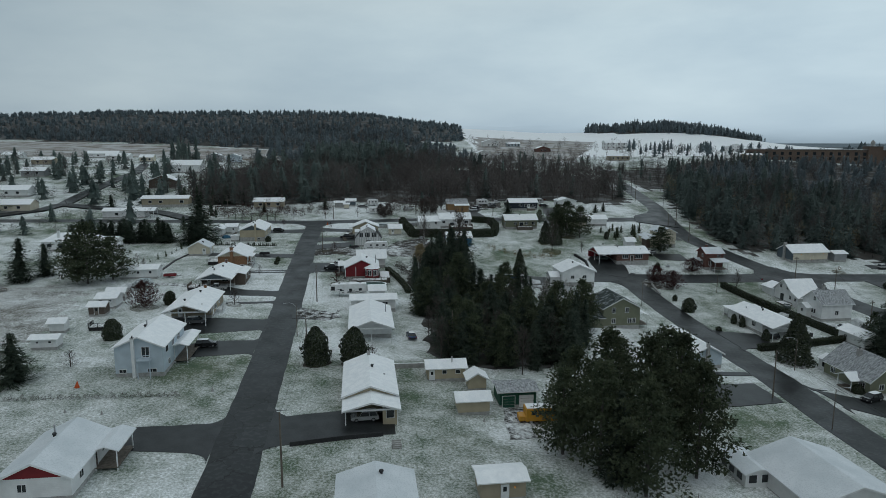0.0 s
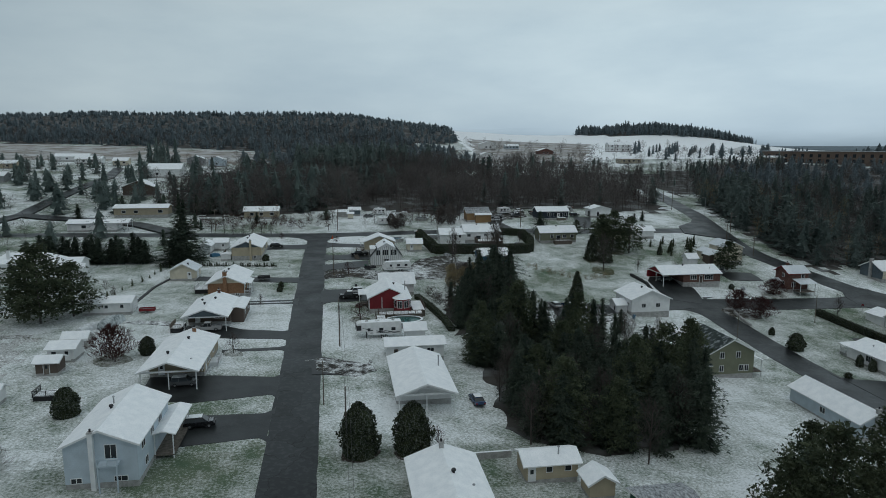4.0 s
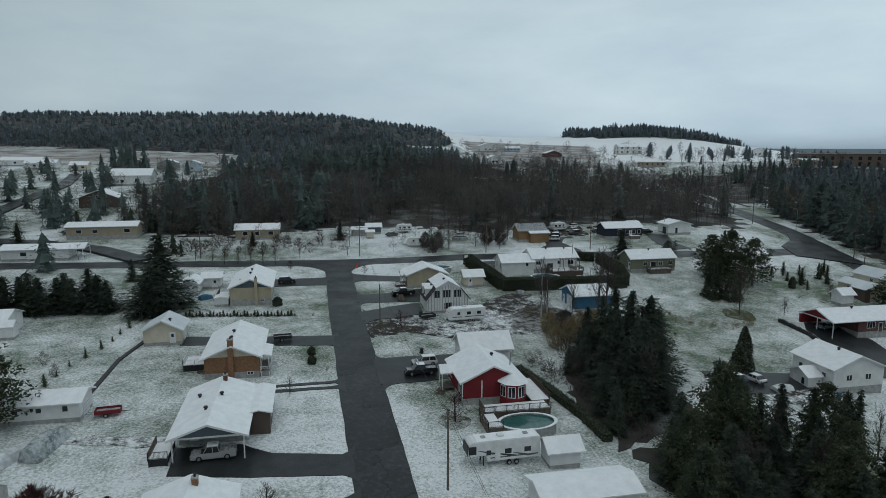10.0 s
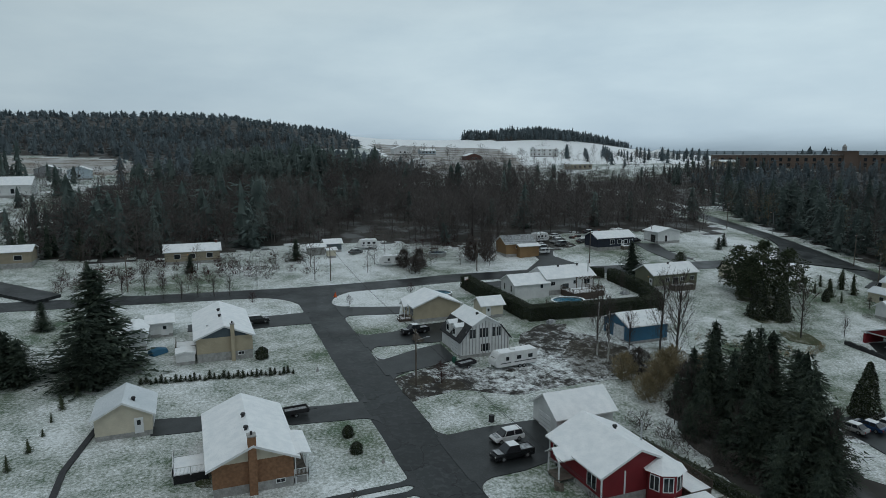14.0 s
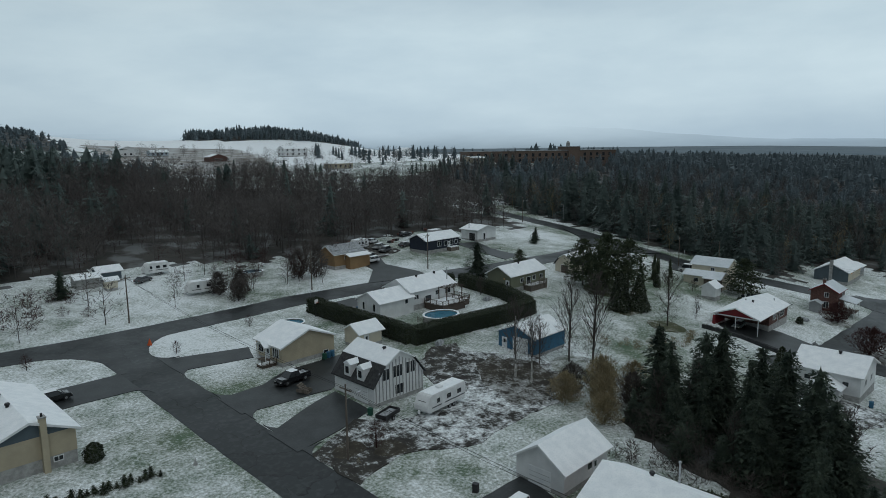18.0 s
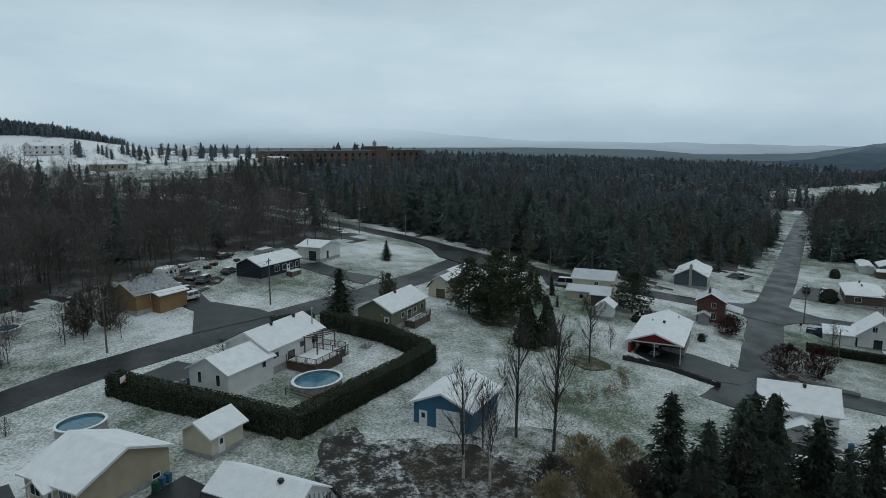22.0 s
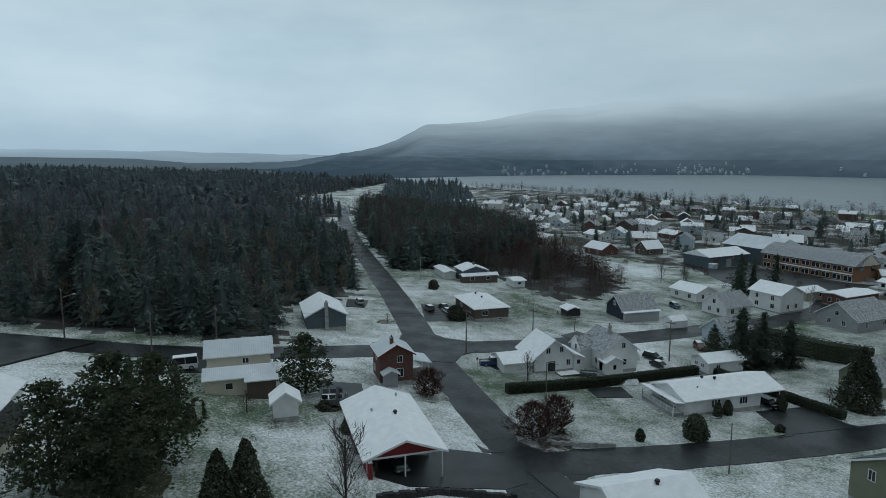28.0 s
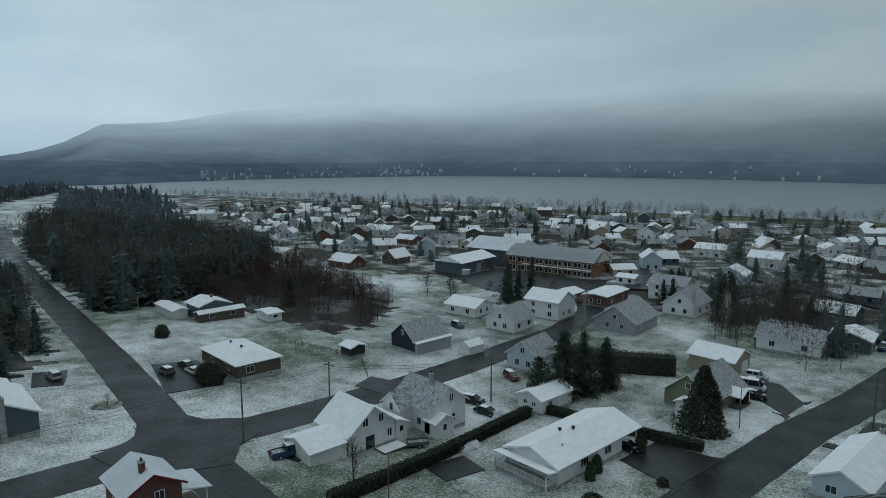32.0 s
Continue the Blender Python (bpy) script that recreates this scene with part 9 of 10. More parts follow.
wall_line([(5, 125.2), (12.3, 126)], 1.0, 0.3, M_CONC, "low grey concrete retaining wall with snow on top")
wall_line([(-11, 93.2), (-3, 95), (3, 96)], 0.7, 0.35, M_BLACK, "dark sloping retaining wall beside the driveway", cap=False)
wall_line([(78.7, 230.5), (80.5, 223), (78.6, 213.8)], 0.8, 0.6, M_SHINGLE, "rough dark fieldstone wall beside the drive", pieces=0.7, cap=False)
wall_line([(95.6, 201), (94.4, 195.5), (94, 191.2)], 0.7, 0.5, M_CONC, "dry stone garden wall at the corner", pieces=0.7, cap=False)
wall_line([(-55.7, 247), (-61, 222.5), (-61.5, 208)], 0.25, 0.7, M_BLACK, "dark wet ditch edging along the path", "border", "border", cap=False)


def fence(path, h, label, mat=None, step=2.0):
    ob = thing("fence", path[0][0], path[0][1], 0, label, "fence", z=0)
    ob.matrix_world = Matrix.Identity(4)
    pts = [Vector((x, y, H(x, y))) for x, y in stepped(path, step)]
    for p in pts:
        part("post", boxed(p.x - 0.06, p.x + 0.06, p.y - 0.06, p.y + 0.06, p.z - 0.3, p.z + h), mat or M_WOOD, ob)
    for p, q in zip(pts, pts[1:]):
        for z in (0.35, 0.7):
            part("rail", rod(bmesh.new(), p + Vector((0, 0, h * z + 0.1)), q + Vector((0, 0, h * z + 0.1)), 0.05, 0.05, 5), mat or M_WOOD, ob)


fence([(192, 163), (180, 159), (169.8, 157.3), (160.5, 162.5)], 1.1, "weathered wooden rail fence")
fence([(30.2, 268), (30.2, 262.2), (38.5, 261.5)], 1.2, "dark pool fence with snowy rails", M_BROWN, 3.0)
stairs(4.9, 91.6, 0, 5, 1.4, "grey concrete garden steps up the bank")
stairs(-6.6, 201.0, 60, 4, 1.2, "weathered wooden front steps", M_WOOD)
stairs(-5.6, 253.4, 20, 7, 1.2, "wooden steps against the bank", M_WOOD)


def garden_bin(x, y, mat, label):
    ob = thing("wheelie_bin", x, y, 15, label, "bin")
    bm = bmesh.new()
    fs = prism_z(bm, [(-0.26, -0.3), (0.26, -0.3), (0.26, 0.3), (-0.26, 0.3)], 0.05, 1.0)
    part("tub", bm, mat, ob)
    part("lid", boxed(-0.3, 0.3, -0.34, 0.34, 1.0, 1.07, bevel=0.02), mat, ob)
    for s in (-1, 1):
        part("wheel", rod(bmesh.new(), (s * 0.27, 0.26, 0.1), (s * 0.31, 0.26, 0.1), 0.1, 0.1, 8), M_TYRE, ob)


for x, y, m, lab in ((4.3, 263.6, M_GREEN, "dark green wheeled bin"), (5.3, 263.8, M_BLUE, "blue plastic wheeled bin by the house"), (6.2, 264, M_BLUE, "blue plastic wheeled bin by the house"), (-3.6, 241.8, M_GREEN, "green plastic wheeled bin by the house"), (25.8, 281.6, M_BLUE, "blue wheeled bin with snow"), (24.8, 281.8, M_CONC, "grey wheeled bin with snow"), (23.8, 282, M_CONC, "grey wheeled bin with snow"), (-7.2, 219.2, M_BLACK, "black wheeled bin by the drive"), (116, 151, M_BLACK, "black plastic wheeled bin by the house"), (118, 153, M_BLACK, "black plastic wheeled bin by the house"), (63.8, 196, M_BLUE, "blue plastic wheeled bin by the house")):
    garden_bin(x, y, m, lab)


def covered(x, y, rot, L, w, h, mat, label, name="covered_boat"):
    """Something under a sagging tarpaulin."""
    ob = thing(name, x, y, rot, label, "tarpaulin")
    bm = bmesh.new()
    rows = []
    for i in range(9):
        f = i / 8
        k = 0.65 + 0.35 * math.sin(math.pi * min(1, 0.12 + f * 0.95))
        row = []
        for j in range(7):
            g = -1 + 2 * j / 6
            z = h * k * (1 - 0.75 * abs(g) ** 2.6) + 0.07 * noise.noise(Vector((i, j, L)))
            row.append(bm.verts.new((-L / 2 + L * f, w / 2 * g * (0.8 + 0.2 * k), 0 if j in (0, 6) else z)))
        rows.append(row)
    for a, b in zip(rows, rows[1:]):
        for j in range(6):
            bm.faces.new((a[j], b[j], b[j + 1], a[j + 1]))
    bm.faces.new(rows[0])
    bm.faces.new(list(reversed(rows[-1])))
    bmesh.ops.recalc_face_normals(bm, faces=bm.faces)
    part("cover", bm, mat, ob)
    bm = bmesh.new()
    for a, b in zip(rows if False else [], []):
        pass
    part("frame", boxed(-L / 2 + 0.3, L / 2 - 0.3, -w / 2 + 0.3, w / 2 - 0.3, -0.1, 0.15), M_BLACK, ob)
    bm.free()
    return ob


M_TARP = material("grey_green_tarpaulin", (0.12, 0.15, 0.15), (0.5, 0.54, 0.55), 0.8, 0.6, 0.3, fine=(0.6, 0.63, 0.64), fine_scale=3, fine_amount=0.5)
M_TARPW = material("snowy_white_tarpaulin", (0.45, 0.47, 0.48), (0.72, 0.75, 0.76), 0.9, 0.6, 0.2, fine=(0.3, 0.32, 0.33), fine_scale=3, fine_amount=0.3)
covered(-61.5, 190.5, 78, 7.5, 2.8, 2.3, M_TARP, "boat under a grey-green tarpaulin with snow")
covered(-65, 188, 70, 7, 2.4, 1.4, M_TARPW, "low load under a pale tarpaulin")
covered(127.2, 157.2, 0, 3.0, 2.6, 2.0, M_TARPW, "small white shelter tent with snow", "shelter")
covered(122.8, 171.5, 80, 5.5, 2.6, 1.0, M_TARPW, "low trailer under a snowy cover", "covered_trailer")
covered(137.5, 160.5, 80, 3.5, 2.6, 2.0, M_TARPW, "white shelter tent with snow", "shelter")
covered(24.4, 256.2, 20, 2.2, 1.2, 0.9, M_SNOWTHIN, "quad bike half covered with snow", "quad_bike")
covered(52.8, 269, 10, 2.2, 1.6, 1.0, M_SNOWTHIN, "garden chairs under snow", "garden_furniture")
covered(55, 199.5, 10, 4, 2.2, 1.2, M_TARPW, "load under a white tarpaulin", "covered_load")
covered(110, 219.2, 60, 2.2, 1.4, 0.8, M_SNOWTHIN, "snowed-over garden bench on the lawn", "garden_bench")
covered(-52, 262, 40, 3, 2, 1.2, M_BLUE, "stacked things under a blue tarpaulin", "covered_load")


def utility_trailer(x, y, rot, mat, label):
    ob = thing("utility_trailer", x, y, rot, label, "trailer")
    part("bed", boxed(-1.7, 1.7, -0.85, 0.85, 0.5, 0.62), mat, ob)
    for y0, y1 in ((-0.88, -0.8), (0.8, 0.88)):
        part("side_board", boxed(-1.7, 1.7, y0, y1, 0.6, 1.1), mat, ob)
    for x0 in (-1.72, 1.64):
        part("end_board", boxed(x0, x0 + 0.08, -0.85, 0.85, 0.6, 1.1), mat, ob)
    part("snow_cover", boxed(-1.6, 1.6, -0.78, 0.78, 0.66, 0.8), M_SNOWTHIN, ob)
    for s in (-1, 1):
        wheel(ob, -0.2, s * 1.0, 0.33, 0.2)
    part("drawbar", rod(bmesh.new(), (1.6, 0, 0.5), (3.0, 0, 0.45), 0.05, 0.05, 5), M_BLACK, ob)


utility_trailer(-56.5, 199.8, 5, M_RED, "rusty red utility trailer beside the shed")
utility_trailer(-33, 229.6, 5, M_BLACK, "black utility trailer behind the brick house")
utility_trailer(-2.4, 239.5, 15, M_BLACK, "black utility trailer in the mud")
utility_trailer(127.5, 176.8, 60, P_GREEN, "small pale teal box trailer")


def cone(x, y):
    ob = thing("traffic_marker", x, y, 0, "small orange cloth marker on the lawn", "marker")
    bm = bmesh.new()
    rod(bm, (0, 0, 0), (0.1, 0, 1.2), 0.45, 0.05, 7)
    part("cloth", bm, M_ORANGE, ob)


M_ORANGE = material("orange_cloth", (0.55, 0.10, 0.03), (0.45, 0.08, 0.02), 3, 0.7, 0.1)
cone(-50.3, 117.5)
cone(-14.2, 290.2)


def sign(x, y, rot, label, mat, h=2.1, r=0.35, n=8):
    ob = thing("road_sign", x, y, rot, label, "sign")
    part("post", rod(bmesh.new(), (0, 0, -0.3), (0, 0, h), 0.04, 0.04, 6), M_STEEL, ob)
    bm = bmesh.new()
    rod(bm, (0, -0.05, h), (0, -0.03, h), r, r, n)
    part("plate", bm, mat, ob)


sign(133.5, 199, 120, "red stop sign on a steel post", M_RED)
sign(131, 213.5, 30, "small white road sign on a post", M_WHITE)
sign(143.5, 264, 30, "small white road sign on a post", M_WHITE)
for x, y, h in ((-52, 118, 1.2), (-44, 240, 1.4), (-33, 238, 1.4), (-46, 108, 1.0), (-58, 104, 0.9), (80, 291, 2.2), (25, 298, 1.2)):
    ob = thing("garden_stake", x, y, 0, "thin metal stake in the lawn", "stake")
    part("rod", rod(bmesh.new(), (0, 0, -0.2), (0.03, 0, h), 0.03, 0.03, 5), M_STEEL, ob)
for x, y, s in ((-27, 245, 0.35), (-25, 213, 0.3), (-26.5, 114.5, 0.4), (-48, 107, 0.3), (-42, 106, 0.3), (20, 101, 0.3), (91.5, 231, 0.5)):
    ob = thing("garden_ornament", x, y, s * 100, "small weathered garden ornament", "ornament")
    bm = bmesh.new()
    rod(bm, (0, 0, -0.1), (0, 0, s), s * 0.8, s * 0.6, 8)
    rod(bm, (0, 0, s), (0, 0, s * 2.2), s * 0.4, s * 0.15, 8)
    part("figure", bm, M_CONC, ob)
tb = thing("picnic_table", -96, 186, 25, "dark picnic table with snow", "table")
part("top", boxed(-0.9, 0.9, -0.4, 0.4, 0.72, 0.78), M_WOOD, tb)
for s in (-1, 1):
    part("bench", boxed(-0.9, 0.9, s * 0.75 - 0.13, s * 0.75 + 0.13, 0.42, 0.47), M_WOOD, tb)
    part("leg", rod(bmesh.new(), (s * 0.7, -0.7, 0), (s * 0.7, 0.3, 0.72), 0.05, 0.05, 4), M_WOOD, tb)
    part("leg", rod(bmesh.new(), (s * 0.7, 0.7, 0), (s * 0.7, -0.3, 0.72), 0.05, 0.05, 4), M_WOOD, tb)
hoop = thing("basketball_hoop", 17, 284.5, 200, "basketball hoop with white backboard", "hoop")
part("post", rod(bmesh.new(), (0, 0, -0.2), (0, 0, 3.2), 0.06, 0.06, 6), M_BLACK, hoop)
part("backboard", boxed(-0.6, 0.6, 0.3, 0.35, 2.9, 3.7), M_WHITE, hoop)
part("ring", rod(bmesh.new(), (0, 0.6, 3.0), (0, 0.6, 3.03), 0.25, 0.25, 10), M_ORANGE, hoop)
lampw = thing("wall_lamp", 19.4, 76.9, 0, "lit lamp beside the shed door", "lamp", z=H(19.4, 76.9) + 2.0)
part("bulb", boxed(-0.1, 0.1, -0.1, 0.1, 0, 0.2), M_LAMP, lampw)

# ------------------------------------------------------------------ hillside village, north fields, lower town
house("dark brown house with white-framed windows and snowy roof", -113, 402, 15, 11, "y", 4.2, 3.0, M_BROWN, windows=[("l", -2, 0.8, 1.2, 1.4, 1), ("l", 2, 0.8, 1.2, 1.4, 1), ("l", 0, 3.6, 1.6, 1.4, 1)], z=26.3)
house("long tan bungalow with two-part snowy roof", -96, 343, 22, 8, "x", 3.0, 1.2, M_TANSIDE, windows=[("f", -7, 0.8, 1.6, 1.1), ("f", -2, 0.8, 1.6, 1.1), ("f", 8, 0.8, 1.8, 1.2)], plinth=1.0)
house("low white house with open end porch", -104, 313.5, 22, 7, "x", 2.7, 1.1, M_WHITESIDE, carport=("r", 4), windows=[("f", -5, 0.8, 1.6, 1.1), ("f", 0, 0.8, 1.4, 1.1)])
house("beige cottage with lit windows behind bare trees", -45, 337, 14.5, 7, "x", 2.8, 1.6, M_TANSIDE, windows=[("f", -4, 0.8, 1.6, 1.2), ("f", 0, 0.8, 1.4, 1.2), ("f", 4.5, 0.8, 1.6, 1.2)], chims=[(6.5, 0, 0.8, 0.7, M_DARKBRICK)])
lo = thing("wall_lamp", -46.3, 333.3, 0, "lit porch lamp of the beige cottage", "lamp", z=H(-46.3, 333.3) + 2.6)
part("bulb", boxed(-0.12, 0.12, -0.1, 0.1, 0, 0.25), M_LAMP, lo)
o = house("white house with gable porch on the hillside", -118, 476, 20, 14, "x", 4.5, 3.2, M_WHITESIDE, windows=[("f", -4, 0.8, 1.6, 1.4), ("f", 3, 0.8, 1.4, 2.0)])
for i, (x, y, sx, sy, r, e, m, lab) in enumerate(((-115, 552, 12, 9, "y", 4, M_GREY, "grey house with snowy roof on the hillside"), (-98, 540, 11, 9, "y", 4.5, M_PALEBLUE, "pale house with barn roof on the hillside"), (-190, 556, 18, 9, "x", 3, M_WHITESIDE, "white house far up the hillside"),
                                                 (-165, 545, 10, 8, "x", 3, M_CREAM, "cream house far up the hillside"), (-208, 575, 24, 10, "x", 3, M_WHITESIDE, "long white building on the hillside"), (-160, 330, 15, 9, "x", 3, M_CREAM, "cream house beyond the cross street"), (-180, 372, 15, 9, "x", 3, M_WHITESIDE, "white house on the hillside"), 
                                                 (-205, 450, 14, 9, "x", 3, M_GREY, "grey house on the hillside"), (-240, 420, 15, 9, "x", 3, M_WHITESIDE, "white house on the hillside"), (-230, 520, 15, 9, "x", 3, M_TANSIDE, "tan house on the hillside"), (-270, 560, 14, 9, "x", 3, M_WHITESIDE, "white house on the hillside"), 
                                                 (-150, 262, 14, 9, "x", 3, M_TANSIDE, "tan house beyond the spruces"), (-165, 300, 13, 9, "y", 3, M_WHITESIDE, "white house beyond the spruces"), (-260, 480, 13, 9, "x", 3, M_CREAM, "cream house on the hillside"))):
    house(lab, x, y, sx, sy, r, e, 2.0, m, windows=[("f", -3, 0.9, 1.5, 1.2), ("f", 2.5, 0.9, 1.5, 1.2), ("l", 0, 0.9, 1.3, 1.2)], group="hillside houses")
road([(-172, 306), (-150, 330), (-146, 346), (-147.5, 366), (-148.4, 386), (-149.6, 429), (-150, 470), (-160, 520)], 3.2, "narrow lane climbing the hillside")
road([(-147, 345), (-132, 338), (-112, 332.5), (-92, 322), (-76, 306)], 3.2, "lane curving down to the cross street")
# things behind the cross street
house("small grey shed with snowy roof", -4.5, 339, 5, 4.5, "x", 2.1, 1.0, M_SLATE, name="shed", category="shed")
house("low pale shed with snowy roof", -10, 336.5, 5, 4, "x", 1.8, 0.7, M_CONC, name="shed", category="shed")
house("small pale wooden kiosk", -6.5, 331, 2.4, 2.4, "x", 1.9, 0.5, M_CREAM, name="kiosk", category="shed")
car(1.5, 333, 30, "sedan", P_GREY, "old car among the sheds")
car(70, 330.5, 15, "sedan", P_WHITE, "snowed-over car at the wood's edge")
car(66, 323, 200, "suv", P_SILVER, "snowed-over car in the muddy yard")
car(84.5, 331.5, 0, "sedan", P_BLACK, "old car at the wood's edge")
rng = random.Random(5)
for i in range(12):
    x, y = rng.uniform(58, 100), rng.uniform(326, 336)
    ob = thing("scrap_heap", x, y, rng.uniform(0, 360), "heap of scrap half covered with snow", "scrap", "scrap in the yard")
    for k in range(3):
        cx, cy, cz = rng.uniform(-0.5, 0.5), rng.uniform(-0.5, 0.5), rng.uniform(0, 0.25)
        part("scrap_piece", boxed(cx - 0.6, cx + 0.6, cy - 0.4, cy + 0.4, cz - 0.2 - 0.03 * k, cz + 0.5, bevel=0.06), [M_SNOWTHIN, M_DARKBRICK, M_BLACK][(i + k) % 3], ob)
# farms and houses on the snowy fields
for x, y, sx, sy, r, e, rise, m, lab in ((150, 748, 18, 10, "y", 5, 3, M_WHITESIDE, "large white barn on the hill"), (178, 752, 15, 9, "x", 3, 2, M_PALEBLUE, "pale farm shed on the hill"), (190, 670, 15, 9, "y", 3.5, 2.4, M_DARKBRICK, "red farmhouse with snowy roof"), (280, 700, 24, 12, "x", 6.5, 2.6, M_WHITESIDE, "large white farmhouse with many windows"),
                                         (228, 560, 17, 11, "x", 3.4, 2.2, M_TANSIDE, "tan bungalow above the slope"), (112, 590, 12, 10, "y", 4, 2.5, M_WHITESIDE, "white house at the wood's edge"), (420, 700, 20, 12, "y", 5, 3, M_WHITESIDE, "white farmhouse on the fields"), (330, 520, 16, 10, "x", 3.4, 1.2, M_TANSIDE, "flat-roofed house by the wood")):
    house(lab, x, y, sx, sy, r, e, rise, m, windows=[(s, u * sx / 8, z, 1.6, 1.5) for s in "fl" for u in (-3, -1, 1, 3) for z in ((0.9, 4.6) if e > 6 else (0.9,)) if not (s == "l" and abs(u) > 2)], hip=5 if "bungalow" in lab else 0)
# brick college on the hill
cg = thing("college", 400, 500, -27, "long brown brick college with cupola beyond the wood", "building", z=33)
part("main_wing", boxed(-75, 60, -9, 9, -4, 14), M_COLLEGE, cg)
part("roof", boxed(-75.5, 60.5, -9.5, 9.5, 14, 14.4), M_SNOWTHIN, cg)
part("tower", boxed(14, 24, -11, 9, -4, 17), M_COLLEGE, cg)
part("tower_roof", boxed(13.6, 24.4, -11.4, 9.4, 17, 17.4), M_SNOWTHIN, cg)
bm = bmesh.new()
rod(bm, (19, 0, 17.4), (19, 0, 20), 1.6, 1.6, 8)
rod(bm, (19, 0, 20), (19, 0, 22), 1.9, 0.4, 8)
part("cupola", bm, M_CONC, cg)
for i in range(22):
    for z in (5.5, 9.5):
        u = -72 + i * 6.0
        if not 13 < u < 25:
            part("window", boxed(u - 1.1, u + 1.1, -9.06, -8.9, z, z + 2.6), M_PANE, cg)
for z in (4, 8):
    part("window", boxed(-75.06, -74.95, -5, 5, z + 1.5, z + 3.5), M_PANE, cg)
part("lamp", boxed(-75.5, -75, -7, -6, 5, 6), M_LAMP, cg)

# ------------------------------------------------------------------ lower town
LT = [("grey gabled house with dark snowy roof", 149, 82, 12, 15, "y", 3, 4, M_GREY, M_SNOWTHIN), ("pale blue house with dark thinly snowed roof", 143.5, 129, 8, 9, "y", 3.4, 3, M_PALEBLUE, M_SNOWTHIN), ("white bungalow with snowy roof", 188.5, 104.5, 11, 9, "x", 2.8, 1.8, M_WHITESIDE, M_SNOW),
      ("white storey-and-a-half house with dormer", 169, 108, 9, 10, "y", 3, 3.2, M_WHITESIDE, M_SNOWTHIN), ("white two-storey house with porch", 171, 88, 11, 10, "x", 5.2, 2.4, M_WHITESIDE, M_SNOW), ("long flat-roofed brown brick building", 171, 58.5, 8, 16, "y", 3.2, 0.5, M_DARKBRICK, M_SNOW),
      ("white two-storey house with hipped roof", 160, 36, 12, 11, "x", 5.2, 2.2, M_WHITESIDE, M_SNOWTHIN), ("white gabled house with dark roof side", 146, 53, 10, 13, "y", 3.4, 4, M_WHITESIDE, M_SNOWTHIN), ("blue-grey house with snowy roof", 159, -9, 11, 10, "y", 3.4, 3, M_PALEBLUE, M_SNOW), ("white hipped house on the corner", 165, -57, 13, 12, "x", 4.5, 2.4, M_WHITESIDE, M_SNOW),
      ("low white house with thinly snowed roof", 109, 72, 14, 10, "x", 2.8, 2.4, M_WHITESIDE, M_SNOWTHIN), ("dark garage with snowy roof", 99, 62, 9, 9, "y", 3, 1.6, M_SLATE, M_SNOW), ("small white annex with snowy roof", 184, 24, 7, 6, "x", 2.6, 1, M_WHITESIDE, M_SNOW), ("small garage with snowy roof", 181, 66, 7, 9, "y", 2.6, 1, M_TANSIDE, M_SNOW),
      ("brown brick house with snowy roof by the open lot", 287, 81, 13, 9, "x", 3, 2.6, M_DARKBRICK, M_SNOW), ("dark brown barn with snowy roof", 283, 57, 8, 10, "y", 3.2, 3.2, M_BROWN, M_SNOW), ("long white hall with snowy roof", 382, -10, 22, 12, "x", 4, 2.4, M_WHITESIDE, M_SNOW), ("low red house with snowy roof", 338, 4, 13, 9, "x", 2.8, 2, M_DARKBRICK, M_SNOW),
      ("white semi-detached house with snowy roof", 340, 52, 13, 10, "x", 3.2, 2, M_WHITESIDE, M_SNOW), ("pale bungalow with stepped snowy roof", 336, 87, 18, 10, "x", 2.8, 1.6, M_CREAM, M_SNOW), ("white house with snowy roof by the shore street", 300, -126, 14, 10, "x", 4.5, 2.6, M_WHITESIDE, M_SNOW), ("white house with dark green roof", 258, -119, 11, 10, "y", 4.5, 2.8, M_WHITESIDE, M_DARKROOF),
      ("broad white house with hipped snowy roof", 196, -71, 14, 11, "x", 4.2, 2.2, M_WHITESIDE, M_SNOW)]
for lab, x, y, sx, sy, r, e, ri, m, rf in LT:
    k = (sx if r == "x" else sy) / 4
    q = (sy if r == "x" else sx) / 4
    house(lab, x, y, sx, sy, r, e, ri, m, rf, rot=8.0, windows=[("f", -k, 0.8, 1.2, 1.3), ("f", k, 0.8, 1.2, 1.3), ("b", -k, 0.8, 1.2, 1.3), ("b", k, 0.8, 1.2, 1.3), ("l", -q * 0.7, 0.8, 1.0, 1.3), ("l", q * 0.7, 0.8, 1.0, 1.3), ("r", -q * 0.7, 0.8, 1.0, 1.3), ("r", q * 0.7, 0.8, 1.0, 1.3)] + ([("l", 0, e + 0.3, 1.0, 1.2), ("r", 0, e + 0.3, 1.0, 1.2)] if ri > 2.8 else []) + ([(s, u, 3.2, 1.0, 1.3) for s in "fb" for u in (-k, k)] if e > 5 else []))
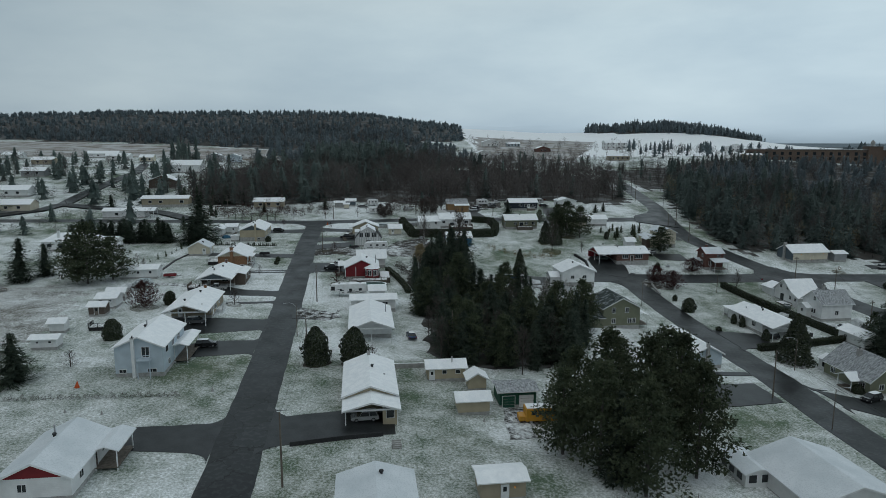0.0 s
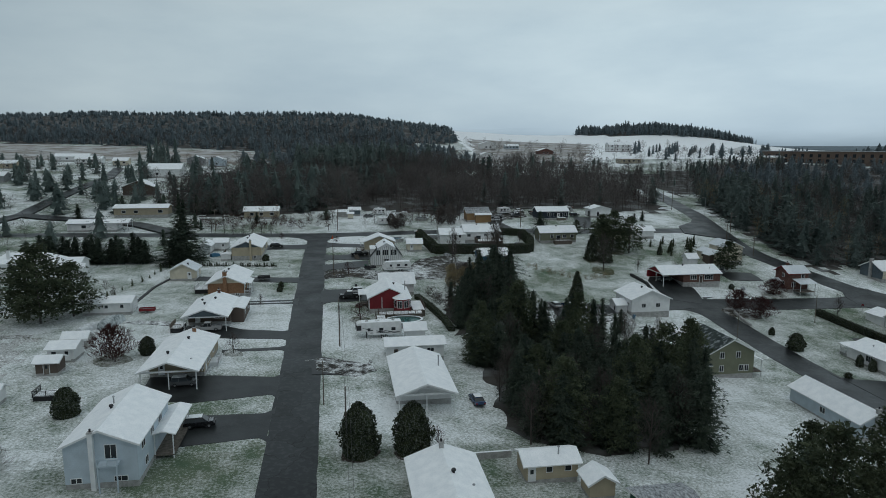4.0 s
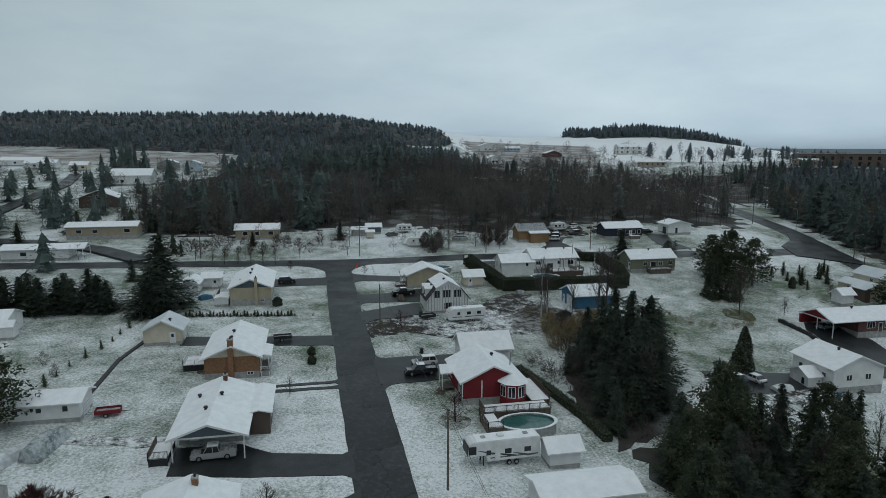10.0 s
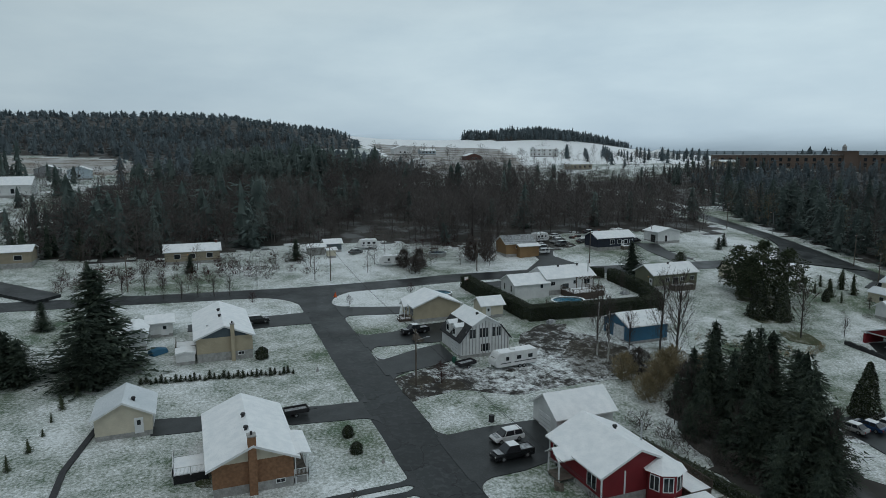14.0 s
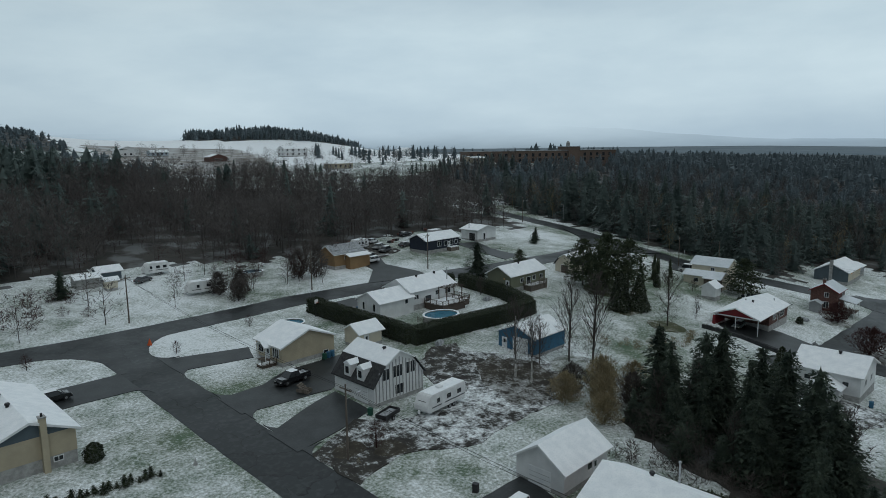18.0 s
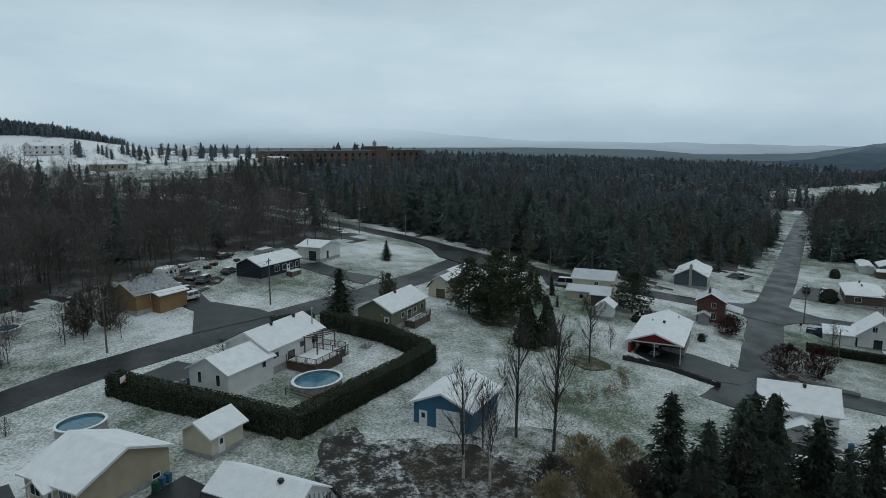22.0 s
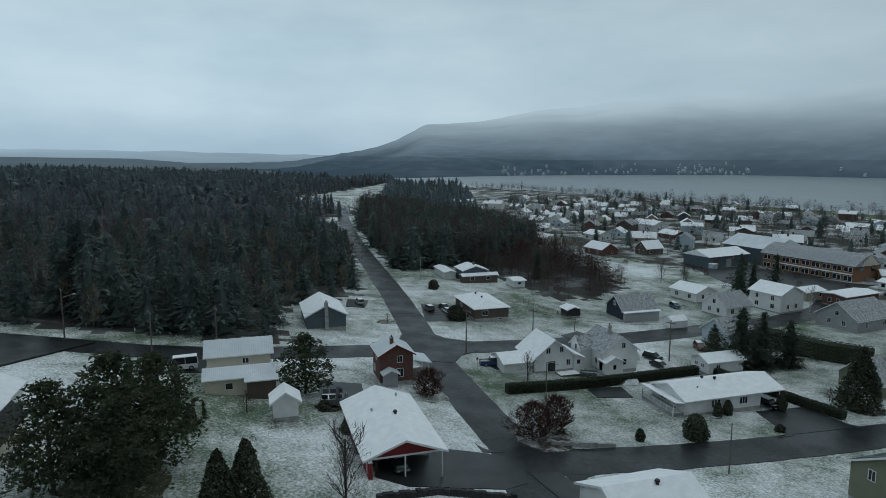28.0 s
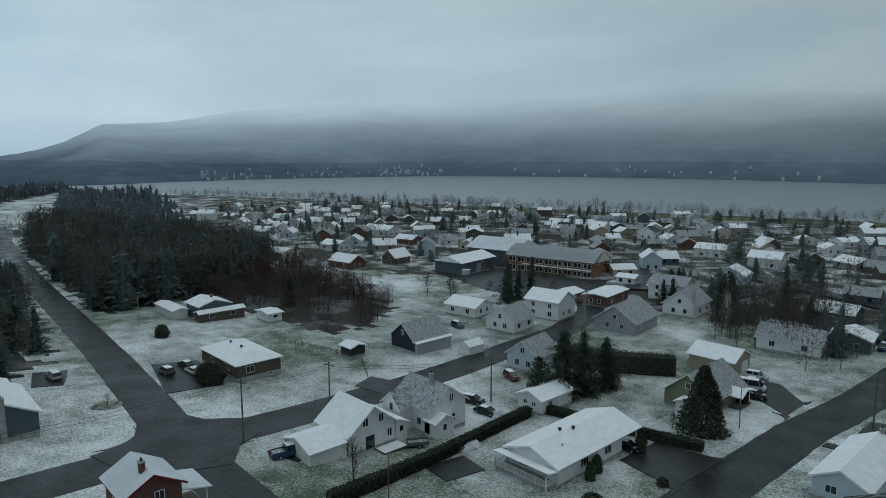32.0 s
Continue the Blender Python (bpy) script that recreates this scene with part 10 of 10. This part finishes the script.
# school: long brick building, its front to the north-west
sc = thing("school", 221.5, 18.5, 9, "long orange brick school with snowy metal roof and lit lamps", "school", z=H(221.5, 18.5))
part("wall", boxed(-20, 20, -8, 8, -1.5, 6.6), M_BRICK, sc)
bm = bmesh.new()
prism_x(bm, [(-9, 6.4), (9, 6.4), (3.6, 9.4), (0, 10.6), (-3.6, 9.4)], -20.8, 20.8)
part("roof", bm, M_SNOWTHIN, sc)
part("gable_trim", boxed(-20.95, -20.8, -5.2, 5.2, 6.3, 6.6), M_WHITE, sc)
bm = bmesh.new()
prism_x(bm, [(-5.2, 6.5), (5.2, 6.5), (0, 10.2)], -20.95, -20.7)
part("gable", bm, M_CREAM, sc, "pale clapboard gable")
part("canopy", boxed(-19.5, 12, 8.0, 9.2, 3.0, 3.3), M_SNOW, sc, "snowy canopy along the front")
for i in range(9):
    u = -17.6 + i * 4.4
    for z in (0.6, 4.0):
        part("window_frame", boxed(u - 1.7, u + 1.7, 7.9, 8.04, z - 0.12, z + 1.82), M_WHITE, sc)
        for g in (-0.85, 0.85):
            part("pane", boxed(u + g - 0.72, u + g + 0.72, 7.95, 8.09, z, z + 1.7), M_PANE, sc)
for u in (-18.8, -9, 2.5, 13):
    part("wall_lamp", boxed(u - 0.25, u + 0.25, 8.05, 8.4, 2.5, 2.95), M_LAMP, sc, "lit orange wall lamp")
for y in (-3.5, 3.5):
    part("window", boxed(-20.1, -19.9, y - 1.2, y + 1.2, 4.0, 5.6), M_PANE, sc)
part("stair", boxed(-23.6, -20.0, -1.2, 1.0, -1.0, 0.9), M_CONC, sc, "concrete outside stair")
part("stair_rail", boxed(-23.6, -20.0, 0.9, 1.0, 0.9, 1.9), M_STEEL, sc)
gym = thing("gymnasium", 255, 16, 9, "school gymnasium with broad snowy metal roof", "building", z=H(255, 16))
part("wall", boxed(-13, 13, -10, 10, -1.5, 7.4), M_SLATE, gym)
bm = bmesh.new()
prism_x(bm, [(-11, 7.2), (11, 7.2), (0, 11.6)], -13.6, 13.6)
part("roof", bm, M_METALSNOW, gym)
hall = thing("fire_hall", 250.5, 45, 99, "blue-grey hall with broad red-brown doors and snowy roof", "building", z=H(250.5, 45))
part("wall", boxed(-12, 12, -7, 7, -1.5, 5), M_SLATE, hall)
bm = bmesh.new()
prism_x(bm, [(-7.7, 4.9), (7.7, 4.9), (0, 7.4)], -12.6, 12.6)
part("roof", bm, M_SNOW, hall)
for u in (-8, 0, 8):
    part("door", boxed(u - 1.6, u + 1.6, 6.96, 7.06, -0.5, 3.6), M_DARKBRICK if u else M_GREY, hall)
part("wall_lamp", boxed(-2.8, -2.3, 7.0, 7.3, 3.6, 4.1), M_LAMP, hall, "lit orange wall lamp")
part("side_annex", boxed(9.5, 12, 7.0, 9.5, -1.0, 2.2), M_PALEBLUE, hall)
part("annex_roof", boxed(9.3, 12.2, 7.0, 9.8, 2.2, 2.4), M_SNOW, hall)
road_n[0] += 1
drape("pavement", wobble([(264, 62), (238, 64), (214, 72), (192, 76), (188, 40), (194, 20), (200, 27), (238, 34), (243, 36), (240, 58)], 0.8, 3.0, 91), 0.14, M_DRIVE, label="wet school yard asphalt", category="yard")
road([(150, 30), (144, 0), (147, -30), (153, -70), (170, -110)], 4.0, "wet street between the lower houses")
road([(150, 12), (178, 30), (190, 6), (215, -30)], 5.0, "wet side street in the lower town")
road([(84, 20), (110, 0), (150, -20), (200, -90), (230, -160)], 4.0, "street through the lower town")

town_rng = random.Random(11)
town_cols = [M_WHITESIDE, M_WHITESIDE, M_CREAM, M_GREY, M_PALEBLUE, M_TANSIDE, M_BROWN, M_DARKBRICK, M_SLATE, M_GREY]
town_labels = {0: "white house with snowy roof in the lower town", 2: "cream house with snowy roof in the lower town", 3: "grey house with snowy roof in the lower town", 4: "pale blue house with snowy roof in the lower town", 5: "tan house with snowy roof in the lower town", 6: "brown house with snowy roof in the lower town", 7: "brick house with snowy roof in the lower town", 9: "grey house with snowy roof in the lower town", 8: "slate blue house with snowy roof in the lower town"}
taken = [(255, 16), (250, 45), (215, 18), (232, 20), (268, 18), (228, 50), (212, 60), (235, 92), (250, 98), (225, 105), (262, 80), (146, -20), (148, -45), (258, 30)] + [(p[1], p[2]) for p in LT]


def small_house(x, y, rot, sx, sy, e, ri, k, steep):
    ob = thing("house", x, y, rot, town_labels.get(k, town_labels[0]), "house", "houses of the lower town")
    bm = bmesh.new()
    prism_x(bm, [(-sy / 2, -1.5), (sy / 2, -1.5), (sy / 2, e), (0, e + ri), (-sy / 2, e)], -sx / 2, sx / 2)
    part("wall", bm, town_cols[k], ob)
    part("roof", roof_slab(sx, sy, e, ri, 0.4), [M_SNOWTHIN if steep else M_SNOW, M_WHITE], ob)
    far = x - y > 330
    for s in (-1, 1):
        turn = radians(rot)
        if s * (math.sin(turn) * 0.6 + math.cos(turn) * 0.8) > 0.2:
            for u in ((0,) if far else (-sx / 4, sx / 4)):
                part("window", boxed(u - 0.6, u + 0.6, s * sy / 2 - 0.03, s * sy / 2 + 0.03, 1.0, 2.2), M_PANE, ob)
        if s * (-math.cos(turn) * 0.6 + math.sin(turn) * 0.8) > 0.2:
            for u in ((0,) if far else (-sy / 5, sy / 5)):
                part("window", boxed(s * sx / 2 - 0.03, s * sx / 2 + 0.03, u - 0.5, u + 0.5, 1.0, 2.2), M_PANE, ob)
    if k % 2:
        part("chimney", boxed(-0.4, 0.4, 0.6, 1.3, e, e + ri + 0.7), M_DARKBRICK, ob)


spots_town = []
for a in range(-30, 34):
    for b in range(-30, 30):
        x, y = 250 + a * 17 + b * 7.5 + town_rng.uniform(-7, 7), -90 + b * 18 - a * 6 + town_rng.uniform(-7, 7)
        d = x * 0.28 - y * 0.96 - 400
        if not (-360 < d < -28) or x < 95 or x > 640:
            continue
        if d < -330 and x < 175 or y > 100 - max(0, x - 250) * 0.14 or (y > -40 and x < 190) or (x > 430 and y > 60):
            continue
        if any((x - p) ** 2 + (y - q) ** 2 < 17 ** 2 for p, q in taken):
            continue
        if -110 < d < -28 and town_rng.random() < 0.75:
            continue
        if town_rng.random() < 0.36:
            continue
        taken.append((x, y))
        spots_town.append((x, y))
for x, y in spots_town:
    k = town_rng.randrange(10)
    small_house(x, y, 45 + town_rng.choice((0, 90)) + town_rng.uniform(-14, 14), town_rng.uniform(7.5, 14), town_rng.uniform(7, 10), town_rng.choice((2.8, 3.0, 3.2, 5.2)), town_rng.uniform(1.6, 3.2), k, town_rng.random() < 0.35)


for x, y in ((58, 22), (56, -12), (112, 30), (114, -4), (58, -46), (108, -40), (126, -76), (56, -84), (104, -100), (60, -130), (110, -150)):
    taken.append((x, y))
    small_house(x, y, town_rng.choice((0, 90)) + town_rng.uniform(-8, 8), town_rng.uniform(9, 13), town_rng.uniform(7, 9.5), 3.0, town_rng.uniform(1.8, 3.2), town_rng.randrange(10), town_rng.random() < 0.6)


def town_gap(x, y, r_):
    return all((x - p) ** 2 + (y - q) ** 2 > 64 for p, q in taken)


TOWN = [(100, -60), (185, 0), (262, 0), (300, 100), (420, 60), (660, -20), (700, -190), (430, -270), (120, -360)]
wood("town_trees", BARE_MID, scatter(TOWN, 7.5, 4, 12, 31, 1.25, lambda x, y, r_: town_gap(x, y, r_) and r_.random() < 0.42), M_GREYTWIG, "leafless trees among the houses of the lower town", "trees", 31)
wood("town_trees", SPRUCE_FAR, scatter(TOWN, 19, 5, 12, 32, 1.6, lambda x, y, r_: town_gap(x, y, r_) and r_.random() < 0.4), M_HAZEFROST, "spruces among the houses of the lower town", "trees", 32)
wood("town_trees", SHRUB, scatter([(100, 20), (190, 70), (260, 92), (330, 70), (330, -60), (100, -120)], 9, 1.2, 3, 34, 1.4, lambda x, y, r_: town_gap(x, y, r_) and r_.random() < 0.42), M_REDTWIG, "leafless garden shrubs in the lower town", "shrubs", 34)
wood("shore_trees", BARE_MID, scatter([(80, -385), (200, -350), (430, -285), (700, -200), (1000, -110), (1000, -130), (700, -228), (430, -308), (200, -375), (80, -400)], 8.5, 4, 12, 33, 1.4), M_GREYTWIG, "leafless trees along the lake shore", "trees", 33)
wood("lot_trees", BARE_FAR, [(106 + (k * 13.7) % 24, 30 + (k * 7.7) % 50, 6 + (k * 5) % 8, 1.2) for k in range(70)], M_TWIG, "bare trees between the lower lots", "trees", 34)
wood("lot_trees", SPRUCE_MID, [(112 + (k * 11.3) % 60, 20 + (k * 17.7) % 44, 7 + (k * 5) % 6, 1.7) for k in range(12)], M_NEEDLE, "spruces between the lower lots", "trees", 35)
wood("lot_trees", SPRUCE_MID, [(191.5, 83.7, 14, 1.3), (195, 80, 14.5, 1.3), (193, 77, 12, 1.3), (205, 56, 12, 1.2)], M_NEEDLE, "tall spruces by the school yard", "trees", 36)
HILL = [(-260, 300), (-150, 255), (-105, 262), (-90, 330), (-92, 560), (-300, 620)]
HOMES = [tuple(o.matrix_world.translation[:2]) for o in bpy.data.objects if o.parent is None and o.name.split(".")[0] == "house"]


def clear_of_homes(x, y, r_):
    return all(abs(x - p) > 9 or abs(y - q) > 8 for p, q in HOMES)


def off_lane(x, y):
    return abs(x + 149) > 6 and y < 548 and abs(y - 333 - (x + 112) * -0.35) > 7


wood("lot_trees", SPRUCE_FAR, scatter(HILL, 13, 7, 14, 38, 1.5, lambda x, y, r_: r_.random() < 0.38 and off_lane(x, y) and clear_of_homes(x, y, r_)) + [(-128, 394, 18, 1.1), (-109, 349, 15, 1.2), (-161, 410, 13, 1.7), (-155, 418, 11, 1.6), (-122, 420, 14, 1.2), (-135, 360, 9, 1.3)], M_HAZEFROST, "spruces among the hillside houses", "trees", 38)
wood("lot_trees", BARE_MID, scatter(HILL, 8.5, 4, 10, 37, 1.4, lambda x, y, r_: r_.random() < 0.55 and off_lane(x, y) and clear_of_homes(x, y, r_)), M_GREYTWIG, "bare trees among the hillside houses", "trees", 37)
wood("lot_trees", SPRUCE_FAR, [(-90 + (k * 7.1) % 34, 345 + (k * 4.3) % 10, 7 + (k * 3) % 6, 1.3) for k in range(10)] + [(-69, 316, 7, 1.3), (-66, 312, 5, 1.3)], M_NEEDLE, "spruces along the cross street", "trees", 39)
wood("lot_trees", SHRUB, [(-75 + (k * 7.3) % 62, 311 + (k * 4.9) % 18, 2.5 + (k % 4) * 0.6, 1.3) for k in range(40)], M_REDTWIG, "leafless dense thicket along the cross street", "trees", 40)
wood("lot_trees", BARE_FAR, [(15 + (k * 3.3) % 22, 308 + (k * 4.1) % 22, 4 + (k % 4), 1.3) for k in range(22)], M_REDTWIG, "leafless dense thicket beside the yard", "trees", 41)
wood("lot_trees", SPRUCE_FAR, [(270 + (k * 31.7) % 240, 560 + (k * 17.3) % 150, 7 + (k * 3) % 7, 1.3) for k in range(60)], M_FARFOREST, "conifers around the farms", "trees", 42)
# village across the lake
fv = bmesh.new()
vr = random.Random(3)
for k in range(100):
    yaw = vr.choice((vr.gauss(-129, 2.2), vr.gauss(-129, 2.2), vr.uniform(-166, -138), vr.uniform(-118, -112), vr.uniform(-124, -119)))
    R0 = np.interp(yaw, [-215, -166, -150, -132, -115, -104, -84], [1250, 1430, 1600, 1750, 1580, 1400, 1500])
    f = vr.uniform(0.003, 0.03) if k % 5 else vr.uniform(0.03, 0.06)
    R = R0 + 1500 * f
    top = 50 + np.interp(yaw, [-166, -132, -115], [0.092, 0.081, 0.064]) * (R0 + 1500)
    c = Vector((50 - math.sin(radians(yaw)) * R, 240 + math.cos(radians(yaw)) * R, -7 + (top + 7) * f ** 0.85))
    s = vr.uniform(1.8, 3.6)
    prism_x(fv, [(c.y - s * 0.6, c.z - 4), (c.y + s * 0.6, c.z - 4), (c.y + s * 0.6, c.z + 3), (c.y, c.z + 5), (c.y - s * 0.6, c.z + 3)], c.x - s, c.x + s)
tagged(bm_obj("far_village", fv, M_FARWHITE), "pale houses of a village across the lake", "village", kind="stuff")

wood("lot_trees", BARE_MID, scatter([(110, 560), (200, 530), (330, 540), (420, 640), (330, 780), (130, 800)], 15, 5, 12, 43, 1.3, lambda x, y, r_: r_.random() < 0.5), M_GREYTWIG, "bare trees around the farms", "trees", 43)
YARDS = [(-78, 305), (-30, 303), (14, 303), (58, 300), (62, 330), (20, 334), (-30, 336), (-80, 338)]
LOTS = HOMES + [(-4.5, 339), (-10, 336), (1, 333), (-6, 331), (66, 323), (30, 325)]


def clear_of_lots(x, y, r_):
    return all(abs(x - p) > 8 or abs(y - q) > 7 for p, q in LOTS) and y > 304.5


wood("lot_trees", BARE_FAR, scatter(YARDS, 7, 4, 10, 45, 1.3, lambda x, y, r_: r_.random() < 0.5 and clear_of_lots(x, y, r_)), M_TWIG, "bare young trees north of the cross street", "trees", 45)
GARDENS = [(92, 232), (126, 236), (130, 275), (100, 282), (62, 276), (60, 262), (76, 262), (92, 248)]
wood("lot_trees", SHRUB, scatter(GARDENS, 8, 1.0, 2.6, 47, 1.3, lambda x, y, r_: r_.random() < 0.35 and clear_of_lots(x, y + 200, r_)), M_TWIG, "small bare shrubs in the back gardens", "shrubs", 47)
WEST_LOTS = [(30, 70), (80, 62), (100, 92), (150, 40), (190, 10), (100, -60), (120, -360), (10, -380)]


def off_street(x, y, r_):
    return abs(x - 82) > 8 and town_gap(x, y, r_) and clear_of_homes(x, y, r_)


wood("town_trees", BARE_MID, scatter(WEST_LOTS, 7.5, 5, 13, 48, 1.25, lambda x, y, r_: r_.random() < 0.6 and off_street(x, y, r_)), M_GREYTWIG, "leafless trees between the lower streets", "trees", 48)
wood("town_trees", SPRUCE_FAR, scatter(WEST_LOTS, 15, 6, 15, 49, 1.5, lambda x, y, r_: r_.random() < 0.55 and off_street(x, y, r_)), M_HAZEFROST, "dark spruces between the lower streets", "trees", 49)
